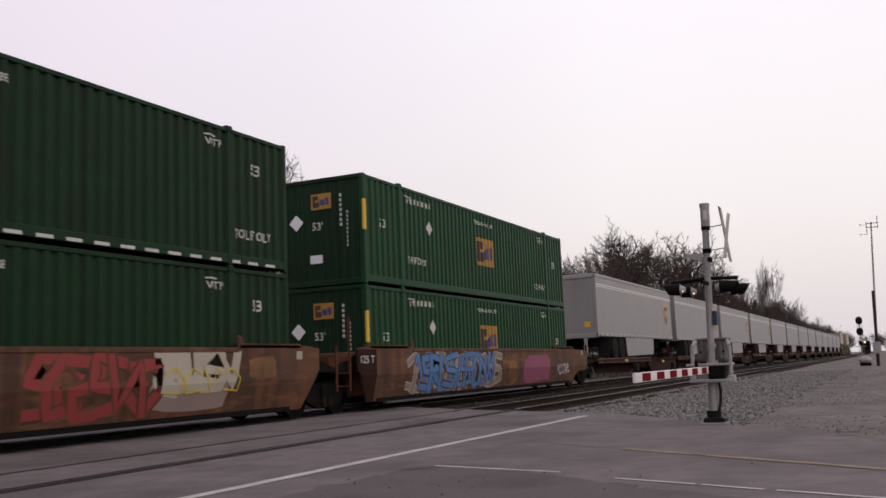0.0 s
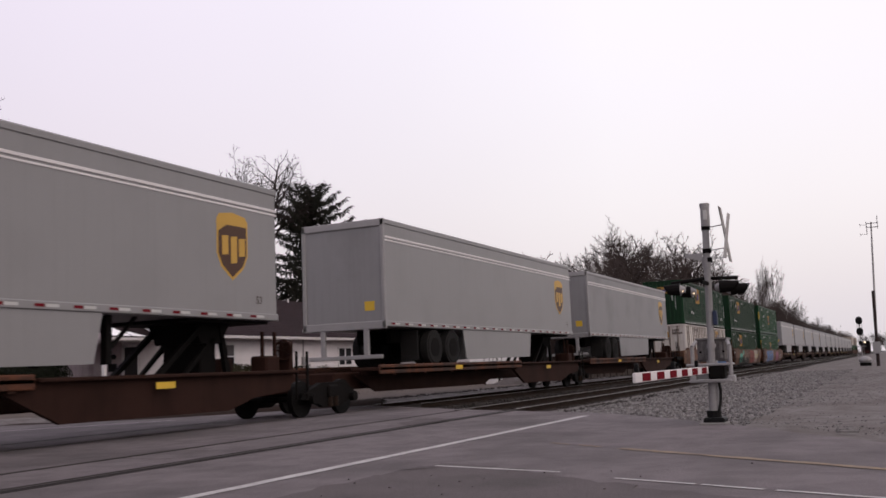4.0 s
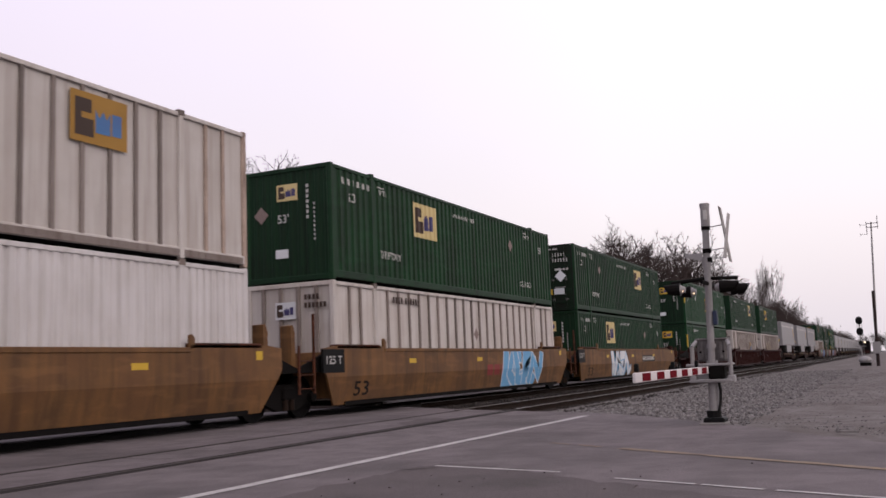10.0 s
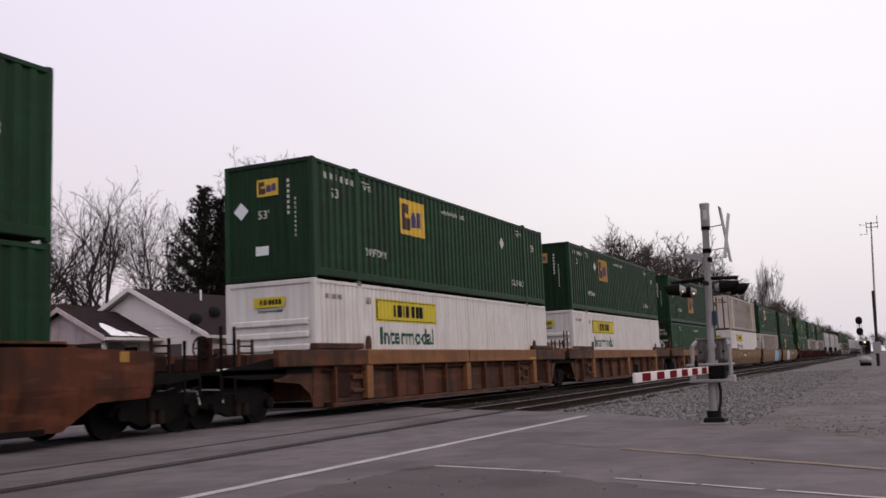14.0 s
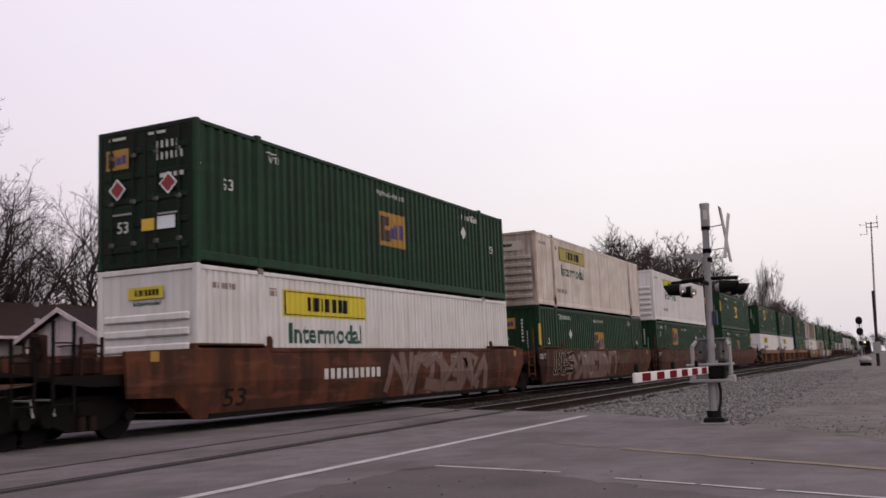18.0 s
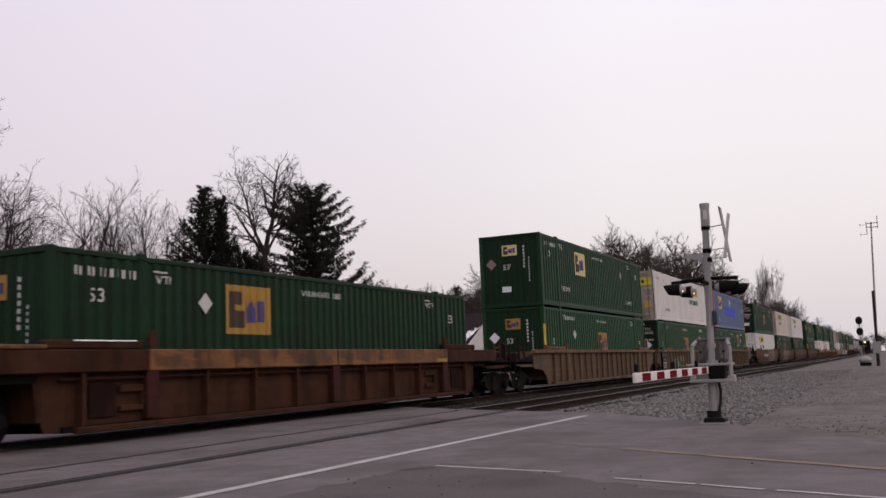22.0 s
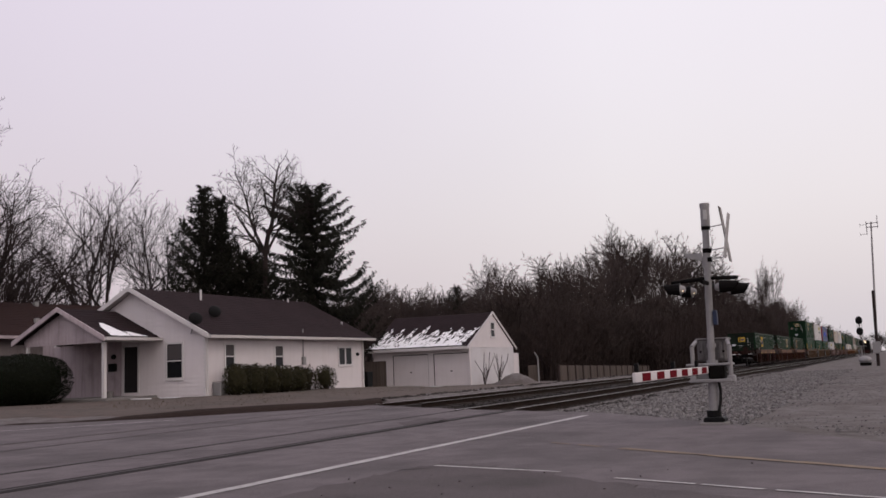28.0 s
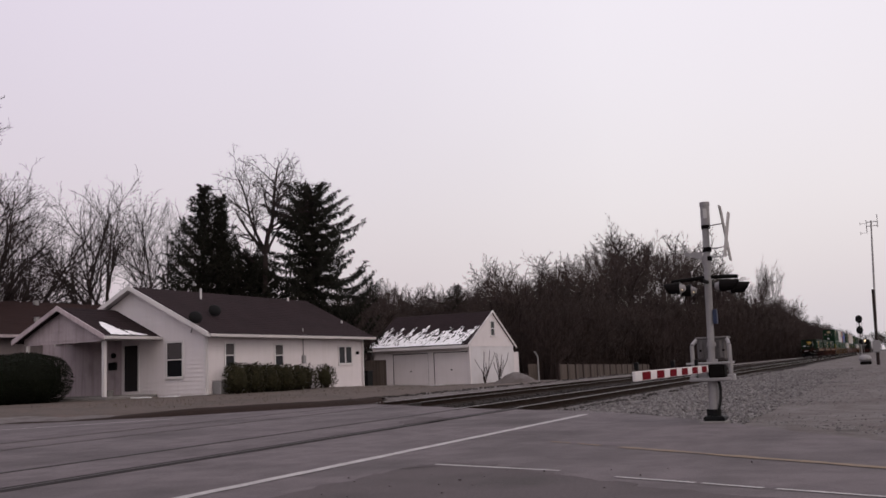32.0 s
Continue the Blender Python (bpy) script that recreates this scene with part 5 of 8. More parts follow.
def bare_tree(seed, tall, trunk, limbs, last=3, fan=1.0, up=0.06, full=1.0, bare=0.2, thin=0.008):
    """Meshes of a leafless tree. trunk: height, radius, lean; limbs: rows of start height, bearing, tilt (degrees), length, radius.
    A bearing of 0 points along the near side of the tracks' right, 180 the other way."""
    rnd = random.Random(seed)
    ms = Mesh(), Mesh()
    th, tr, lean = trunk
    axis = Vector((0.43 * lean, -0.9 * lean, 1)).normalized()
    limb(ms[0], Vector((0, 0, -0.3)), axis, th + 0.3, tr, rnd, 9, 0.02, 0.0, 5, 0.8)
    form = (last, fan, up, full, bare, thin)
    for z, bearing, tilt, ln, r in limbs:
        w, k = radians(bearing), math.sin(radians(tilt))
        d = Vector(((0.43 * math.cos(w) + 0.9 * math.sin(w)) * k, (-0.9 * math.cos(w) + 0.43 * math.sin(w)) * k, math.cos(radians(tilt))))
        bough(ms, axis * z, d.normalized(), ln, r, 0, rnd, form)
    top = sorted(v[2] for v in ms[1].v)[-max(1, len(ms[1].v) // 300)]
    k = tall / top
    for m in ms:
        m.v = [(x * k, y * k, z * k) for x, y, z in m.v]
        m.smooth = "raw"
    return ms


def spread(seed, n, z0, z1, lo, hi, ln, r):
    """n limbs all round, from height z0 to z1."""
    q = random.Random(seed)
    return [(z0 + (z1 - z0) * i / max(1, n - 1), 137.5 * i + q.uniform(-25, 25), q.uniform(lo, hi), ln * q.uniform(0.8, 1.1), r * q.uniform(0.8, 1.1)) for i in range(n)]


def put_tree(name, meshes, x, y, label, group, mats=(BARK, TWIG), z=None):
    th = thing(name, label, "tree", (x, y, height(x, y) if z is None else z), group)
    part("trunk", meshes[0], mats[0], th, "bare trunk and limbs")
    part("crown", meshes[1], mats[1], th, "fine bare twigs")
    return th


BARE = "bare grey deciduous tree without leaves"
for seed, tall, trunk, limbs, form, x, y, label in (
        (101, 14.4, (4.0, 0.30, 0.0), spread(1, 8, 2.5, 5.5, 15, 50, 9.5, 0.16), dict(full=1.1), 31.6, 45.5, "large bare tree with wide crooked limbs"),
        (102, 13.0, (1.6, 0.34, 0.0), spread(2, 13, 0.6, 3.0, 10, 50, 9.2, 0.13), dict(full=0.85, bare=0.12), 37.6, 46.5, "bare spreading tree with dense fine twigs"),
        (103, 14.6, (1.0, 0.30, 0.0), [(0.4, 185, 8, 10.5, 0.17), (0.6, 90, 2, 13.0, 0.19), (0.5, 0, 7, 12.6, 0.18)], dict(full=0.62, bare=0.30, up=0.05, fan=0.75), 44.7, 46.0, "bare tree with three upright stems"),
        (104, 13.4, (1.0, 0.18, 0.0), [(0.5, 170, 3, 11.8, 0.12), (0.6, 20, 6, 11.0, 0.11)], dict(full=0.8, bare=0.3, up=0.04, fan=0.8), 49.5, 45.4, "slender bare tree with two upright stems"),
        (105, 15.6, (8.3, 0.18, 0.05), [(8.1, 175, 50, 3.4, 0.14), (8.2, 178, 26, 5.6, 0.11), (8.2, 10, 8, 5.6, 0.16), (8.2, 40, 22, 5.0, 0.09), (7.0, 185, 48, 3.6, 0.08), (9.6, 0, 78, 2.4, 0.06)], dict(full=1.3, bare=0.22, up=0.06, fan=1.25), 48.9, 36.0, "tall bare tree with a crooked forked crown"),
        (106, 10.0, (2.0, 0.16, 0.0), spread(6, 5, 1.0, 2.4, 8, 30, 7.0, 0.09), dict(full=0.7), 55.0, 60.0, BARE),
        (107, 9.0, (2.0, 0.14, 0.0), spread(7, 5, 1.0, 2.4, 8, 28, 6.5, 0.08), dict(full=0.7), 48.4, 52.0, BARE),
        (108, 9.8, (1.4, 0.2, 0.0), spread(8, 7, 0.6, 2.0, 15, 45, 7.5, 0.1), dict(full=0.8), 37.0, 52.0, BARE),
        (109, 10.0, (1.4, 0.2, 0.0), spread(9, 7, 0.6, 2.0, 15, 45, 7.5, 0.1), dict(full=0.8), 43.4, 54.0, BARE)):
    put_tree("bare_tree", bare_tree(seed, tall, trunk, limbs, **form), x, y, label, "garden trees")


def conifer(seed, tall, wide, droop, dense=1.0, low=0.08, power=0.5):
    """A trunk, whorls of limbs, and small needle sprays along them. wide: the reach 3 m below the top."""
    rnd = random.Random(seed)
    a, b = Mesh(), Mesh()
    a.tube((0, 0, -0.2), (0, 0, tall * 0.985), tall * 0.016, 0.03, 8)
    levels = int(tall * (1.0 - low) * (2.0 if droop else 2.3))
    for i in range(levels + 1):
        f = i / levels
        z = tall * (low + (0.985 - low) * f)
        reach = wide * (max(0.03, tall - z) / 3.0) ** power
        n = 7 if f < 0.9 else 5
        turn = rnd.uniform(0, 6.28)
        for k in range(n):
            w = turn + 2 * math.pi * (k + rnd.uniform(-0.35, 0.35)) / n
            rl = max(0.3, reach * rnd.uniform(0.55, 1.0) * (1 + 0.45 * noise.noise(Vector((math.cos(w) * 1.6, math.sin(w) * 1.6, z * 0.55 + seed)))))
            z = tall * (low + (0.985 - low) * f) + rnd.uniform(-0.32, 0.32) * (1 - f)
            rise = (0.05 + 0.45 * f * f) if droop else (0.25 + 0.6 * f)
            steps = max(3, int(rl / 0.22))
            prev = Vector((0, 0, z))
            for s in range(1, steps + 1):
                t = s / steps
                sag = (-0.66 * t + 0.72 * t ** 3) * rl * (1.0 - 0.9 * f) if droop else 0.18 * t * t * rl
                q = Vector((math.cos(w) * rl * t, math.sin(w) * rl * t, z + rise * rl * t + sag))
                a.tube(prev, q, 0.03 * (1.1 - t) + 0.006, 0.025 * (1.1 - t) + 0.004, 3, cap=False)
                for _ in range(int((15 if t > 0.3 else 9) * dense)):
                    if droop:
                        ln = rnd.uniform(0.16, 0.52) * (1.15 - 0.45 * t)
                        d = Vector((math.cos(w) * 0.5 + rnd.uniform(-0.8, 0.8), math.sin(w) * 0.5 + rnd.uniform(-0.8, 0.8), rnd.uniform(-2.0, 0.35))).normalized()
                    else:
                        ln = rnd.uniform(0.16, 0.40)
                        d = Vector((math.cos(w) * 0.7 + rnd.uniform(-1, 1), math.sin(w) * 0.7 + rnd.uniform(-1, 1), rnd.uniform(-0.5, 1.4))).normalized()
                    o = prev.lerp(q, rnd.random()) + Vector((rnd.gauss(0, 0.05), rnd.gauss(0, 0.05), rnd.gauss(0, 0.05)))
                    sd = d.cross(Vector((rnd.gauss(0, 1), rnd.gauss(0, 1), rnd.gauss(0, 1)))).normalized() * ln * 0.12
                    b.poly([o - sd * 0.3, o + d * ln * 0.5 + sd, o + d * ln, o + d * ln * 0.5 - sd])
                prev = q
    b.smooth = "raw"
    a.smooth = "raw"
    return a, b


def put_conifer(meshes, x, y, label, z=None):
    th = thing("conifer", label, "tree", (x, y, height(x, y) if z is None else z), "evergreens")
    part("trunk", meshes[0], BARK, th, "dark trunk and limbs")
    part("crown", meshes[1], NEEDLE, th, "dark needle sprays")
    return th


put_conifer(conifer(201, 12.6, 1.5, False, 1.35, 0.10, 0.85), 46.2, 38.2, "dark dense pine with upswept feathery branches")
put_conifer(conifer(206, 12.0, 0.6, False, 1.0, 0.55, 0.6), 46.9, 37.4, "narrow dark pine close beside a wider one")
put_conifer(conifer(202, 13.2, 3.3, True, 1.5, 0.26, 0.42), 51.1, 33.4, "dark spruce with long drooping branches")
put_conifer(conifer(203, 10.8, 2.0, False, 0.9, 0.1, 0.6), 99.0, 45.0, "small dark spruce behind the garage")
put_conifer(conifer(204, 8.6, 2.6, False, 1.2, 0.2, 0.4), 48.6, 37.2, "low dark evergreen between the taller trees")
put_conifer(conifer(205, 8.4, 2.6, False, 1.2, 0.25, 0.4), 51.2, 38.0, "low dark evergreen behind the house")


def leafy(name, seed, cx, cy, z0, z1, rx, ry, n, mat, label, stems=5, fill=0.75, category="shrub", size=0.07):
    """A clipped shrub: stems and many small leaves in an uneven shell."""
    rnd = random.Random(seed)
    th = thing(name, label, category, (cx, cy, z0), "garden shrubs")
    a, b = Mesh(), Mesh()
    h = (z1 - z0) / 2
    for _ in range(stems * 3):
        w = rnd.uniform(0, 6.28)
        a.tube((rnd.uniform(-0.3, 0.3) * rx, rnd.uniform(-0.2, 0.2) * ry, -0.1), (math.cos(w) * rx * 0.75 * rnd.random(), math.sin(w) * ry * 0.75 * rnd.random(), h * rnd.uniform(1.0, 1.8)), 0.025, 0.008, 4, cap=False)
    for _ in range(n):
        d = Vector((rnd.gauss(0, 1), rnd.gauss(0, 1), rnd.gauss(0, 1))).normalized()
        k = rnd.uniform(fill, 1.0) ** 0.7 * (1 + 0.10 * noise.noise(d * 2.3 + Vector((seed, 0, 0))))
        c = Vector((d.x * rx * k, d.y * ry * k, h + h * 0.97 * math.copysign(abs(d.z) ** 0.75, d.z) * k))
        if c.z < 0.05:
            continue
        e = Vector((rnd.gauss(0, 1), rnd.gauss(0, 1), rnd.gauss(0, 1))).normalized()
        f = e.cross(d).normalized()
        s = size * rnd.uniform(0.6, 1.3)
        b.poly([c - e * s, c + f * s * 0.5, c + e * s, c - f * s * 0.5])
    a.smooth = b.smooth = "raw"
    part("stems", a, BARK, th, "thin brown stems")
    part("crown", b, mat, th, "small dark leaves")
    core = Mesh().blob((0, 0, h), 1.0, 14, 8, 0.06, rnd, (rx * fill * 0.92, ry * fill * 0.92, h * fill))
    part("shrub_core", core, mat, th, "dark dense inside of the shrub")
    return th


leafy("round_bush", 301, 27.0, 31.7, 0.0, 2.3, 1.95, 1.9, 26000, LEAF, "large rounded dark evergreen bush", fill=0.9, size=0.036)
for k in range(5):
    leafy("hedge_shrub", 310 + k, 33.0 + 1.15 * k, 25.55, 0.1, 1.62 - 0.05 * k, 0.78, 0.6, 2200, DRYLEAF, "olive-brown clipped hedge shrub by the wall", fill=0.7, size=0.05)
leafy("hedge_shrub", 320, 38.6, 25.6, 0.1, 1.5, 0.55, 0.5, 500, DRYLEAF, "half-bare brown shrub by the wall", fill=0.35, size=0.05)
leafy("hedge_shrub", 321, 40.0, 25.6, 0.05, 1.42, 0.72, 0.6, 1500, DRYLEAF, "rounded olive-brown shrub by the wall", fill=0.55, size=0.05)
for k, (x, y) in enumerate(((57.6, 24.4), (59.6, 24.2))):
    th = thing("bare_shrub", "thin bare sapling stems against the garage", "shrub", (x, y, -0.25), "garden shrubs")
    q = random.Random(330 + k)
    m = Mesh()
    for i in range(9):
        w = q.uniform(0, 6.28)
        limb(m, Vector((0, 0, 0)), Vector((math.cos(w) * 0.5, math.sin(w) * 0.2, 1)).normalized(), q.uniform(1.2, 2.6), 0.03, q, 4, 0.14)
    part("stems", m, BARK, th)

# woods beyond the tracks: a few kinds of tree, set out again and again
WOODS = [bare_tree(400 + i, 12.0, trunk, limbs, 3, fan, 0.05, full * 1.45, bare, 0.016) for i, (trunk, limbs, fan, full, bare) in enumerate((
    ((4.5, 0.20, 0.03), spread(11, 5, 3.5, 5.5, 8, 38, 7.0, 0.11), 1.0, 0.62, 0.25),
    ((1.2, 0.16, 0.0), spread(12, 7, 0.3, 1.4, 6, 28, 9.5, 0.09), 0.9, 0.65, 0.25),
    ((1.0, 0.14, 0.0), spread(13, 3, 0.3, 1.0, 3, 16, 10.5, 0.11), 0.9, 0.55, 0.4),
    ((0.8, 0.18, 0.0), spread(14, 9, 0.2, 1.0, 8, 34, 9.0, 0.08), 0.9, 0.6, 0.2),
    ((6.5, 0.19, -0.03), spread(15, 4, 5.0, 7.0, 8, 34, 5.5, 0.1), 1.1, 0.8, 0.2),
    ((3.0, 0.2, 0.02), spread(16, 6, 2.2, 4.5, 10, 40, 7.5, 0.1), 1.0, 0.55, 0.22)))]
SPOTS = [(82.8, 30.0, 11.4, 5), (107.0, 30.0, 13.2, 0), (121.0, 30.0, 18.2, 4), (76.0, 30.2, 9.8, 3), (113.5, 31.5, 14.8, 2), (90.0, 31.0, 11.3, 1)]
KINDS = [None] * 6
for x, y, tall, k in SPOTS:
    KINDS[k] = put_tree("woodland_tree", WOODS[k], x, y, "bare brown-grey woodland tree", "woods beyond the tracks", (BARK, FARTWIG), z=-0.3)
q = random.Random(44)
TOPS = [(58, 6.5), (65, 8.0), (76, 9.5), (90, 10.5), (107, 13.5), (121, 17), (155, 18.5), (207, 17), (262, 15), (335, 14), (500, 14), (900, 15)]


def top_at(x):
    for (xa, za), (xb, zb) in zip(TOPS, TOPS[1:]):
        if x <= xb:
            return za + (zb - za) * max(0.0, x - xa) / (xb - xa)
    return TOPS[-1][1]


def wood(x, y, tall, k, slim=1.0):
    sc = tall / 12
    copy_thing(KINDS[k], Matrix.Translation((x, y, -0.3)) @ Euler((0, 0, q.uniform(0, 6.28))).to_matrix().to_4x4() @ Matrix.Diagonal((sc * slim, sc * slim, sc, 1)))


for i in range(200):
    t = (i + q.random()) / 200
    x = 75 + 560 * t ** 1.9
    y = 24.0 + 13 * q.random() ** 1.2
    if x < 92:
        y = min(y, 24.0 + (x - 70) * 0.45)
    wood(x, y, top_at(x) * (0.75 + 0.25 * y / 24) * q.uniform(*((0.45, 0.75) if x < 95 else (0.38, 0.60) if x < 190 else (0.5, 1.0))), q.randrange(6))
# taller trees that stand out over the rest
for x, y, tall, k in ((100, 30.5, 13.0, 2), (118, 33, 15.0, 0), (130, 32, 20.2, 2), (141, 30, 18.5, 4), (155, 30, 22.0, 0), (148, 33, 20.0, 2), (166, 31, 21, 4), (181, 30, 19.5, 2), (196, 32, 18.5, 0), (210, 30, 17, 4), (235, 31, 15, 0),
                      (285, 30, 17.5, 2), (305, 31, 18.5, 4), (325, 30, 18.5, 0), (350, 31, 18, 4), (390, 32, 17, 2), (450, 30, 17, 0), (86, 33, 11.5, 1), (79.5, 27.8, 9.6, 5), (95, 29, 11.6, 3)):
    wood(x, y, tall, k)
wood(262, 30, 26.0, 2, 0.5)
# thin trees behind the garage and the houses
for x, y, tall, k in ((74, 44, 8.8, 3), (78, 45, 10.0, 1), (81, 46, 9.6, 5), (85, 47, 10.0, 3), (89, 48, 10.4, 1), (92, 50, 10.9, 2), (96, 50, 10.2, 3), (99, 51, 10.6, 1), (103, 50, 10.4, 3), (107, 49, 9.8, 1), (112, 51, 11.4, 2), (117, 50, 12.3, 0), (121, 51, 12.4, 5),
                      (124, 48, 12.2, 2), (110, 44, 10.2, 3), (104, 46, 9.4, 5), (94, 44, 8.8, 3), (88, 42, 8.2, 1), (70, 60, 9.0, 1), (64, 62, 9.0, 3), (76, 64, 9.5, 5), (84, 60, 10, 0), (130, 62, 13, 4), (116, 42, 11, 1)):
    wood(x, y, tall, k)
for x, y, tall in ((300, -6, 10), (340, -14, 11), (380, -4, 9), (420, -10, 10), (460, -2, 10), (500, 2, 11), (430, 24, 11), (540, 12, 11), (560, 22, 12), (600, 5, 12), (260, -16, 9)):
    wood(x, y, tall, q.randrange(6))

for x, y, tall, k in SPOTS:
    KINDS[k].scale = (tall / 12, tall / 12, tall / 12)

brush, thick = Mesh(), Mesh()
q = random.Random(55)
for i in range(14000):
    x = 62 + 380 * q.random() ** 1.9
    y = (21.2 if x > 95 else 23.4) + 10 * q.random() ** 1.4
    if x < 69 and y < 31:
        continue
    h = top_at(x) * q.uniform(0.14, 0.42) * (1.35 if x < 100 else 1.0)
    lx, ly = q.gauss(0, 0.16) * h, q.gauss(0, 0.16) * h
    w = 0.012 + 0.00012 * x
    brush.tube((x, y, -0.4), (x + lx, y + ly, h), w * 1.6, w * 0.5, 3, cap=False)
    for k in range(3):
        t = q.uniform(0.3, 0.95)
        brush.tube((x + lx * t, y + ly * t, -0.4 + (h + 0.4) * t), (x + lx * t + q.gauss(0, 0.7), y + ly * t + q.gauss(0, 0.7), -0.4 + (h + 0.4) * t + q.uniform(0.3, 1.6)), w, w * 0.3, 3, cap=False)
brush.smooth = "raw"
solid("undergrowth", brush, UNDERBRUSH, "dense tangle of bare brown undergrowth along the woods", "undergrowth", kind="stuff")
# Solid core added among the trees to block light, shade in its dark colour.
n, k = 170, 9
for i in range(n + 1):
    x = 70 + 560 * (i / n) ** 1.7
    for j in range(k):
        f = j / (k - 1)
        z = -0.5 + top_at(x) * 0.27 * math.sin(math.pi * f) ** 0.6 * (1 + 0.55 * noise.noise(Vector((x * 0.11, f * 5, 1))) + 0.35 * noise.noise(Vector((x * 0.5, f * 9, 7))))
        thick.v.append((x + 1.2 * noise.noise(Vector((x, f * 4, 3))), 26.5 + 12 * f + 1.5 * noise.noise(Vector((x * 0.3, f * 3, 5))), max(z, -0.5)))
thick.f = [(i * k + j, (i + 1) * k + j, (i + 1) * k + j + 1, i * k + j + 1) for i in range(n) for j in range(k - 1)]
solid("thicket", thick, WOODCORE, "dark solid core added inside the woods to block light", "undergrowth", kind="stuff")
rid = Mesh()
n = 90
for i in range(n + 1):
    t = i / n
    x, y = 30 + 700 * t, 120 - 75 * t
    z = 5.0 + 1.8 * noise.noise(Vector((i * 0.35, 0, 0))) + 0.8 * noise.noise(Vector((i * 1.3, 4, 0)))
    rid.v += [(x, y, -1), (x, y, z), (x + 8, y + 14, -1)]
rid.f = [(3 * i + j, 3 * i + 3 + j, 3 * i + 4 + j, 3 * i + 1 + j) for i in range(n) for j in (0, 1)]
rid.smooth = True
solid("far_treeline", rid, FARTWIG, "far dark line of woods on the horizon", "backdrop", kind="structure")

# ---------------------------------------------------------------- the train
LONG, WIDE, TALL = 16.15, 2.59, 2.89
LINE_Y, LOW, HIGH = 13.234, 0.337, 3.237
NEAR = -WIDE / 2
ROLLING = []


def rolls(ob, u):
    """ob runs with the train; u is its place along the track at the start."""
    ROLLING.append((ob, u))
    return ob


W_GREEN = Wave([(0.14, 1.95), (2.09, 14.06), (14.2, 16.01)], 0.285, 0.046)
W_WHITE = Wave([(0.14, 1.95), (2.09, 14.06), (14.2, 16.01)], 0.21, 0.032, 0.44)
W_BLUE = Wave([(0.14, 1.95), (2.09, 14.06), (14.2, 16.01)], 0.30, 0.034)
W_PLAIN = Wave([(0.10, 16.05)], 16.0, 0.0)


def bracket(x, z, w, h):
    """The badge's dark angular bracket."""
    a, b, c = x + 0.08 * w, x + 0.19 * w, x + 0.40 * w
    return [rect(a, b, z + 0.13 * h, z + 0.87 * h), rect(b, c, z + 0.13 * h, z + 0.48 * h), rect(b, c - 0.04 * w, z + 0.60 * h, z + 0.87 * h)]


def crest(x, z, w, h):
    """The badge's violet comb and block."""
    c, e, lo, hi = x + 0.43 * w, x + 0.69 * w, z + 0.24 * h, z + 0.70 * h
    k = (e - c) / 4
    comb = [[(c + i * k, lo), (c + (i + 1) * k, lo), (c + (i + 1) * k, hi - (0.0 if i % 2 else 0.16 * h)), (c + i * k, hi - (0.16 * h if i % 2 else 0.0))] for i in range(4)]
    return comb + [rect(e + 0.03 * w, e + 0.2 * w, lo + 0.02 * h, hi)]


def badge(wave, th, x, z, w, h, ground, y, key, dark=INK, light=NAVY):
    """The lessor's square badge: a pale panel with a dark bracket and a violet zigzag and loop."""
    ob = part("badge_panel", lambda: wave.decal([rect(x, x + w, z, z + h)], y, 0.004), ground, th, "square painted badge panel", key=key + "p")
    part("badge_mark", lambda: wave.decal(bracket(x, z, w, h), y, 0.008), dark, ob, key=key + "d")
    part("badge_mark", lambda: wave.decal(crest(x, z, w, h), y, 0.009), light, ob, key=key + "l")


def end_badge(th, x, u, z, w, h, ground):
    part("badge_panel", lambda: on_end([rect(u, u + w, z, z + h)], x, 0.008), ground, th, "small painted badge panel", key=f"eb{x}{u}{z}{w}")
    part("badge_mark", lambda: on_end(bracket(u, z, w, h), x, 0.012), INK, th, key=f"eb1{x}{u}{z}{w}")
    part("badge_mark", lambda: on_end(crest(u, z, w, h), x, 0.013), NAVY, th, key=f"eb2{x}{u}{z}{w}")


def frame_of(th, mat, post=None, tall=TALL, cast=None):
    """Posts, rails and castings common to all the boxes. x runs from the rear end at 0."""
    post = post or mat
    y0, y1 = NEAR, -NEAR
    for x in (0.0, LONG - 0.14):
        for y in (y0, y1 - 0.14):
            part("corner_post", lambda: B(0, 0.14, 0, 0.14, 0.0, tall, c=0.02), post, th, at=(x, y, 0), key="cpost")
    for x in (1.95, 14.06):
        for y in (y0 - 0.012, y1 - 0.078):
            part("lift_post", lambda: B(0, 0.14, 0, 0.09, 0.02, tall, c=0.015), mat, th, at=(x, y, 0), key="lpost")
            part("corner_casting", lambda: B(-0.02, 0.16, -0.01, 0.12, tall - 0.1, tall + 0.022, c=0.015), cast or mat, th, "worn lifting casting", at=(x, y, 0), key="cast")
    for y in (y0, y1 - 0.08):
        part("top_rail", lambda: B(0.1, LONG - 0.1, 0, 0.08, tall - 0.12, tall - 0.03, c=0.012), mat, th, at=(0, y, 0), key="trail")
        part("bottom_rail", lambda: B(0.1, LONG - 0.1, 0, 0.09, 0.055, 0.24, c=0.015), mat, th, at=(0, y, 0), key="brail")
    part("roof", lambda: W_BLUE_ROOF.sheet_flat(), mat, th, key="roof")
    part("floor", lambda: B(0.1, LONG - 0.1, NEAR + 0.05, -NEAR - 0.05, 0.05, 0.2), DARK, th, key="cfloor")
    part("front_wall", lambda: B(LONG - 0.06, LONG - 0.02, NEAR + 0.1, -NEAR - 0.1, 0.1, tall - 0.06), mat, th, key="fwall")


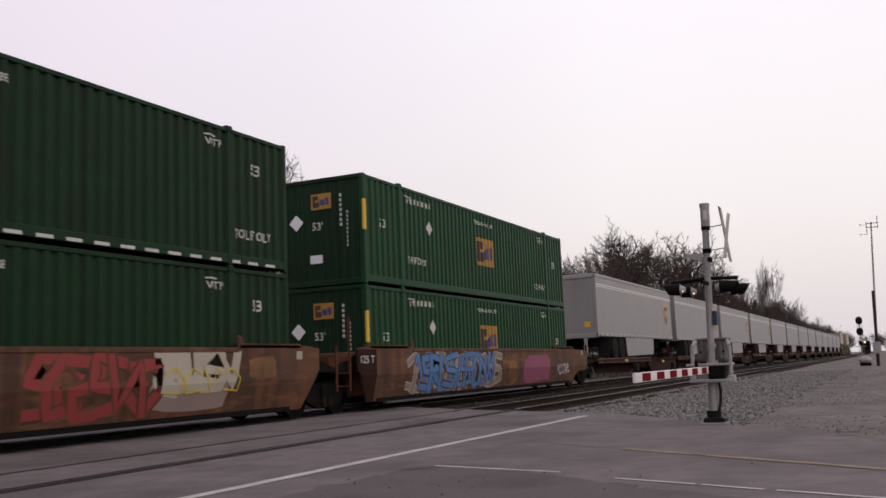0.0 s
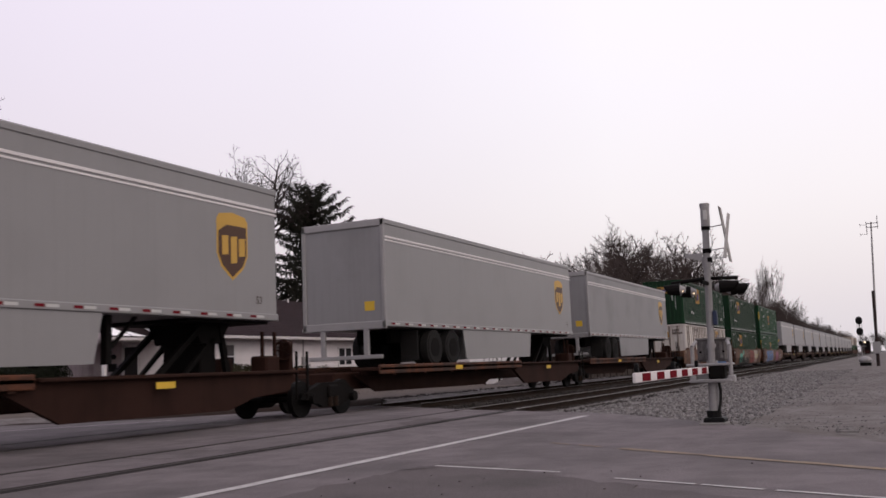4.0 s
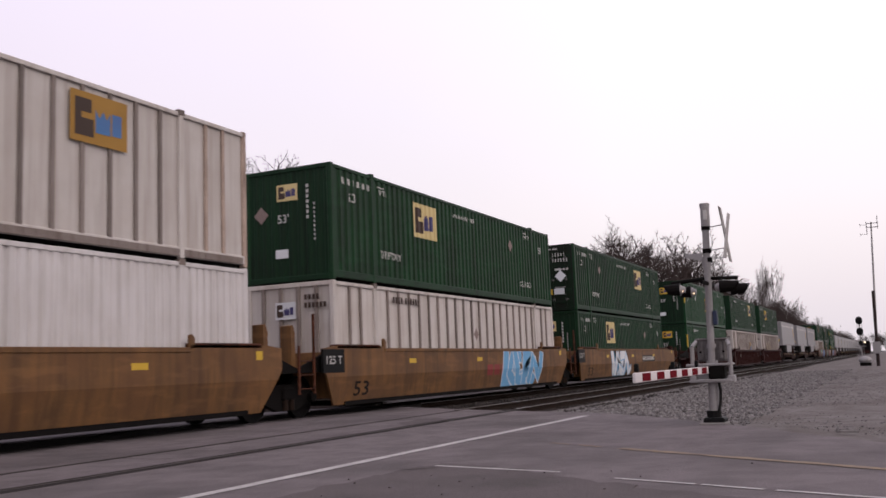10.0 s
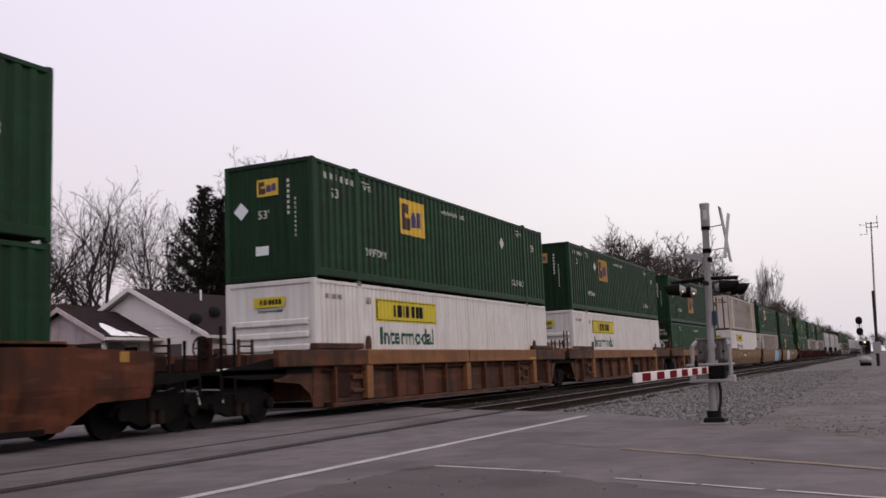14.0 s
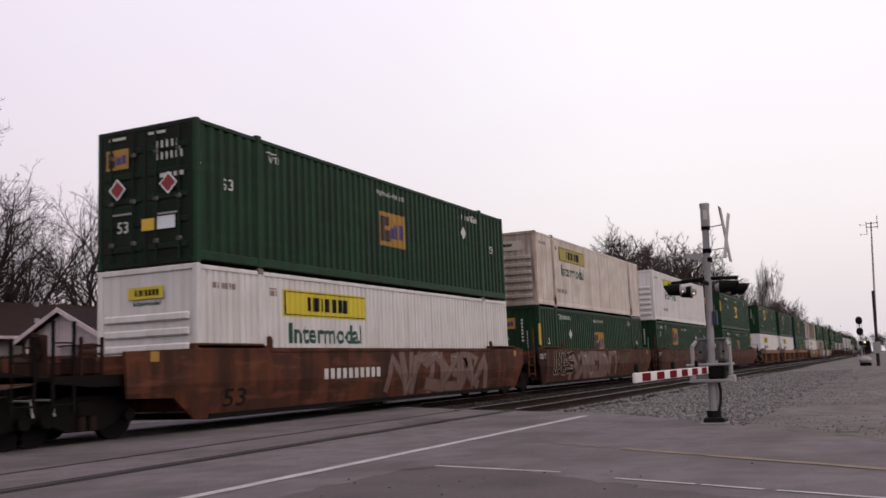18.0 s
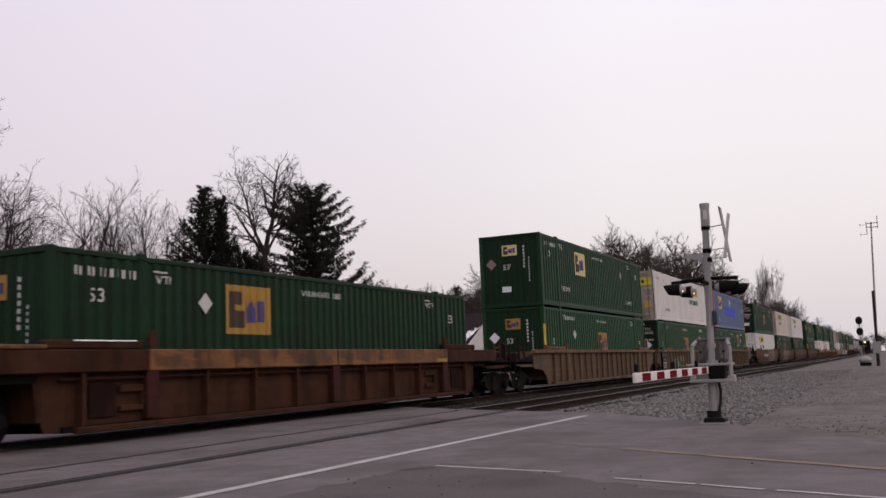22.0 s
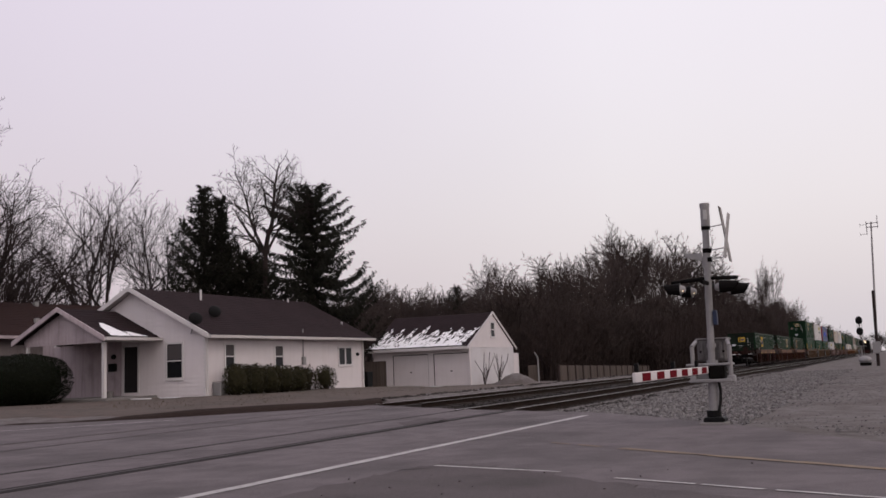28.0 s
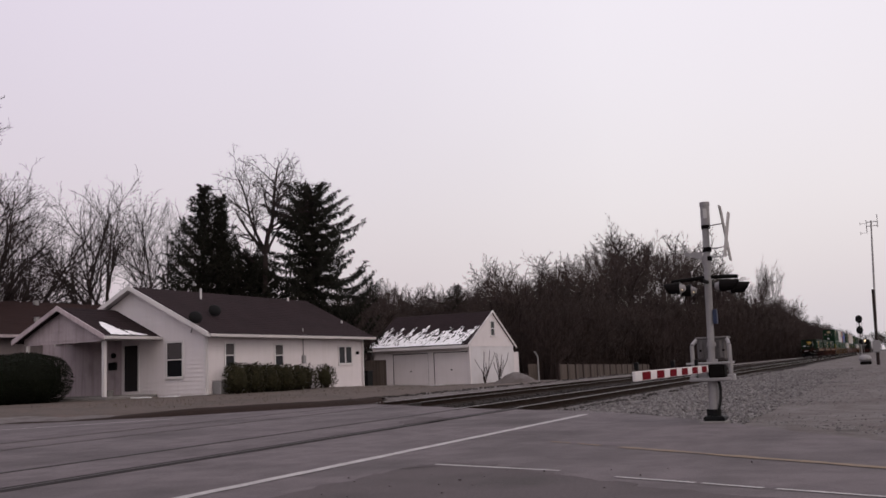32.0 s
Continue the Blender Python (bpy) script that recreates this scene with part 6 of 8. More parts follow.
class RoofSheet:
    def sheet_flat(self):
        m = Mesh()
        n = 58
        for i in range(n + 1):
            x = 0.1 + (LONG - 0.2) * i / n
            z = TALL - 0.03 + (0.02 if i % 2 else 0.0)
            m.v += [(x, NEAR + 0.06, z), (x, -NEAR - 0.06, z)]
        m.f = [(2 * i, 2 * i + 1, 2 * i + 3, 2 * i + 2) for i in range(n)]
        return m


W_BLUE_ROOF = RoofSheet()


def rear_panel(th, mat, kind):
    """The end that faces backwards: a plain corrugated wall, a pair of doors with lock bars, or a ribbed panel."""
    # Green and blue ends swap to darker copies, painting in the rear face's shade.
    mat = (SHADEGREEN if kind != "wall" else DULLGREEN) if mat in (GREEN, GREEN2, GREEN3) else SHADEGRIMBLUE if mat is BLUE else mat
    if kind == "wall":
        def wall():
            m = Mesh()
            n = 9
            ys = []
            for i in range(n):
                a, w = NEAR + 0.12 + i * (WIDE - 0.24) / n, (WIDE - 0.24) / n
                ys += [(a, 0.02), (a + 0.34 * w, 0.02), (a + 0.5 * w, 0.045), (a + 0.84 * w, 0.045)]
            ys.append((-NEAR - 0.12, 0.02))
            for y, d in ys:
                m.v += [(d, y, 0.12), (d, y, TALL - 0.1)]
            m.f = [(2 * i, 2 * i + 1, 2 * i + 3, 2 * i + 2) for i in range(len(ys) - 1)]
            return m
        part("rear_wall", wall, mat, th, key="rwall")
    elif kind == "ribbed":
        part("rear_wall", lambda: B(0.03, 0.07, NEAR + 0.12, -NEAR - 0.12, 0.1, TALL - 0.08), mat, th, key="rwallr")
        for i in range(6):
            part("rib", lambda: B(-0.03, 0.04, NEAR + 0.2, -NEAR - 0.2, 0, 0.16, c=0.03), mat, th, at=(0, 0, 0.3 + i * 0.3), key="hrib")
    else:
        for k, y in enumerate((NEAR + 0.13, 0.01)):
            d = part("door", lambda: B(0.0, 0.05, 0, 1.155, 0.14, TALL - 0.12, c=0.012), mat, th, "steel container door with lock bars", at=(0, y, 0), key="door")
            for i in range(5):
                part("door_rib", lambda: B(-0.03, 0.0, 0.08, 1.07, 0, 0.12, c=0.012), mat, d, at=(0, 0, 0.32 + i * 0.5), key="drib")
            part("door_gasket", lambda: Mesh().box(-0.012, 0.03, -0.03, 0.012, 0.12, TALL - 0.1).box(-0.012, 0.03, 1.14, 1.175, 0.12, TALL - 0.1), RUBBER, d, "black rubber door seal", key="gask")
            for v in (0.28, 0.86):
                part("lock_bar", lambda: Mesh().tube((-0.055, 0, 0.1), (-0.055, 0, TALL - 0.08), 0.024, n=6), RIB if mat is GRIMWHITE else DARK if mat is SHADEGRIMBLUE else mat, d, "stained lock bar" if mat is GRIMWHITE else "painted lock bar", at=(0, v, 0), key="lbar")
                for zz in (0.45, 1.3, 2.25):
                    part("bar_bracket", lambda: B(-0.07, 0.0, -0.05, 0.05, 0, 0.09, c=0.012), WORN, d, at=(0, v, zz), key="lbk")
            part("door_handle", lambda: B(-0.075, -0.05, 0.3, 0.8, 0, 0.04, c=0.008), GALV, d, at=(0, 0, 1.0 + 0.08 * k), key="dhand")
    part("end_header", lambda: B(0.0, 0.08, NEAR + 0.12, -NEAR - 0.12, TALL - 0.12, TALL - 0.004, c=0.015), mat, th, key="ehead")
    part("end_sill", lambda: B(0.0, 0.08, NEAR + 0.12, -NEAR - 0.12, 0.02, 0.16, c=0.015), mat, th, key="esill")


def words(th, wave, polys, mat, y=NEAR, name="lettering", key=None, label=""):
    if name == "identification_mark":
        for i, p in enumerate(polys):
            part(name, lambda: wave.decal([p], y), mat, th, label, key=f"{key}/{i}")
        return None
    return tagged(part(name, lambda: wave.decal(polys, y), mat, th, label, key=key), kind="stuff" if name == "lettering" else "")


def green_box(u, z, logo="a", ground=YELLOW, end="wall", mat=GREEN, ids=True, lift=True, stripes=False, shape="diamond", dashes=False, right=False, red=False, placard=None):
    th = thing("shipping_container", "dark green corrugated steel container with a painted square badge", "container", (0, 0, z), "double-stacked containers")
    frame_of(th, mat)
    for y, s in ((NEAR, 1), (-NEAR, -1)):
        part("side_wall", lambda: W_GREEN.sheet(0, 0.2, TALL - 0.1, s), mat, th, at=(0, y + s * 0.012, 0), key=f"gs{s}")
    rear_panel(th, mat, end)
    y = NEAR + 0.012
    spots = {"a": (4.38, 1.52, 1.5, 1.0), "b": (7.3, 1.08, 1.5, 0.92), "c": (10.45, 1.52, 1.5, 1.0), "d": (6.05, 0.76, 1.65, 1.46), "e": (11.1, 1.52, 1.45, 1.0)}
    x, lz, w, h = spots[logo]
    badge(W_GREEN, th, x, lz, w, h, ground, y, f"bg{logo}")
    t53 = 2.0 if logo in "ace" else 1.55
    low = z < 1 and (logo in "bc" or end == "ribbed")
    for k, x53 in enumerate((0.85, 14.85)):
        words(th, W_GREEN, lettering("53", x53, 1.42 if low else t53, 0.24), LETTER, y, key=f"53{k}{t53}{low}")
    for k, xw in enumerate((2.35, 13.4)):
        words(th, W_GREEN, [rect(xw, xw + 0.34, 2.60, 2.63)] + lettering("WTP", xw + 0.03, 2.40, 0.15), LETTER, y, key=f"wtp{k}")
    if ids:
        words(th, W_GREEN, bars(0.5 if logo in "ac" else 2.5, 2.44, 0.15, [0.05] * 4 + [0.02] + [0.05] * 6, 0.09), LETTER, y, "identification_mark", key=f"id{logo in 'ac'}", label="white painted identification bars")
    if lift:
        words(th, W_GREEN, lettering("TOP LIFT ONLY", 2.4, 0.72, 0.2, 1.15), LETTER, y, key="tlo")
        words(th, W_GREEN, lettering("TOP LIFT ONLY", 14.35 if dashes else 12.75, 0.6, 0.2, 1.15), LETTER, y, key=f"tlo2{dashes}")
    words(th, W_GREEN, lettering("WARNING  HIGH  CUBE", 7.15 if logo != "b" else 7.2, 2.42, 0.13, 1.6), LETTER, y, key=f"tagl{logo == 'b'}")
    if right:
        words(th, W_GREEN, bars(12.5, 2.44, 0.15, [0.05] * 4 + [0.02] + [0.05] * 6, 0.09), LETTER, y, "identification_mark", key="idr", label="white painted identification bars")
    dx, dz = placard or ((12.75, 2.0) if right else {"a": (11.9, 2.0), "b": (3.8, 1.85), "c": (3.8, 2.0), "d": (5.2, 2.0), "e": (8.6, 2.0)}[logo])
    if placard or not dashes:
        part("hazard_placard", lambda: flat(diamond(dx, dz, 0.21), NEAR + 0.006), LETTER if shape == "diamond" else GREYSPRAY, th, "blank diamond placard", key=f"dm{dx}{dz}")
    if dashes:
        for i in range(26):
            part("reflective_strip", lambda: flat([rect(0, 0.34, 0.07, 0.13)], NEAR), LETTER, th, "white reflective dash", at=(0.3 + 0.6 * i, 0, 0), key="dash")
    if stripes:
        part("reflective_strip", lambda: Mesh().box(-0.006, 0.1, NEAR - 0.006, NEAR + 0.05, 0.5, 1.3), YELLOW, th, "yellow corner strip", key="ystr", at=(0, 0, 0.9))
    if end == "doors":
        tagged(part("identification_mark", lambda: on_end(bars(1.6, 2.36, 0.15, [0.05] * 5, 0.08) + bars(1.6, 2.12, 0.15, [0.05] * 6, 0.075) + bars(1.7, 1.75, 0.09, [0.3, 0.25], 0.05), -0.03), LETTER, th, key="eid"), kind="stuff")
        end_badge(th, -0.03, 0.28, 2.05, 0.6, 0.42, ground)
        part("lettering", lambda: on_end(lettering("53", 0.58, 0.72, 0.24), -0.03), LETTER, th, key="e53")
        part("data_plate", lambda: on_end([rect(1.62, 2.08, 0.72, 0.98)], -0.03), WHITESPRAY, th, "white data plate", key="epl")
        part("data_plate", lambda: on_end([rect(1.22, 1.55, 0.72, 0.96)], -0.03), YELLOW, th, "yellow data plate", key="epl2")
        if red:
            for uu in (0.62, 1.95):
                part("hazard_placard", lambda: on_end(diamond(uu, 1.62, 0.23), -0.075), WHITESPRAY, th, "red diamond placard with a white edge", key=f"edw{uu}")
                part("hazard_placard", lambda: on_end(diamond(uu, 1.62, 0.185), -0.08), REDSPRAY, th, "red diamond placard with a white edge", key=f"edr{uu}")
        else:
            part("hazard_placard", lambda: on_end(diamond(1.95, 1.5, 0.26), -0.075), WHITESPRAY, th, "white diamond placard", key="edm")
        for k in (0.35, 1.4):
            part("reflective_strip", lambda: on_end([rect(k, k + 0.45, 2.66, 2.72)], -0.03), LETTER, th, "white reflective strip", key=f"ers{k}")
    else:
        xe = -0.014 if end == "ribbed" else 0.018
        end_badge(th, xe, *((0.4, 2.0, 1.0, 0.6) if logo == "d" else (0.98, 2.05, 0.62, 0.42)), ground)
        part("lettering", lambda: on_end(lettering("53'", 1.0, 1.5, 0.22), xe), LETTER, th, key=f"{xe}f53")
        tagged(part("identification_mark", lambda: on_end([rect(1.85, 1.92, 1.55 + 0.13 * i, 1.63 + 0.13 * i) for i in range(7)] + [rect(2.06, 2.10, 1.0 + 0.11 * i, 1.06 + 0.11 * i) for i in range(9)], xe), LETTER, th, key=f"{xe}fid"), kind="stuff")
        part("hazard_placard", lambda: on_end(diamond(0.5, 1.75, 0.22), xe), WHITESPRAY if shape == "diamond" else GREYSPRAY, th, key=f"{xe}fdm", label="blank diamond placard")
        part("data_plate", lambda: on_end([rect(0.92, 1.3, 0.62, 0.84)], xe), WHITESPRAY, th, "white data plate", key=f"{xe}fpl")
    return rolls(th, u)


def ribbed_box(u, z, logo_x=11.4, mark=OCHRE, rust=False, plain=False, logo_z=None):
    """An older white box: smooth sheets between dark outside posts."""
    th = thing("shipping_container", "aged white sheet container with dark stained outside posts", "container", (0, 0, z), "double-stacked containers")
    frame_of(th, WHITE_RIB, RUSTWHITE if rust else WHITE_RIB, cast=RIB)
    for y in (NEAR + 0.05, -NEAR - 0.05):
        part("side_wall", lambda: B(0.1, LONG - 0.1, 0, 0.02, 0.2, TALL - 0.1), WHITE_RIB, th, at=(0, y, 0), key="ribside")
    xs = [0.76, 1.29] + [(13.57 - 0.622 * i) if rust else (2.72 + 0.615 * i) for i in range(19)] + [14.86, 15.39]
    for x in xs:
        part("side_post", lambda: B(-0.045, 0.045, 0, 0.05, 0.2, TALL - 0.1, c=0.012), RUSTWHITE if rust and (x < 1.4 or x > 14.0) else RIB, th, at=(x, NEAR + 0.002, 0), key="spost")
    if rust:
        part("sill_rail", lambda: B(0.16, LONG - 0.16, -0.006, 0.03, 0.06, 0.2, c=0.008), RIB, th, "grimy bottom rail", at=(0, NEAR, 0), key="grail")
    for i in range(4):
        part("end_post", lambda: B(-0.01, 0.05, -0.05, 0.05, 0.16, TALL - 0.1, c=0.012), BROWN if rust else RIB, th, at=(0, -0.78 + 0.52 * i, 0), key="epost")
    part("rear_wall", lambda: B(0.05, 0.08, NEAR + 0.1, -NEAR - 0.1, 0.1, TALL - 0.08), WHITE_RIB, th, key="rwr")
    part("end_header", lambda: B(0.0, 0.08, NEAR + 0.12, -NEAR - 0.12, TALL - 0.12, TALL - 0.004, c=0.015), WHITE_RIB, th, key="ehead")
    part("end_sill", lambda: B(0.0, 0.08, NEAR + 0.12, -NEAR - 0.12, 0.02, 0.16, c=0.015), WHITE_RIB if not rust else RUST, th, key="esill")
    if not plain:
        badge(W_PLAIN, th, logo_x, logo_z or (1.72 if z < 1 else 1.78), 1.3, 0.88, mark, NEAR - 0.002, f"rb{logo_x}{z > 1}{logo_z}", light=SPRAYBLUE)
    end_badge(th, -0.012, 0.9, 2.0, 0.6, 0.42, mark)
    tagged(part("identification_mark", lambda: on_end(bars(1.75, 2.45, 0.13, [0.08] * 4, 0.035) + bars(1.75, 2.25, 0.13, [0.08] * 6, 0.03), -0.012), INK, th, key="rid"), kind="stuff")
    words(th, W_PLAIN, bars(2.95, 2.45, 0.17, [0.1, 0.1, 0.1, 0.1], 0.05) + bars(3.65, 2.45, 0.17, [0.1] * 6, 0.05), INK, NEAR - 0.003, "identification_mark", key="rid2")
    words(th, W_PLAIN, diamond(8.6, 1.7, 0.2), GREYSPRAY, NEAR + 0.048, "hazard_placard", key="rdm")
    return rolls(th, u)


def white_box(u, z, mat=WHITE, sign_x=2.85, end="ribbed"):
    """A white corrugated box with a yellow name panel and a green word under it."""
    th = thing("shipping_container", "white corrugated container with a yellow name panel" if mat is WHITE else "weathered cream corrugated container with a yellow name panel", "container", (0, 0, z), "double-stacked containers")
    frame_of(th, mat, RUSTWHITE if mat is CREAM else mat, cast=RIB)
    if mat is CREAM:
        for xx in (1.93, 14.04):
            part("rust_stain", lambda: flat([rect(0.0, 0.18, 0.1, 2.7), [(-0.1, 0.0), (0.3, 0.0), (0.2, 0.5), (-0.02, 0.42)]], NEAR - 0.016), RUSTWHITE, th, "rust stain down the lift post", at=(xx, 0, 0), key="rst")
    for y, s in ((NEAR, 1), (-NEAR, -1)):
        part("side_wall", lambda: W_WHITE.sheet(0, 0.2, TALL - 0.1, s), mat, th, at=(0, y + s * 0.012, 0), key=f"ws{s}")
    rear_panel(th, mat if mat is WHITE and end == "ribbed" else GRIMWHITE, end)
    y = NEAR + 0.012
    x = sign_x
    panel = part("name_panel", lambda: W_WHITE.decal([rect(x, x + 3.62, 1.94, 2.54)], y, 0.004), SIGN if mat is WHITE else OLDSIGN, th, "yellow name panel with black bars", key=f"np{x}")
    blocks = bars(x + 0.95, 2.08, 0.32, [0.16, 0.05, 0.2, 0.05], 0.06) + bars(x + 1.72, 2.08, 0.32, [0.2, 0.2, 0.2, 0.2], 0.07)
    for i, p in enumerate(blocks):
        part("panel_mark", lambda: W_WHITE.decal([p], y, 0.008), BLACK, panel, key=f"nm{x}/{i}")
    part("panel_border", lambda: W_WHITE.decal([rect(x + 0.06, x + 3.56, 1.975, 1.995), rect(x + 0.06, x + 3.56, 2.485, 2.505), rect(x + 0.06, x + 0.09, 1.995, 2.485), rect(x + 3.53, x + 3.56, 1.995, 2.485)], y, 0.007), BLACK, panel, "thin black border", key=f"pbd{x}")
    words(th, W_WHITE, lettering("Intermodal", x + 0.22, 1.34, 0.46, 3.15), GREENLETTER, y, "lettering", key=f"im{x}", label="dark green lettering reading Intermodal")
    words(th, W_WHITE, bars(2.4, 0.62, 0.16, [0.1] * 9, 0.04), GREYSPRAY, y, key="wtl")
    words(th, W_WHITE, bars(0.5, 2.42, 0.12, [0.08] * 6, 0.04), GREYSPRAY, y, key="wid")
    words(th, W_WHITE, [rect(2.35, 2.65, 2.5, 2.53)] + bars(2.35, 2.36, 0.12, [0.07, 0.07, 0.07], 0.03), GREYSPRAY, y, key="wwt")
    xe = -0.012 if end == "ribbed" else -0.032
    part("name_panel", lambda: on_end([(rect(0.85, 1.75, 2.26, 2.5) if mat is WHITE else rect(0.4, 2.05, 2.17, 2.54)) if end == "ribbed" else rect(0.3, 2.4, 2.05, 2.5)], xe, 0.004), SIGN if mat is WHITE else PALESPRAY, th, "yellow end panel" if mat is WHITE else "faded pale end panel", key=f"en{end}")
    tagged(part("panel_mark", lambda: on_end(bars(1.03, 2.32, 0.12, [0.05, 0.02, 0.07, 0.02, 0.07, 0.07, 0.07, 0.07], 0.025) if end == "ribbed" else bars(0.8, 2.16, 0.22, [0.1, 0.04, 0.12, 0.04, 0.13, 0.13, 0.13, 0.13], 0.05), xe, 0.008), BLACK, th, key=f"enm{end}"), kind="stuff")
    if end == "ribbed":
        part("lettering", lambda: on_end(lettering("Intermodal", 0.95, 2.13, 0.09, 0.7), 0.03), GREENLETTER, th, key="eim")
    else:
        part("data_plate", lambda: on_end([rect(1.95, 2.3, 0.75, 1.15)], xe), YELLOW, th, "yellow data plate", key="wpl")
    return rolls(th, u)


def blue_box(u, z):
    th = thing("shipping_container", "faded blue corrugated container with red corner posts", "container", (0, 0, z), "double-stacked containers")
    frame_of(th, BLUE, RED)
    for y, s in ((NEAR, 1), (-NEAR, -1)):
        part("side_wall", lambda: W_BLUE.sheet(0, 0.2, TALL - 0.1, s), BLUE, th, at=(0, y + s * 0.012, 0), key=f"bs{s}")
    rear_panel(th, BLUE, "doors")
    y = NEAR + 0.012
    part("paint_patch", lambda: W_BLUE.decal([rect(5.1, 11.05, 1.08, 1.82)], y, 0.004), BLUE2, th, "deep blue painted-over patch", key="bp")
    part("paint_patch", lambda: W_BLUE.decal([rect(2.25, 4.1, 1.52, 2.56)], y, 0.003), BLUE2, th, "deep blue painted-over patch", key="bp2")
    badge(W_BLUE, th, 2.4, 1.55, 1.5, 0.98, YELLOW, y, "bb")
    words(th, W_BLUE, [rect(2.4, 2.75, 0.82, 0.85)] + lettering("DA", 2.4, 0.58, 0.2), LETTER, y, key="bda")
    words(th, W_BLUE, lettering("53", 14.9, 2.1, 0.32), LETTER, y, key="b53")
    part("data_plate", lambda: W_BLUE.decal([rect(7.95, 8.4, 2.02, 2.42)], y, 0.006), LETTER, th, "white data plate", key="bpl")
    part("data_plate", lambda: W_BLUE.decal([rect(14.85, 15.3, 1.55, 1.9)], y, 0.006), LETTER, th, "white data plate", key="bpl2")
    end_badge(th, -0.03, 0.25, 2.0, 0.75, 0.5, YELLOW)
    end_badge(th, -0.03, 1.5, 2.0, 0.75, 0.5, YELLOW)
    part("data_plate", lambda: on_end([rect(1.5, 2.25, 1.5, 1.85)], -0.03), BLUE2, th, "blue data plate", key="bep")
    part("data_plate", lambda: on_end([rect(1.9, 2.3, 0.7, 0.95)], -0.03), GREYSPRAY, th, "worn grey data plate", key="bep2")
    return rolls(th, u)


# -------- smooth well sides fold inwards below this height; paint on them follows the fold
FOLD, TUCK = 0.9, 0.2


def cut(poly, z, above):
    """The part of a shape above or below the height z."""
    out = []
    for p, q in zip(poly, poly[1:] + poly[:1]):
        a, b = (p[1] >= z) == above, (q[1] >= z) == above
        if a:
            out.append(p)
        if a != b:
            t = (z - p[1]) / (q[1] - p[1])
            out.append((p[0] + (q[0] - p[0]) * t, z))
    return out


def painted(polys, y, lift=0.005):
    """Shapes painted on a car's side."""
    if y != -1.5:
        return flat(polys, y, lift)
    halves = [h for p in polys for h in (cut(list(p), FOLD, True), cut(list(p), FOLD, False)) if len(h) > 2]
    m = flat(halves, y, lift)
    at, order, out = {}, [], Mesh()
    for x, yy, z in m.v:
        k = (round(x, 4), round(z, 4))
        if k not in at:
            at[k] = len(out.v)
            out.v.append((x, yy + TUCK * max(0.0, FOLD - z), z))
        order.append(at[k])
    out.f = [f for f in (tuple(dict.fromkeys(order[i] for i in face)) for face in m.f) if len(f) > 2]
    out.smooth = m.smooth
    return out


# -------- well cars: x from the rear end of the box in the well; the side sills stand 1.5 m from the middle
def truck(th, x, wheels=(-0.89, 0.89), r=0.46):
    """A freight truck: side frames, bolster, springs, axles and wheels."""
    tr = part("truck", lambda: B(-0.22, 0.22, -1.15, 1.15, 0.42, 0.72, c=0.04), DARK, th, "grimy steel freight truck", at=(x, 0, 0), key="bolster")
    for y in (-1.08, 0.94):
        part("side_frame", lambda: Mesh().prism([(-1.15, 0.42), (-0.95, 0.62), (-0.45, 0.78), (0.45, 0.78), (0.95, 0.62), (1.15, 0.42), (0.8, 0.36), (0.35, 0.2), (-0.35, 0.2), (-0.8, 0.36)], "y", 0, 0.14), DARK, tr, at=(0, y, 0), key="sframe")
        for k in (-0.12, 0.12):
            part("spring", lambda: Mesh().tube((0, 0, 0.22), (0, 0, 0.45), 0.07, n=8), RAILSIDE, tr, at=(k, y + (-0.02 if y < 0 else 0.16), 0), key="spring")
    for w in wheels:
        part("axle", lambda: Mesh().tube((0, -1.0, r), (0, 1.0, r), 0.075, n=8), DARK, tr, at=(w, 0, 0), key=f"axle{r}")
        for y in (-0.82, 0.69):
            def disc():
                m = Mesh()
                m.tube((0, 0, r), (0, 0.13, r), r, n=24)
                m.tube((0, -0.02, r), (0, 0.02, r), 0.16, n=12)
                m.tube((0, -0.006, r), (0, 0.0, r), r * 0.78, n=24)
                return m
            part("wheel", disc, WHEEL, tr, "worn steel wheel", at=(w, y, 0), key=f"whl{r}")
        for y in (-1.2, 1.06):
            part("bearing_cap", lambda: Mesh().tube((0, 0, r), (0, 0.14, r), 0.12, n=10), DARK, tr, at=(w, y, 0), key=f"bcap{r}")
    return tr


def ladder(th, x, y, z0, z1, mat=DARK, wide=0.42):
    la = part("ladder", lambda: B(-0.025, 0.025, -0.02, 0.02, z0, z1), mat, th, "steel end ladder", at=(x, y, 0), key=f"lad{z0}{z1}{wide}")
    part("stile", lambda: B(-0.025, 0.025, -0.02, 0.02, z0, z1), mat, la, at=(wide, 0, 0), key=f"stl{z0}{z1}")
    n = max(2, int((z1 - z0) / 0.33))
    for i in range(n):
        part("rung", lambda: Mesh().tube((0, -0.01, 0), (wide, -0.01, 0), 0.014, n=6), mat, la, at=(0, 0, z0 + 0.12 + i * (z1 - z0 - 0.15) / n), key=f"rung{wide}")


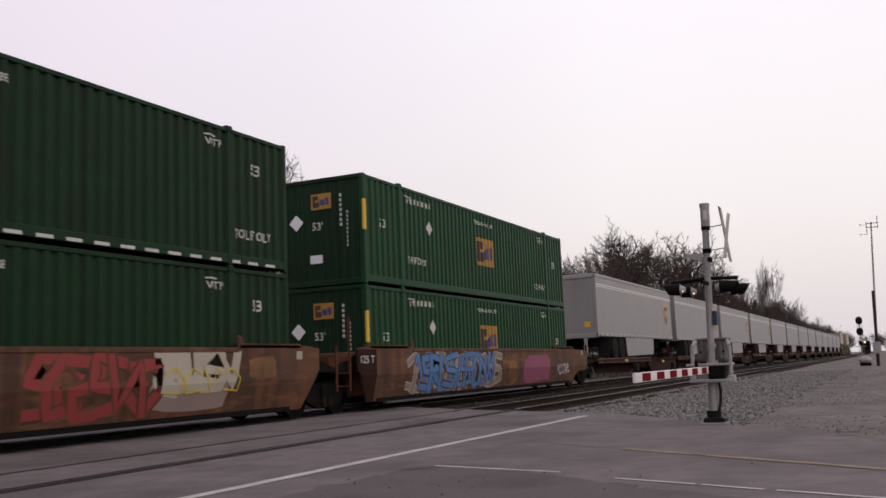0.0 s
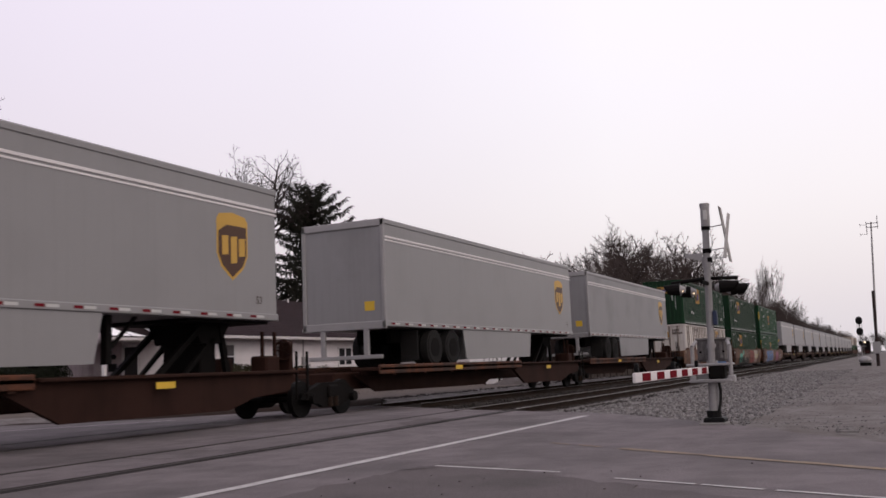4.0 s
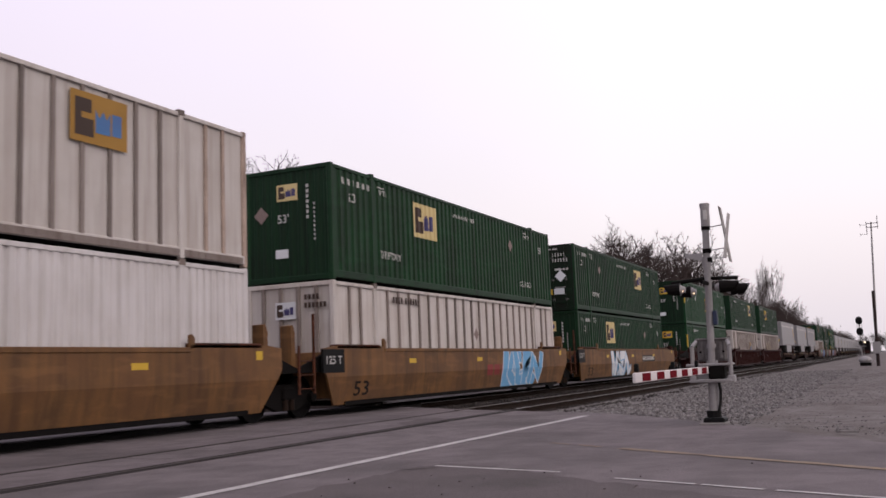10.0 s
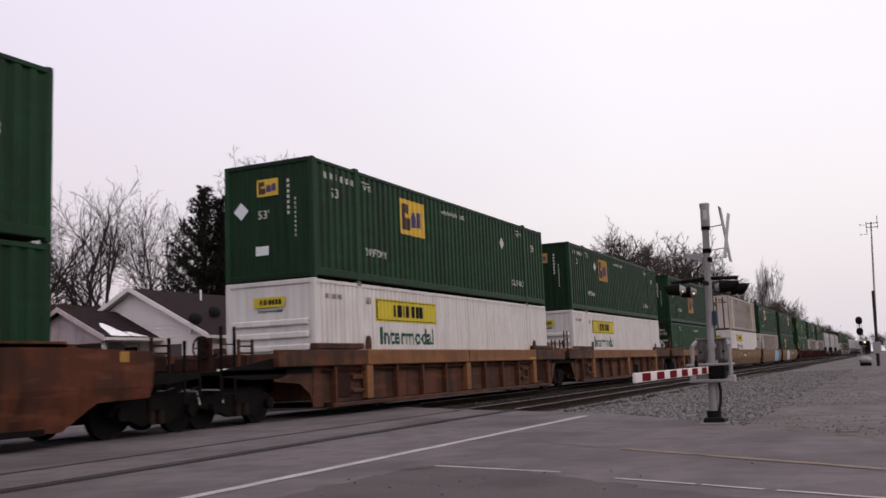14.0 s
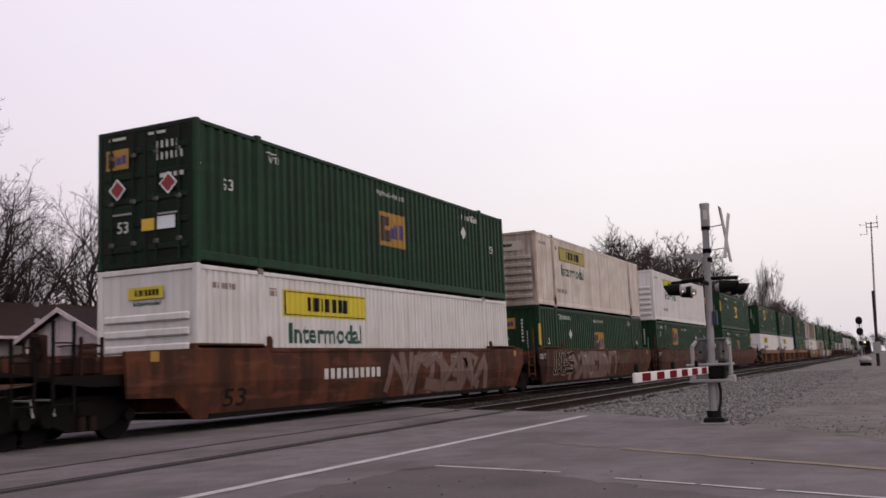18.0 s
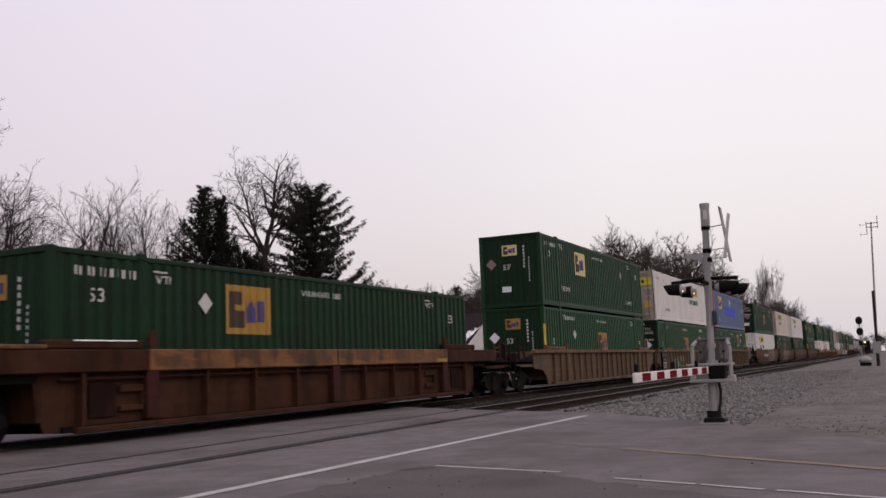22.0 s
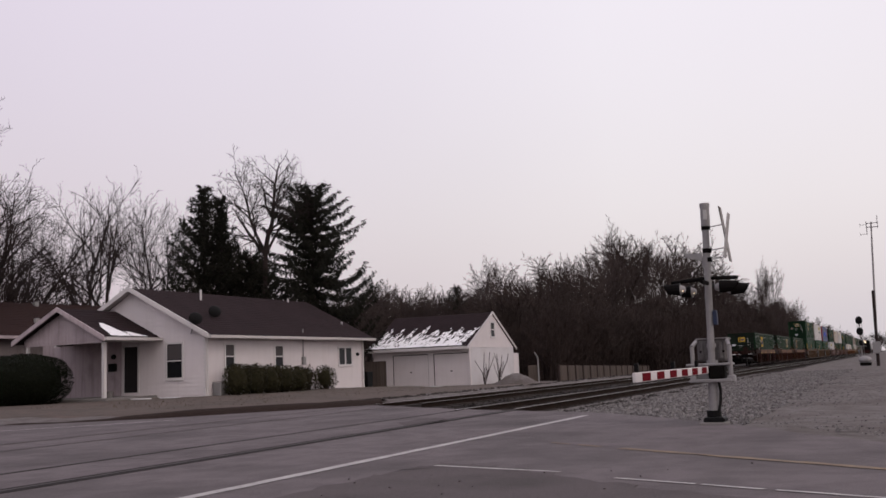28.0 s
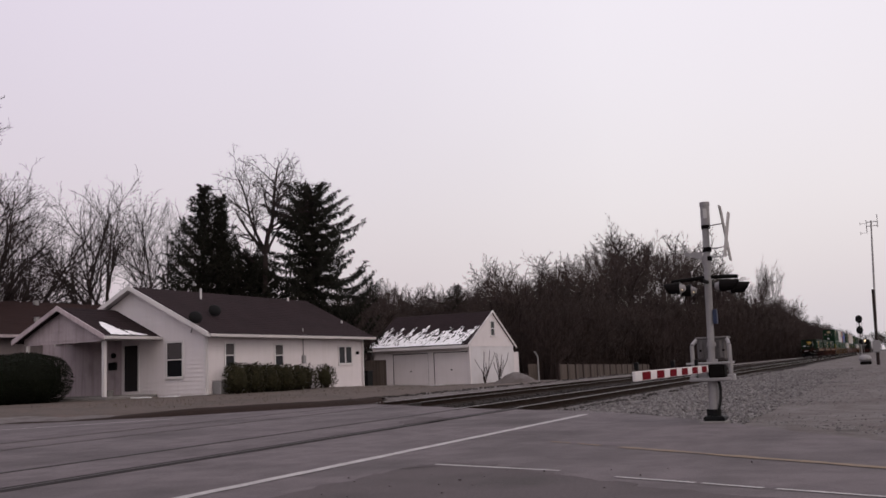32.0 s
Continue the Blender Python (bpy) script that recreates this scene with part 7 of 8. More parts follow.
def hand_wheel(th, x, y, z):
    """A brake wheel: rim and spokes."""
    def wheel():
        m = Mesh()
        for i in range(16):
            w0, w1 = 2 * math.pi * i / 16, 2 * math.pi * (i + 1) / 16
            m.tube((0, 0.22 * math.cos(w0), 0.22 * math.sin(w0)), (0, 0.22 * math.cos(w1), 0.22 * math.sin(w1)), 0.022, n=6)
        for i in range(5):
            w0 = 2 * math.pi * i / 5
            m.tube((0.03, 0, 0), (0, 0.22 * math.cos(w0), 0.22 * math.sin(w0)), 0.014, n=5)
        return m
    part("brake_wheel", wheel, SPINE, th, "rusty brake wheel", at=(x, y, z), key="hwheel")
    part("brake_stand", lambda: B(0.03, 0.18, -0.16, 0.16, -0.55, 0.2, c=0.03), SPINE, th, at=(x, y, z), key="hwst")


def hoop(th, x, y, z0, z1, wide, mat):
    """An upright hand hold of flat bar with a tie across its top."""
    part("hand_rail", lambda: Mesh().box(0, 0.05, -0.03, 0.03, z0, z1, c=0.008).box(wide, wide + 0.05, -0.03, 0.03, z0, z1, c=0.008).box(0, wide, -0.012, 0.012, z1 - 0.16, z1 - 0.12).box(0, wide, -0.012, 0.012, z0 + 0.35, z0 + 0.39), mat, th, "rusty hand rail", at=(x, y, 0), key=f"hoop{z0}{z1}{wide}")


def well_car(u, mat, style, first=False, last=False, chord=None):
    """One well of an articulated car. first, last: it has the coupler and a truck of its own at the front, at the rear."""
    label = {"smooth": "brown steel well car with smooth sides", "ribs": "steel well car with thin upright side ribs", "chord": "rusty steel well car with a deep orange top chord"}[style]
    if mat is MAROON:
        label = "dark maroon steel well car with upright side ribs"
    if mat in (SOOT, DULLRUST):
        label = "sooty brown steel well car with an orange top rail"
    if mat is TAN:
        label = "tan steel well car with smooth sides"
    th = thing("well_car", label, "rail car", (0, 0, 0), "intermodal train cars")
    chord = chord or mat
    fit = BROWN if mat is TAN else SPINE
    x0, x1 = -0.35, 16.5
    for y, s in ((-1.5, 1), (1.5, -1)):
        if style == "smooth":
            def side():
                m = Mesh()
                ra = [(-2.05, FOLD), (-2.1, 1.5), (-0.3, 1.56), (-0.3, 1.62)] if last else [(-0.7, FOLD), (-0.86, 1.1), (-0.86, 1.56), (-0.3, 1.62)]
                rb = [(18.2, FOLD), (18.25, 1.5), (16.45, 1.56), (16.45, 1.62)] if first else [(16.85, FOLD), (17.0, 1.1), (17.0, 1.56), (16.45, 1.62)]
                m.prism(ra + [(2.0, 1.62), (2.05, 1.56), (14.1, 1.56), (14.15, 1.62)] + rb[::-1], "y", 0, s * 0.06)
                low = ([(-2.05, FOLD), (-2.0, 0.7), (-0.85, 0.66), (-0.2, 0.24)] if last else [(-0.7, FOLD), (-0.5, 0.6), (-0.25, 0.24)])
                low += ([(16.3, 0.24), (16.95, 0.66), (18.15, 0.7), (18.2, FOLD)] if first else [(16.4, 0.24), (16.65, 0.6), (16.85, FOLD)])
                for d in (0.0, s * 0.06):
                    m.poly([(x, s * TUCK * (FOLD - z) + d, z) for x, z in low])
                for (xa, za), (xb, zb) in zip(low, low[1:]):
                    m.poly([(xa, s * TUCK * (FOLD - za), za), (xb, s * TUCK * (FOLD - zb), zb), (xb, s * TUCK * (FOLD - zb) + s * 0.06, zb), (xa, s * TUCK * (FOLD - za) + s * 0.06, za)])
                return m
            part("side_sill", side, mat, th, at=(0, y, 0), key=f"sm{s}{first}{last}")
            part("top_chord", lambda: B(2.05, 14.1, -0.02, 0.08, 1.48, 1.575, c=0.01), mat, th, at=(0, y if s > 0 else y - 0.06, 0), key="smtop")
        else:
            zc = 1.16 if style == "chord" else 1.4
            arch = mat in (RUST, SAND)
            trussed = style == "chord" or arch
            def web():
                m = Mesh()
                if not arch:
                    ends = [[(-0.12, 0.24), (-0.27, 0.6), (-0.35, 1.1), (-0.35, zc)]] * 2
                else:
                    ends = [[(-0.2, 0.24), (-0.35, 0.55), (-0.75, 0.79), (-1.7, 0.86), (-1.75, zc)] if free else [(-0.25, 0.24), (-0.4, 0.55), (-0.7, 0.76), (-1.22, 0.8), (-1.24, zc)] if mat is SAND
                            else [(-0.15, 0.24), (-0.45, 0.6), (-0.68, 0.95), (-0.95, 1.08), (-1.33, 1.1), (-1.35, zc)] for free in (last, first)]
                m.prism(ends[0] + [(16.15 - x, z) for x, z in ends[1][::-1]], "y", 0, s * 0.04)
                return m
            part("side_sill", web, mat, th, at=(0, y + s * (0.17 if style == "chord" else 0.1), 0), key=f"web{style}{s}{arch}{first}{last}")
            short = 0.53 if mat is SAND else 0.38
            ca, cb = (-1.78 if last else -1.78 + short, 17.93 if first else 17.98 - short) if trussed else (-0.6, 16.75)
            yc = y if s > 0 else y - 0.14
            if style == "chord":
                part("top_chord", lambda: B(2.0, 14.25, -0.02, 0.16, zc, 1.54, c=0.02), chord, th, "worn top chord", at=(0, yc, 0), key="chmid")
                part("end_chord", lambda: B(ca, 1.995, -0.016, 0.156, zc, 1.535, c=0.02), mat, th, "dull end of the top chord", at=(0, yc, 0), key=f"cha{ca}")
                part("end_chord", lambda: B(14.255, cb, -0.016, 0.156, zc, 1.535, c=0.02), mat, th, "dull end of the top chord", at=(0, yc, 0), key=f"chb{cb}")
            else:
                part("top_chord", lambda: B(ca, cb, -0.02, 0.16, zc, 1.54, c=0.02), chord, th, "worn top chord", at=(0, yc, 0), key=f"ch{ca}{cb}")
            if style == "chord" and s > 0:
                for xa, xb, free in ((-1.16, -0.25, last), (16.85, 17.75, first)):
                    if not free:
                        part("step_plate", lambda: B(xa, xb, -0.03, 0.2, 1.54, 1.61, c=0.012), chord, th, "worn yellowish step plate", at=(0, y, 0), key=f"stp{xa}")
            part("bottom_chord", lambda: B(x0 + 0.75, x1 - 0.75, 0, 0.14, 0.2, 0.3, c=0.015), mat, th, at=(0, y if s > 0 else y - 0.14, 0), key="bch")
            wide = (2.1, 8.16, 14.1) if style == "chord" else (2.1, 14.1) if arch else ()
            if style == "chord":
                ribs = (0.55, 2.1, 3.6, 5.1, 6.6, 8.16, 9.55, 11.04, 12.5, 14.1, 15.6)
            else:
                ribs = [0.5 + i * 15.15 / 18 for i in range(19)]
            for x in ribs if s > 0 else ():
                big = any(abs(x - w) < 0.3 for w in wide)
                part("side_rib", (lambda: B(-0.15, 0.15, 0, 0.18, 0.34 if style == "chord" else 0.28, zc + 0.01, c=0.015)) if big else (lambda: B(-0.04, 0.04, 0.02, 0.18, 0.28, zc + 0.01, c=0.01)), chord if big and mat is RUST else MAROON if big and mat in (SOOT, DULLRUST) else mat, th, at=(x, y, 0), key=f"rib{style}{big}")
            if style == "chord" and s > 0:
                for xx in (2.0, 5.5, 10.07, 13.5) if mat is SOOT else (13.5,):
                    part("jacking_mark", lambda: flat([rect(0, 0.66, 1.19, 1.28)], -1.52), YELLOW if mat is SOOT else OCHRE, th, "worn yellow paint mark", at=(xx, 0, 0), key="cym")
                # Dark plates stand in for the shade of recesses in the web.
                for xa, xb, za, zb in ((0.75, 1.35, 0.42, 0.98), (14.75, 15.35, 0.42, 0.98)):
                    part("web_panel", lambda: B(xa, xb, 0.13, 0.17, za, zb, c=0.012), SPINE if mat is RUST else SOOT, th, "dark plate for a shaded recess in the web", at=(0, y, 0), key=f"wpn{xa}")
                for xa in (1.4, 13.0):
                    part("web_bracket", lambda: Mesh().box(xa, xa + 0.6, 0.08, 0.17, 0.82, 0.94, c=0.01).box(xa, xa + 0.55, 0.08, 0.17, 0.5, 0.6, c=0.01).box(xa + 0.5, xa + 0.6, 0.08, 0.17, 0.6, 0.82, c=0.01), mat, th, at=(0, y, 0), key=f"wbk{xa}")
                # Dark tube added to draw the shadow gap below the chord.
                part("brake_pipe", lambda: Mesh().tube((0.1, 0.1, 1.06), (16.0, 0.1, 1.06), 0.03, n=6), SPINE, th, "dark tube added as the shade line under the top chord", at=(0, y, 0), key="cshade")
                part("chord_joint", lambda: B(-0.02, 0.02, -0.025, 0.0, 1.18, 1.52), DARK, th, "dark joint in the top chord", at=(8.18, y, 0), key="cjoint")
        for xe in (-0.25, 14.2):
            part("end_guide", lambda: B(0, 2.1, 0, 0.22, 1.545, 1.69 if style == "chord" else 1.66, c=0.02), mat if style == "chord" else chord if style != "smooth" else BROWN, th, "raised end sill", at=(xe, y if s > 0 else y - 0.22, 0), key=f"egd{style}")
        for xe in (2.0, 14.1):
            part("guide_lug", lambda: Mesh().prism([(0, 1.545), (0.2, 1.545), (0.2, 1.78), (0.14, 1.88), (0.07, 1.88), (0, 1.74)] if style == "chord" else [(0, 1.56), (0.14, 1.56), (0.14, 1.74), (0.06, 1.82), (0, 1.8)], "y", 0, 0.06), mat if style == "chord" else chord, th, at=(xe, y if s > 0 else y - 0.06, 0), key=f"lug{style}")
    part("well_floor", lambda: B(0.2, 15.95, -1.4, 1.4, 0.22, 0.32), DARK, th, key="wfl")
    for k, (xa, xb, end) in enumerate(((-1.7, -0.3, last), (16.45, 17.85, first))):
        far = -3.5 if k == 0 else 19.65
        a, b = (far, xb) if (end and k == 0) else ((xa, far) if end else (xa + 0.05, xb) if k == 0 else (xa, xb - 0.05))
        part("end_platform", lambda: B(a, b, -1.3, 1.3, 1.02, 1.12, c=0.02), DARK if end or mat in (MAROON, TAN) else mat, th, "grimy end platform", key=f"pl{k}{end}")
        part("end_bulkhead", lambda: B(-0.06, 0.06, -1.35, 1.35, 0.4, 1.5, c=0.02), mat, th, at=(-0.22 if k == 0 else 16.37, 0, 0), key="bulk")
        part("draft_sill", lambda: B(a, b, -0.3, 0.3, 0.62, 1.03, c=0.03), DARK, th, key=f"dr{k}{end}")
        for y in (() if style == "smooth" and end else (-1.36, 1.3)):
            part("end_bracket", lambda: Mesh().prism([(a, 1.12), (b, 1.56), (b, 1.02), (a, 1.02)] if k == 0 else [(a, 1.56), (b, 1.12), (b, 1.02), (a, 1.02)], "y", 0, 0.06), DARK, th, at=(0, y, 0), key=f"br{k}{end}")
        if end:
            truck(th, -2.55 if k == 0 else 18.7, r=0.42)
            part("coupler", lambda: B(-0.35, 0.45, -0.12, 0.12, 0.72, 0.98, c=0.04), DARK, th, at=(far, 0, 0), key="coup")
            ladder(th, far + (0.02 if k == 0 else -0.45), -1.34, 0.55, 2.0 if k == 0 else 1.7, BROWN if mat is TAN else DARK)
            if k == 0:
                hand_wheel(th, far + 0.15, -0.75, 1.6)
            hoop(th, far + (0.6 if k == 0 else -1.3), -1.3, 1.1, 1.75, 0.45, RUST if style == "chord" else fit)
            part("side_frame_plate", lambda: Mesh().prism([(far, 1.0), (far + 0.9, 0.92), (far + 1.9, 0.92), (-1.3, 0.98), (-1.3, 1.12), (far, 1.12)] if k == 0 else [(far, 1.0), (far - 0.9, 0.92), (far - 1.9, 0.92), (17.4, 0.98), (17.4, 1.12), (far, 1.12)], "y", -1.36, -1.3), DARK if style == "smooth" or mat is RUST else mat, th, "rusty end side plate", key=f"sfp{k}")
            for xx, yy in ((0.9, -0.95), (1.5, -0.3), (1.3, 0.6)):
                part("brake_box", lambda: B(-0.25, 0.25, -0.18, 0.18, 1.12, 1.45, c=0.04), fit, th, at=(far + xx if k == 0 else far - xx, yy, 0), key="bbx")
            part("air_hose", lambda: Mesh().tube((0, 0, 0.8), (0.15, 0, 0.5), 0.03, n=6).tube((0.15, 0, 0.5), (0.45, 0, 0.48), 0.03, n=6).tube((0.45, 0, 0.48), (0.6, 0, 0.78), 0.03, n=6), RUBBER, th, at=(far - 0.3, -0.35, 0), key="hose2")
            part("uncoupling_lever", lambda: Mesh().tube((0, -1.3, 0.75), (0, -0.3, 0.78), 0.018, n=5).tube((0, -1.3, 0.75), (0.0, -1.36, 0.5), 0.018, n=5), GALV, th, at=(far + (0.05 if k == 0 else -0.05), 0, 0), key="ulev")
        elif k == 0:
            truck(th, -1.7, r=0.48)
            ladder(th, -1.72, -1.42, *((1.5, 2.3) if style == "chord" else (0.55, 1.62)), BROWN if style == "smooth" else mat, wide=0.6 if style == "smooth" else 0.42)
            if style == "smooth":
                part("grab_post", lambda: Mesh().box(0, 0.05, -0.03, 0.03, 0.6, 2.35, c=0.01), BROWN, th, "tall brown grab post", at=(-1.15, -1.42, 0), key="grabp")
            if style == "chord":
                for xx in (-2.5, -1.5):
                    hoop(th, xx, -1.15, 1.05, 1.95, 0.4, RUST)
                hand_wheel(th, -1.9, -0.6, 1.7)
            for xx in (-2.6, -1.55) if mat is TAN or style == "ribs" else ():
                part("guide_post", lambda: Mesh().prism([(0, 1.1), (0.16, 1.1), (0.16, 1.95), (0.08, 2.12), (0, 2.1)], "y", 0, 0.3), chord if mat in (TAN, SAND) else SPINE, th, at=(xx + 0.3, -0.9, 0), key="gpost")
        for yy in (-0.4, 0.5):
            part("brake_box", lambda: B(0, 0.5, -0.2, 0.2, 1.12, 1.42, c=0.04), BROWN, th, at=((a + b) / 2 - 0.25, yy, 0), key="bbox")
    y = -1.5
    if style == "smooth":
        part("lettering", lambda: painted(lettering("53", 0.55, 0.42, 0.36, 0.72), y), INK if mat is ORANGE else BLACK, th, key="w53")
        for xx in (3.4, 8.0, 12.6) if mat is TAN else ():
            part("jacking_mark", lambda: painted([rect(0, 0.4, 1.18, 1.3)], y), YELLOW, th, "yellow paint mark", at=(xx, 0, 0), key="ymk")
        for xx in (-1.5 if last else -0.3, 17.4 if first else 16.1):
            part("reflective_strip", lambda: painted([rect(0, 0.22, 1.32, 1.5)], y), YELLOW if mat is TAN else PALESPRAY if mat is ORANGE else OCHRE, th, "small painted mark", at=(xx, 0, 0), key="ymk2")
    if style == "smooth" and not last and mat is not TAN:
        def dirty_end():
            m = Mesh()
            m.poly([(x, -1.508 + TUCK * (FOLD - z), z) for x, z in ((-0.7, FOLD), (0.06, FOLD), (0.02, 0.24), (-0.25, 0.24), (-0.5, 0.6))])
            m.poly([(-0.7, -1.508, FOLD), (0.06, -1.508, FOLD), (0.06, -1.508, 1.0), (-0.78, -1.508, 1.0)])
            return m
        part("end_panel", dirty_end, SPINE, th, "dark sooty end of the side sheet", key="dend")
    if style == "smooth" and not last:
        part("load_panel", lambda: Mesh().box(-0.87, 0.06, -1.512, -1.44, 1.0, 1.545, c=0.006), BLACK if mat is TAN else SPINE, th, "dark panel with a white load rating", key="lpan")
        part("lettering", lambda: painted(lettering("125 T", -0.74, 1.2, 0.19, 0.68), -1.512), LETTER, th, key="125")
    if style == "ribs" and mat is SAND and not last:
        part("load_panel", lambda: B(-0.28, 1.02, -1.512, -1.40, 0.26, 1.4, c=0.01), BLACK, th, "black panel with a white load rating", key="lpan2")
        part("load_panel", lambda: B(-0.28, 1.18, -1.524, -1.40, 1.402, 1.665, c=0.01), BLACK, th, "black paint over the top chord", key="lpan3")
        part("jacking_mark", lambda: flat([rect(0.28, 0.72, 1.43, 1.52)], -1.524), OCHRE, th, "worn yellow paint mark", key="lpym")
        part("reflective_strip", lambda: flat([rect(0.07, 0.12, 1.42, 1.54), rect(0.82, 0.87, 1.42, 1.54)], -1.524), LETTER, th, "white paint mark", key="lptk")
        part("lettering", lambda: painted(lettering("125T", -0.1, 0.48, 0.36, 0.84) + bars(-0.12, 1.16, 0.12, [0.07], 0.1) + bars(0.52, 1.16, 0.12, [0.06, 0.06], 0.04) + bars(0.1, 0.97, 0.03, [0.34, 0.12], 0.05), -1.512), LETTER, th, key="125b")
    if style == "ribs" and mat is MAROON:
        part("lettering", lambda: painted(lettering("53", 14.95, 0.8, 0.37), y + 0.098), OCHRE, th, key="m53")
        for xx in (9.02, 9.86, 10.7, 11.54):
            part("company_mark", lambda: flat([[(0, 0.72), (0.62, 0.72), (0.68, 0.8), (0.06, 0.8)]], y + 0.098), SAND, th, "faded company mark of plain bars", at=(xx, 0, 0), key="mco")
            part("company_mark", lambda: flat([rect(0.1, 0.55, 0.92, 1.06)], y + 0.098), SAND, th, "faded company mark of plain bars", at=(xx, 0, 0), key="mco2")
        for xx in (2.4, 14.0):
            part("reflective_strip", lambda: painted([rect(0, 0.16, 1.08, 1.2), rect(0, 0.16, 0.9, 1.02)], y), LETTER, th, "white paint mark", at=(xx, 0, 0), key="wmk")
    return rolls(th, u)


def hook(rnd):
    """A random angular stroke in a unit square, turned and mirrored at random."""
    pts = rnd.choice((((0.05, 0.0), (0.35, 1.0), (0.7, 0.05), (0.95, 0.3)), ((0.0, 1.0), (0.12, 0.05), (0.8, 0.0), (0.75, 0.95)), ((0.85, 0.95), (0.1, 0.85), (0.2, 0.5), (0.85, 0.45), (0.7, 0.02), (0.0, 0.1)),
                      ((0.0, 0.0), (0.15, 0.95), (0.75, 0.1), (0.9, 1.0)), ((0.9, 0.75), (0.45, 1.0), (0.05, 0.6), (0.2, 0.05), (0.9, 0.15)), ((0.1, 0.0), (0.15, 0.95), (0.85, 0.8), (0.25, 0.5), (0.95, 0.0))))
    fx, fz = rnd.random() < 0.5, rnd.random() < 0.35
    pts = [((1 - a if fx else a) + rnd.uniform(-0.06, 0.06), (1 - b if fz else b) + rnd.uniform(-0.05, 0.05)) for a, b in pts]
    return [(a[0] + (b[0] - a[0]) * k / 3, a[1] + (b[1] - a[1]) * k / 3) for a, b in zip(pts, pts[1:]) for k in range(3)] + [pts[-1]]


def ribbon(pts, w):
    """The outline of a thick painted stroke along pts."""
    left, right = [], []
    n = len(pts)
    for i, (x, z) in enumerate(pts):
        xa, za = pts[max(0, i - 1)]
        xb, zb = pts[min(n - 1, i + 1)]
        dx, dz = xb - xa, zb - za
        d = math.hypot(dx, dz) or 1.0
        ex = w * 0.5 * (1 if i == n - 1 else -1 if i == 0 else 0)
        left.append((x - dz / d * w + ex * dx / d, z + dx / d * w + ex * dz / d))
        right.append((x + dz / d * w + ex * dx / d, z - dx / d * w + ex * dz / d))
    return [(x, min(1.53, max(0.27, z))) for x, z in left + right[::-1]]


def spray(th, seed, x0, x1, fill, edge, base=0.32, top=1.5, y=-1.5, glint=None, pitch=0.85, up=0.0, fat=1.0, thin=0.05):
    """Sprayed shapes on a car's side: thick outlined strokes that overlap, tangled past reading."""
    rnd = random.Random(seed)
    n = max(2, round((x1 - x0) / pitch * 1.7))
    w = (x1 - x0) / n
    for i in range(n):
        cx, cz, h = x0 + (i - 0.35) * w, base + 0.1 + rnd.uniform(-0.05, 0.05), (top - base) - 0.2
        lean, thick = rnd.uniform(-0.12, 0.22), rnd.uniform(0.07, 0.11) * fat
        line = [(cx + (px * 2.0 + lean * pz) * w, cz + pz * h) for px, pz in hook(rnd)]
        lift = up + 0.0012 * (i % 5)
        part("graffiti", painted([ribbon(line, thick + thin)], y, 0.007 + lift), edge, th, "sprayed graffiti outline shape")
        part("graffiti", painted([ribbon(line, thick)], y, 0.0076 + lift), fill, th, "sprayed graffiti stroke")
        if glint and i % 2:
            part("graffiti", painted([ribbon([(px - 0.02, pz + 0.04) for px, pz in line[2:5]], 0.022)], y, 0.021 + up), glint, th, "pale sprayed highlight")


def scrawl(th, seed, x0, x1, z0, z1, mat, y=-1.5, w=0.02, pitch=0.3):
    """Thin sprayed strokes."""
    rnd = random.Random(seed)
    n = max(2, round((x1 - x0) / pitch))
    for i in range(n):
        line = [(x0 + (i + px * 1.1) * pitch, z0 + pz * (z1 - z0)) for px, pz in hook(rnd)]
        part("graffiti", painted([ribbon(line, w)], y, 0.024 + 0.001 * (i % 2)), mat, th, "thin sprayed stroke")


def spray_patch(th, seed, x0, x1, z0, z1, mat, y=-1.5, lift=0.004):
    rnd = random.Random(seed)
    pts = []
    for i in range(16):
        q = 2 * math.pi * i / 16
        k = 1 + rnd.uniform(-0.15, 0.08)
        pts.append(((x0 + x1) / 2 + (x1 - x0) / 2 * k * math.copysign(abs(math.cos(q)) ** 0.45, math.cos(q)), (z0 + z1) / 2 + (z1 - z0) / 2 * k * math.copysign(abs(math.sin(q)) ** 0.45, math.sin(q))))
    part("graffiti", painted([pts], y, lift), mat, th, "sprayed patch of paint")


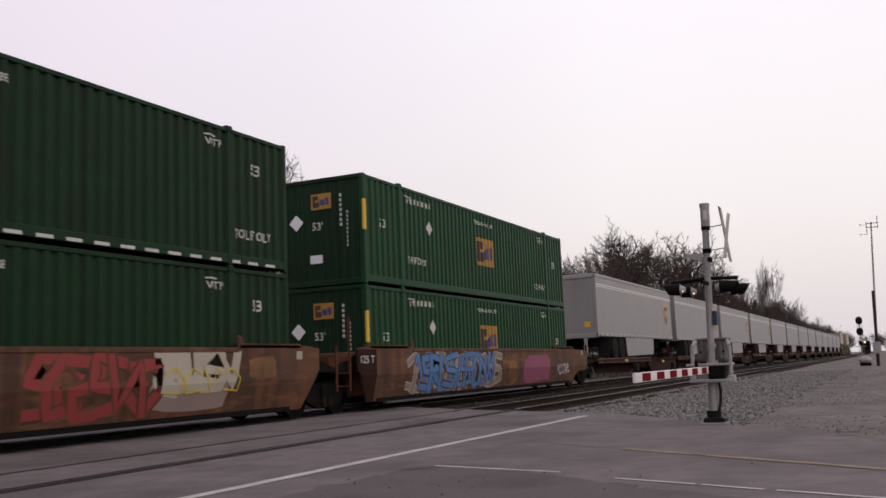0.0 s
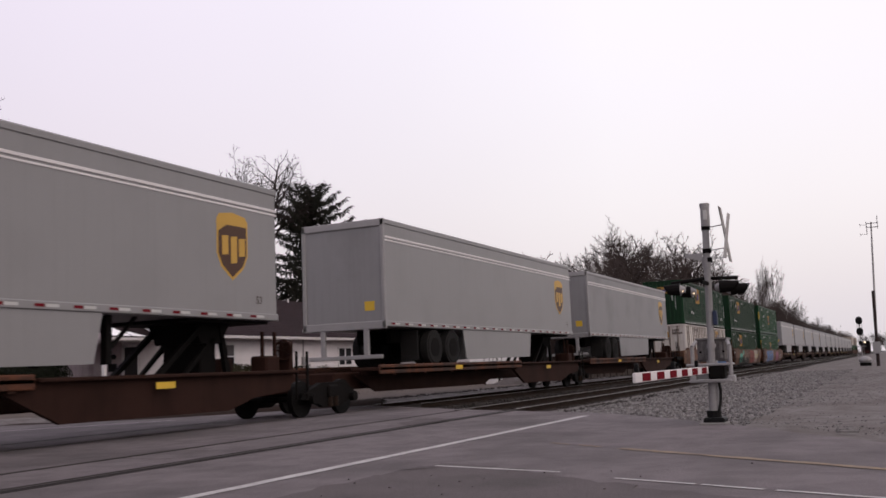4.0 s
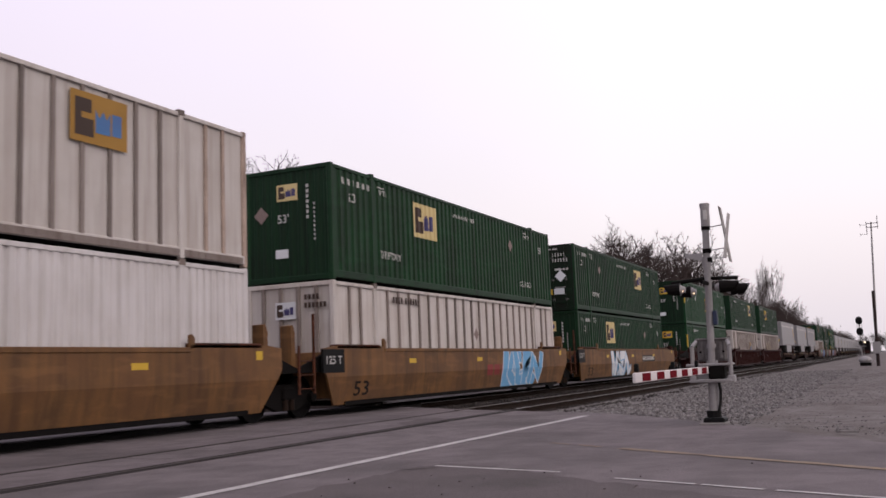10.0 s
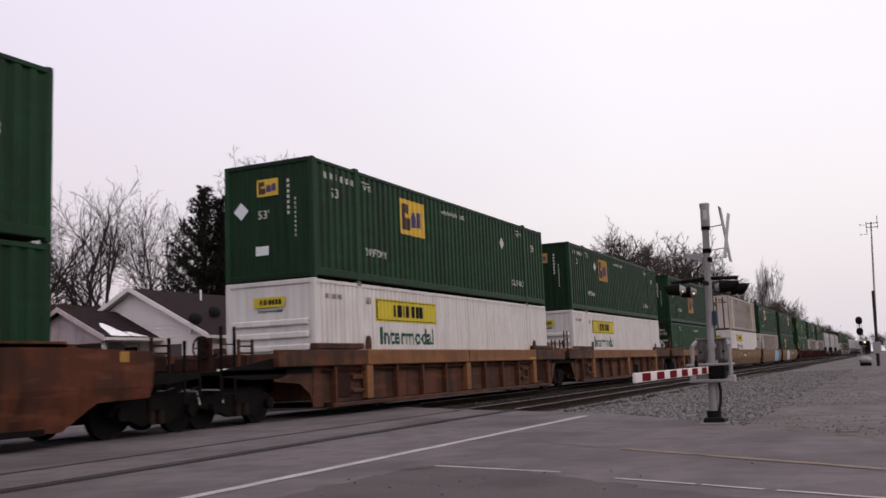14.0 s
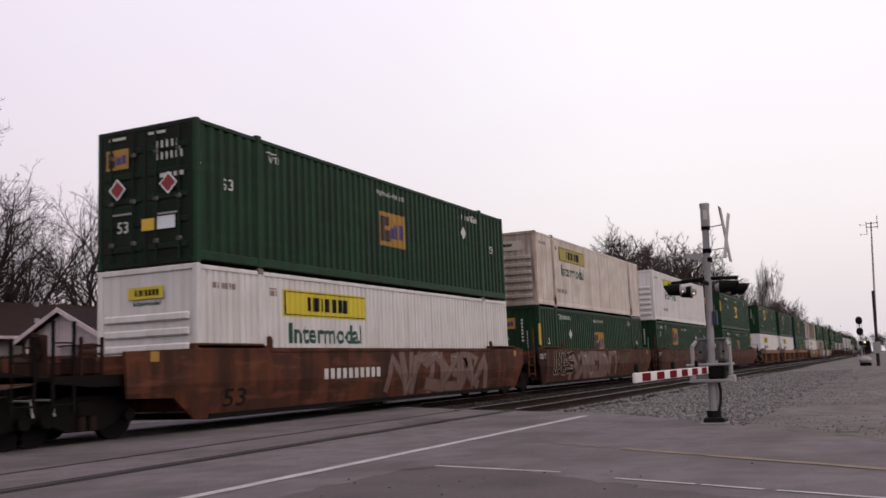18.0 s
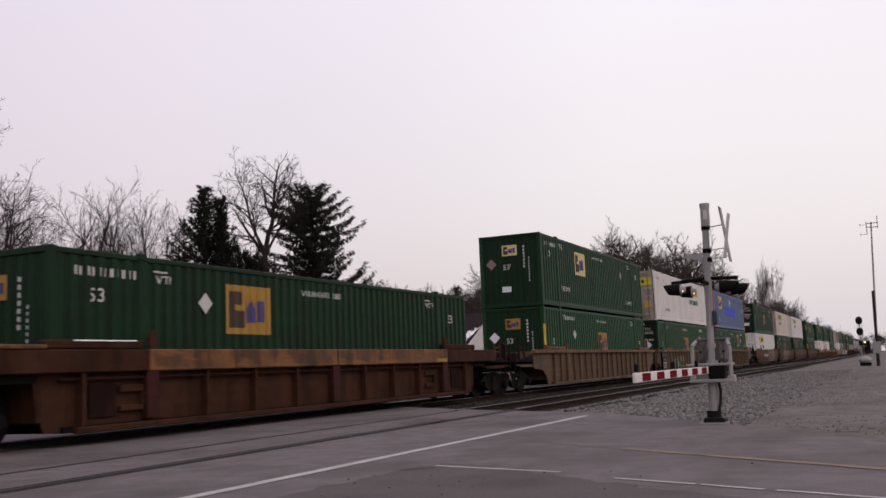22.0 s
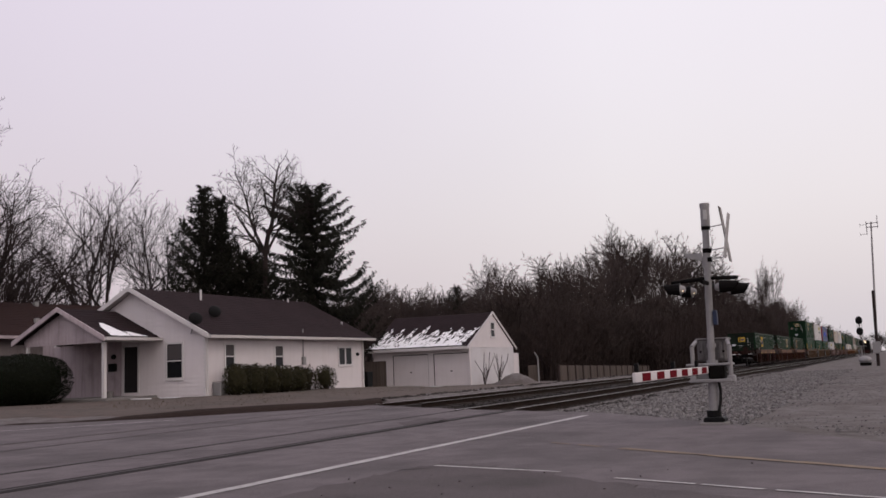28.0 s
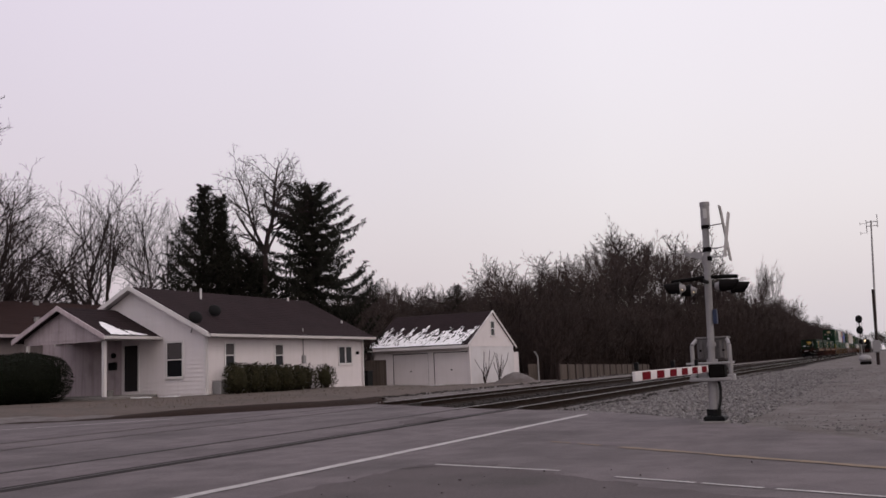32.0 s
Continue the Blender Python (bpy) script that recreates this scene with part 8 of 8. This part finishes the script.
def trailer(u, deck=1.1, shield=True, skin=ALU):
    """A silver van trailer on a spine car. x from its rear end."""
    th = thing("semi_trailer", "silver-grey highway van trailer riding on a flat car", "trailer", (0, 0, 0), "trailers on the train")
    z0, z1 = 2.16, 5.05
    part("van_body", lambda: B(0.06, 16.1, -1.28, 1.28, z0 + 0.12, z1 - 0.06, c=0.03), skin, th, "smooth silver van body", key="van")
    part("roof_rail", lambda: B(0.03, 16.13, -1.3, 1.3, z1 - 0.16, z1, c=0.03), ALU, th, key="vroof")
    part("belt_moulding", lambda: Mesh().box(0.05, 16.12, -1.296, -1.27, z1 - 0.52, z1 - 0.46, c=0.006).box(0.05, 16.12, -1.292, -1.27, z1 - 0.60, z1 - 0.56, c=0.004), TRIM, th, "pale horizontal moulding", key="vbelt")
    part("bottom_rail", lambda: B(0.03, 16.13, -1.3, 1.3, z0, z0 + 0.15, c=0.02), ALU, th, key="vbot")
    part("rear_frame", lambda: Mesh().box(0, 0.1, -1.3, -1.18, z0 - 0.05, z1, c=0.02).box(0, 0.1, 1.18, 1.3, z0 - 0.05, z1, c=0.02).box(0, 0.1, -1.3, 1.3, z1 - 0.2, z1, c=0.02).box(0, 0.1, -1.3, 1.3, z0 - 0.06, z0 + 0.16, c=0.02), GALV, th, key="vframe")
    part("roll_door", lambda: B(0.04, 0.06, -1.18, 1.18, z0 + 0.1, z1 - 0.18), GRIMALU, th, "grimy roll-up rear door", key="vdoor")
    part("data_plate", lambda: on_end([rect(1.95, 2.25, 2.6, 2.85)], 0.035), YELLOW, th, "yellow sticker", key="vst")
    part("reflective_tape", lambda: flat([rect(0.3 + i * 0.78, 0.5 + i * 0.78, z0 + 0.05, z0 + 0.1) for i in range(20)], -1.3), REDSTRIPE, th, "red reflective dashes", key="vtape")
    part("reflective_tape", lambda: flat([rect(0.52 + i * 0.78, 0.78 + i * 0.78, z0 + 0.05, z0 + 0.1) for i in range(20)], -1.3), LETTER, th, "white reflective dashes", key="vtape2")
    part("lettering", lambda: flat(lettering("53", 15.35, 2.5, 0.16), -1.28), INK, th, key="v53")
    if shield:
        def shape(k):
            pts = [(-0.5, 0.55), (-0.42, 0.66), (0.0, 0.72), (0.42, 0.66), (0.5, 0.55), (0.5, -0.15), (0.36, -0.42), (0.0, -0.68), (-0.36, -0.42), (-0.5, -0.15)]
            return [(14.58 + a * k, 3.62 + b * k) for a, b in pts]
        sh = part("shield_emblem", lambda: flat([shape(1.0)], -1.28, 0.004), GOLD, th, "brown and gold shield emblem", key="sh1")
        part("shield_field", lambda: flat([[(14.58 + a * 0.9, 3.62 + b * 0.9) for a, b in ((-0.5, 0.34), (-0.2, 0.5), (0.5, 0.5), (0.5, -0.15), (0.36, -0.42), (0, -0.68), (-0.36, -0.42), (-0.5, -0.15))]], -1.28, 0.008), COCOA, sh, key="sh2")
        for xx, za, zb in ((14.24, 3.44, 3.86), (14.52, 3.28, 3.86), (14.78, 3.44, 3.84)):
            part("shield_block", lambda: flat([[(xx, za), (xx + 0.2, za + 0.03), (xx + 0.2, zb), (xx, zb - 0.03)]], -1.28, 0.012), GOLD, sh, key=f"shb{xx}")
    part("side_skirt", lambda: Mesh().prism([(5.0, z0), (11.1, z0), (10.9, 1.3), (5.2, 1.24)], "y", -1.27, -1.24), skin, th, "pale side skirt", key="vskirt")
    part("side_skirt", lambda: Mesh().prism([(5.0, z0), (11.1, z0), (10.9, 1.3), (5.2, 1.24)], "y", 1.24, 1.27), ALU, th, "pale side skirt", key="vskirt2")
    part("axle_slider", lambda: Mesh().box(1.6, 5.2, -0.55, -0.4, 1.75, 2.16, c=0.02).box(1.6, 5.2, 0.4, 0.55, 1.75, 2.16, c=0.02), DARK, th, key="vslide")
    for x in (3.0, 4.25):
        for y in (-1.26, -0.98, 0.72, 1.0):
            tyre = part("tyre", lambda: Mesh().tube((0, 0.02, 0.52), (0, 0.24, 0.52), 0.515, n=24).tube((0, 0.0, 0.52), (0, 0.02, 0.52), 0.44, n=24), RUBBER, th, "black road tyre", at=(x, y, deck), key="tyre")
            part("rim", lambda: Mesh().tube((0, -0.012, 0.52), (0, 0.05, 0.52), 0.28, n=16), DARK, tyre, key="trim")
    part("rear_bumper", lambda: Mesh().box(0.0, 0.1, -1.15, 1.15, 1.32, 1.43, c=0.015).box(0.0, 0.09, -0.75, -0.6, 1.4, z0, c=0.015).box(0.0, 0.09, 0.6, 0.75, 1.4, z0, c=0.015), GALV, th, key="vbump")
    part("mud_flap", lambda: B(1.9, 1.93, -1.25, -0.7, 1.25, 2.1), RUBBER, th, key="vflap")
    part("landing_leg", lambda: Mesh().box(11.5, 11.64, -0.95, -0.8, 1.3, z0, c=0.01).box(11.5, 11.64, 0.8, 0.95, 1.3, z0, c=0.01).tube((11.6, -0.85, 1.5), (12.3, -0.85, z0), 0.04, n=6).tube((11.6, 0.85, 1.5), (12.3, 0.85, z0), 0.04, n=6), DARK, th, key="vleg")
    part("king_pin_plate", lambda: B(13.4, 16.0, -1.1, 1.1, z0 - 0.06, z0), DARK, th, key="vkp")
    return rolls(th, u)


def spine_car(u, rear_gap=1.25, front_gap=1.25):
    """A flat spine car under one trailer."""
    th = thing("spine_car", "rusty brown spine car with wheel platforms and hitch", "rail car", (0, 0, 0), "intermodal train cars")
    part("centre_sill", lambda: B(-rear_gap, 16.15 + front_gap, -0.4, 0.4, 0.55, 1.0, c=0.04), SPINE, th, key=f"spine{rear_gap}{front_gap}")
    for y in (-1.42, 0.55):
        part("wheel_platform", lambda: B(-0.6, 9.6, 0, 0.87, 1.0, 1.1, c=0.02), SPINE, th, at=(0, y, 0), key="wplat")
        part("platform_edge", lambda: B(-0.6, 9.6, 0, 0.06, 0.92, 1.16, c=0.015), RUST, th, "worn yellowish platform edge", at=(0, y if y < 0 else y + 0.85, 0), key="wedge")
    for i in range(6):
        part("cross_beam", lambda: Mesh().prism([(-1.4, 0.88), (1.4, 0.88), (1.4, 1.0), (-1.4, 1.0)], "x", -0.08, 0.08), SPINE, th, at=(0.2 + i * 1.8, 0, 0), key="xb")
    part("side_girder", lambda: Mesh().prism([(9.0, 0.92), (10.2, 0.36), (14.4, 0.34), (15.2, 0.55), (16.5, 0.66), (16.65, 1.04), (9.0, 1.04)], "y", -1.3, -1.2), SPINE, th, key="sgird")
    part("side_girder", lambda: Mesh().prism([(-0.6, 0.9), (0.6, 0.45), (8.0, 0.4), (9.6, 0.9)], "y", -0.62, -0.55), SPINE, th, key="sgird2")
    part("deck_lip", lambda: B(9.7, 16.7, -1.42, -1.18, 1.03, 1.1, c=0.015), SPINE, th, key="dlip")
    part("jacking_mark", lambda: flat([rect(12.2, 12.7, 0.84, 0.96), rect(4.0, 4.5, 0.96, 1.08)], -1.425), YELLOW, th, "yellow paint mark", key="sym")
    hi = part("hitch", lambda: Mesh().box(14.5, 15.0, -0.5, 0.5, 1.0, 1.75, c=0.03).prism([(14.2, 2.1), (15.3, 2.1), (15.05, 1.7), (14.4, 1.7)], "y", -0.6, 0.6), DARK, th, "grimy trailer hitch stand", key="hitch")
    for yy in (-0.62, 0.52):
        part("hitch_strut", lambda: Mesh().prism([(13.0, 1.0), (13.16, 1.0), (14.52, 2.05), (14.4, 2.1)], "y", 0, 0.1), DARK, hi, at=(0, yy, 0), key="hst1")
        part("hitch_strut", lambda: Mesh().prism([(15.2, 1.0), (15.36, 1.0), (15.08, 2.05), (14.96, 2.05)], "y", 0, 0.1), DARK, hi, at=(0, yy, 0), key="hst2")
        part("hitch_strut", lambda: Mesh().prism([(13.8, 1.0), (13.9, 1.0), (14.85, 1.78), (14.77, 1.85)], "y", 0, 0.08), DARK, hi, at=(0, yy + 0.02, 0), key="hst3")
    truck(th, 16.15 + front_gap, r=0.42)
    for xx, yy in ((15.9, -0.9), (16.6, -0.5), (16.2, 0.6)):
        part("brake_box", lambda: B(0, 0.5, -0.22, 0.22, 1.0, 1.42, c=0.04), SPINE, th, at=(xx, yy, 0), key="sbb")
    for xx in (16.0, 16.45):
        part("guide_post", lambda: B(0, 0.07, 0, 0.07, 1.0, 1.95, c=0.01), SPINE, th, at=(xx, -0.95, 0), key="sgp")
    part("air_hose", lambda: Mesh().tube((0, 0, 0.95), (0.2, 0, 0.7), 0.03, n=6).tube((0.2, 0, 0.7), (0.5, 0, 0.66), 0.03, n=6).tube((0.5, 0, 0.66), (0.7, 0, 0.9), 0.03, n=6), RUBBER, th, at=(16.5, -0.7, 0), key="hose")
    hand_wheel(th, 16.9, -0.85, 1.55)
    ladder(th, 16.7, -1.34, 0.45, 1.5)
    return rolls(th, u)


# head of the visible train: van trailers far ahead, then the stacks in their order
for i in range(13):
    trailer(41.6 + 17.4 * i, shield=i < 4)
    spine_car(41.6 + 17.4 * i, 0.6, 0.65)
for i in range(3):
    u = 270.5 + 19.6 * i
    if i != 1:
        white_box(u, HIGH, CREAM)
    green_box(u, LOW, "b", mat=GREEN2)
    well_car(u, BROWN, "smooth", first=i == 2, last=i == 0)

# three wells, brown, sprayed all over
green_box(20.7, HIGH, "b", OCHRE, stripes=True, mat=GREEN2)
green_box(20.7, LOW, "b", OCHRE, stripes=True, mat=GREEN2)
car = well_car(20.7, ORANGE, "smooth", first=True)
spray(car, 3, 1.8, 8.2, GREYSPRAY, PALESPRAY, pitch=0.9, thin=0.03)
spray(car, 2, 2.2, 7.6, SPRAYBLUE, INK, pitch=0.8, up=0.006, thin=0.035)
scrawl(car, 41, 14.2, 15.6, 0.6, 1.0, WHITESPRAY)
spray_patch(car, 31, 8.6, 10.0, 0.35, 1.4, CHORD)
spray_patch(car, 32, 10.6, 13.6, 0.35, 1.35, PURPLESPRAY)
green_box(1.12, HIGH, "a", OCHRE, dashes=True, mat=GREEN3, placard=(3.75, 2.1))
green_box(1.12, LOW, "a", OCHRE, mat=GREEN3, placard=(3.75, 2.1))
car = well_car(1.12, ORANGE, "smooth")
spray_patch(car, 34, 1.9, 8.3, 0.25, 0.85, BLACK)
spray_patch(car, 38, 2.3, 3.3, 0.45, 1.15, TEALSPRAY, lift=0.006)
spray_patch(car, 39, 4.6, 5.1, 1.1, 1.5, TEALSPRAY, lift=0.006)
scrawl(car, 46, 2.3, 8.0, 0.4, 1.5, PALESPRAY, pitch=1.0, w=0.018)
spray(car, 6, 9.0, 11.6, REDSPRAY, ORANGE, pitch=0.75)
scrawl(car, 42, 1.6, 3.6, 0.5, 0.9, BLACK)
spray_patch(car, 33, 3.0, 4.1, 0.45, 1.25, TEALSPRAY)
spray_patch(car, 35, 11.6, 13.8, 0.4, 1.0, GREYSPRAY)
spray(car, 36, 11.8, 13.8, PALESPRAY, PALESPRAY, base=0.72, top=1.52, pitch=0.55)
scrawl(car, 48, 11.9, 13.9, 0.7, 1.2, YELLOWSPRAY, pitch=0.55, w=0.016)
spray_patch(car, 49, 14.4, 15.4, 0.95, 1.4, TAN)
green_box(-18.46, HIGH, "a", OCHRE, dashes=True, placard=(3.75, 2.1))
ribbed_box(-18.46, LOW, 11.45)
car = well_car(-18.46, ORANGE, "smooth", last=True)
spray_patch(car, 50, 8.5, 15.2, 0.26, 1.52, PINK)
spray(car, 9, 9.6, 14.3, BLACK, BLACK, pitch=1.2, fat=2.2)
spray(car, 8, 9.7, 14.2, SPRAYBLUE, BLACK, glint=SKYSPRAY, pitch=1.1, fat=1.9, up=0.006, base=0.3, top=1.55)
scrawl(car, 43, 8.55, 9.7, 1.05, 1.38, BLACK)
scrawl(car, 44, 13.95, 15.0, 1.1, 1.45, BLACK)
scrawl(car, 45, 8.9, 9.6, 0.6, 0.9, BLACK)
scrawl(car, 51, 14.2, 15.1, 0.7, 1.0, BLACK)
part("lettering", painted(bars(4.6, 0.92, 0.26, [0.143] * 4 + [0.143] * 6, 0.0874), -1.5), LETTER, car, "white painted number bars")
spray_patch(car, 37, 4.3, 7.4, 1.2, 1.5, TEALSPRAY)

# two van trailers with shields, then one more
for u, r, f in ((-39.96, 1.25, 3.0), (-58.61, 1.2, 1.25), (-79.54, 2.9, 2.4)):
    trailer(u, skin=GRIMALU if u == -39.96 else ALU)
    spine_car(u, r, f)

# three maroon wells
for u, first, last in ((-100.29, True, False), (-119.84, False, False), (-139.37, False, True)):
    well_car(u, MAROON, "ribs", first=first, last=last)
green_box(-100.29, HIGH, "a", YELLOW)
old = ribbed_box(-100.29, LOW, 4.4, PALE, plain=True)
part("paint_patch", W_PLAIN.decal([rect(4.1, 8.0, 0.75, 1.95)], NEAR + 0.046, 0.003), SALLOW, old, "faded yellowish patch where a panel was")
green_box(-119.84, HIGH, "e", PALE, mat=GREEN)
ribbed_box(-119.84, LOW, 9.95, logo_z=1.0)
green_box(-139.37, HIGH, "b", YELLOW, stripes=True, lift=False, mat=GREEN2)
green_box(-139.37, LOW, "b", YELLOW, stripes=True, lift=False, mat=GREEN2)

# three tan wells
green_box(-163.13, HIGH, "c", PALE, end="doors", shape="old")
green_box(-163.13, LOW, "a", PALE, shape="old")
car = well_car(-163.13, TAN, "smooth", first=True)
spray(car, 11, 4.5, 7.3, WHITESPRAY, SKYSPRAY, pitch=1.1, fat=1.9)
plate = part("number_panel", painted([rect(10.2, 13.0, 0.92, 1.26)], -1.5, 0.004), BLACK, car, "black panel with white bars")
part("lettering", painted(bars(10.3, 0.99, 0.2, [0.161] * 4 + [0.161] * 6, 0.0988), -1.5, 0.008), LETTER, plate)
green_box(-182.6, HIGH, "a", PALE, shape="old")
ribbed_box(-182.6, LOW, 4.4, WHITESPRAY, plain=True)
car = well_car(-182.6, TAN, "smooth")
spray(car, 12, 10.3, 13.5, SKYSPRAY, WHITESPRAY, pitch=1.1, fat=2.3)
part("company_mark", painted(bars(8.8, 0.72, 0.34, [0.46, 0.46, 0.46], 0.14), -1.5), REDSPRAY, car, "dull red company mark of plain bars")
ribbed_box(-202.08, HIGH, 11.4, OCHRE, rust=True)
white_box(-202.08, LOW)
car = well_car(-202.08, TAN, "smooth", last=True)
plate = part("number_panel", painted([rect(4.6, 7.0, 0.92, 1.26)], -1.5, 0.004), BLACK, car, "black panel with white bars")
part("lettering", painted(bars(4.7, 0.99, 0.2, [0.136] * 4 + [0.136] * 6, 0.0836), -1.5, 0.008), LETTER, plate)

# three rusty wells with deep chords
for u, first, last in ((-225.8, True, False), (-245.48, False, False), (-265.07, False, True)):
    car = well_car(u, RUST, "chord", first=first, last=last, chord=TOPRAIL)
    if last:
        for xa, xb, ya, yb in ((-3.2, -2.5, -1.25, -1.0), (-2.1, -1.2, -1.28, -1.02), (-1.0, -0.5, -1.2, -0.3)):
            part("snow", Mesh().box(xa, xb, ya, yb, 1.115, 1.165, c=0.015), SNOW, car, "strip of snow on the end platform")
    if u == -245.48:
        scrawl(car, 71, 14.1, 15.7, 0.4, 1.05, PALESPRAY, -1.33, 0.016, 0.4)
        scrawl(car, 72, 14.2, 15.5, 0.6, 0.95, PALESPRAY, -1.33, 0.014, 0.3)
green_box(-225.8, HIGH, "d", OCHRE, ids=False)
green_box(-225.8, LOW, "b", OCHRE, end="doors", right=True, ids=False, mat=GREEN2, lift=False)
green_box(-245.48, HIGH, "a", OCHRE, placard=(3.75, 2.1))
white_box(-245.48, LOW)
green_box(-265.07, HIGH, "a", YELLOW)
white_box(-265.07, LOW)

# a single brown well
car = well_car(-288.81, BROWN, "smooth", first=True, last=True)
green_box(-288.81, HIGH, "b", YELLOW, stripes=True, lift=False)
green_box(-288.81, LOW, "b", OCHRE, stripes=True, lift=False)

# three red-brown wells with grey scrawls
for i, (u, first, last) in enumerate(((-312.19, True, False), (-331.91, False, False), (-351.39, False, True))):
    car = well_car(u, BROWN, "smooth", first=first, last=last)
    if i == 1:
        spray(car, 21, 3.2, 9.4, DULLSPRAY, INK, pitch=1.25, fat=1.7, glint=PALESPRAY)
        spray(car, 24, 0.9, 3.2, SOOT, PALESPRAY, pitch=0.8, up=0.006, base=0.5, thin=0.02)
        scrawl(car, 25, 9.4, 12.6, 0.7, 1.4, DULLSPRAY, w=0.018, pitch=0.45)
    if i == 2:
        part("lettering", painted(bars(4.1, 0.86, 0.24, [0.167] * 4 + [0.167] * 6, 0.103), -1.5), LETTER, car, "white painted number bars")
        spray(car, 22, 7.2, 13.4, DULLSPRAY, INK, pitch=1.4, fat=1.5, thin=0.03, glint=GREYSPRAY)
    if i == 0:
        spray(car, 23, 3.0, 13.0, BROWN, DULLSPRAY, pitch=1.1, thin=0.025)
white_box(-312.19, HIGH)
green_box(-312.19, LOW, "a", OCHRE, lift=False)
white_box(-331.91, HIGH, CREAM)
green_box(-331.91, LOW, "b", OCHRE, stripes=True, lift=False)
green_box(-351.39, HIGH, "b", OCHRE, end="doors", red=True, right=True, ids=False, lift=False)
white_box(-351.39, LOW)

# three dusty tan ribbed wells
for u, first, last in ((-374.85, True, False), (-394.52, False, False), (-414.09, False, True)):
    car = well_car(u, SAND, "ribs", first=first, last=last, chord=CHORD)
    if u == -394.52:
        scrawl(car, 64, 3.1, 6.4, 0.5, 1.1, TEALSPRAY, -1.4, 0.026, 1.05)
        scrawl(car, 65, 3.1, 6.4, 0.85, 1.15, PALESPRAY, -1.4, 0.018, 1.05)
        scrawl(car, 66, 4.4, 5.2, 0.35, 0.6, REDSPRAY, -1.4, 0.02, 0.4)
blue_box(-374.85, HIGH)
green_box(-374.85, LOW, "c", OCHRE, end="doors", right=True, ids=False, lift=False, mat=GREEN2)
white_box(-394.52, HIGH, sign_x=9.7, end="doors")
green_box(-394.52, LOW, "b", OCHRE, end="doors", right=True, ids=False, lift=False, mat=GREEN2)
green_box(-414.09, HIGH, "a", PALE, shape="old")
green_box(-414.09, LOW, "b", OCHRE, stripes=True, lift=False, mat=GREEN2)

# the last three wells, one layer high
for u, first, last, logo, ground, end in ((-437.66, True, False, "a", OCHRE, "wall"), (-457.34, False, False, "c", PALE, "doors"), (-476.96, False, True, "a", YELLOW, "ribbed")):
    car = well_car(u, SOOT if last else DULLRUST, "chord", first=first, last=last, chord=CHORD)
    for k, (ya, yb) in enumerate(((-1.2, -0.35), (-0.1, 1.1))):
        part("snow", Mesh().box(-2.9 if last else -1.5, -2.6 if last else -1.1, ya, yb - 0.3, 1.115, 1.17, c=0.02), SNOW, car, "strip of snow on the end platform")
    part("snow", Mesh().box(0.3, 1.7, -1.5, -1.38, 1.655, 1.69, c=0.012), SNOW, car, "strip of snow on the end sill")
    if last:
        part("tail_marker", B(-3.75, -3.6, -0.1, 0.1, 0.95, 1.3, c=0.03), MAROON, car, "red end-of-train marker")
    if u == -476.96:
        scrawl(car, 61, 7.0, 7.7, 0.5, 1.0, PALESPRAY, -1.33, 0.024, 0.3)
        scrawl(car, 62, 8.4, 9.35, 0.5, 1.0, PALESPRAY, -1.33, 0.024, 0.3)
        scrawl(car, 63, 9.7, 10.8, 0.5, 1.0, PALESPRAY, -1.33, 0.024, 0.3)
        part("lettering", painted(bars(3.3, 0.55, 0.17, [0.06, 0.1, 0.1, 0.1], 0.09), -1.33), PALESPRAY, car, "white painted bars")
    green_box(u, LOW, logo, ground, end=end, lift=False, mat=GREEN3, placard=(3.75, 2.1))


def motions():
    """The train runs along the track, slowly gaining speed."""
    times = [0, 4, 8, 12, 16, 20, 24, 28, 32]
    for ob, u in ROLLING:
        z = ob.location.z
        walk(ob, [(t, pose(u + 20.003 * t + 0.01716 * t * t, LINE_Y, z)) for t in times])


motions()
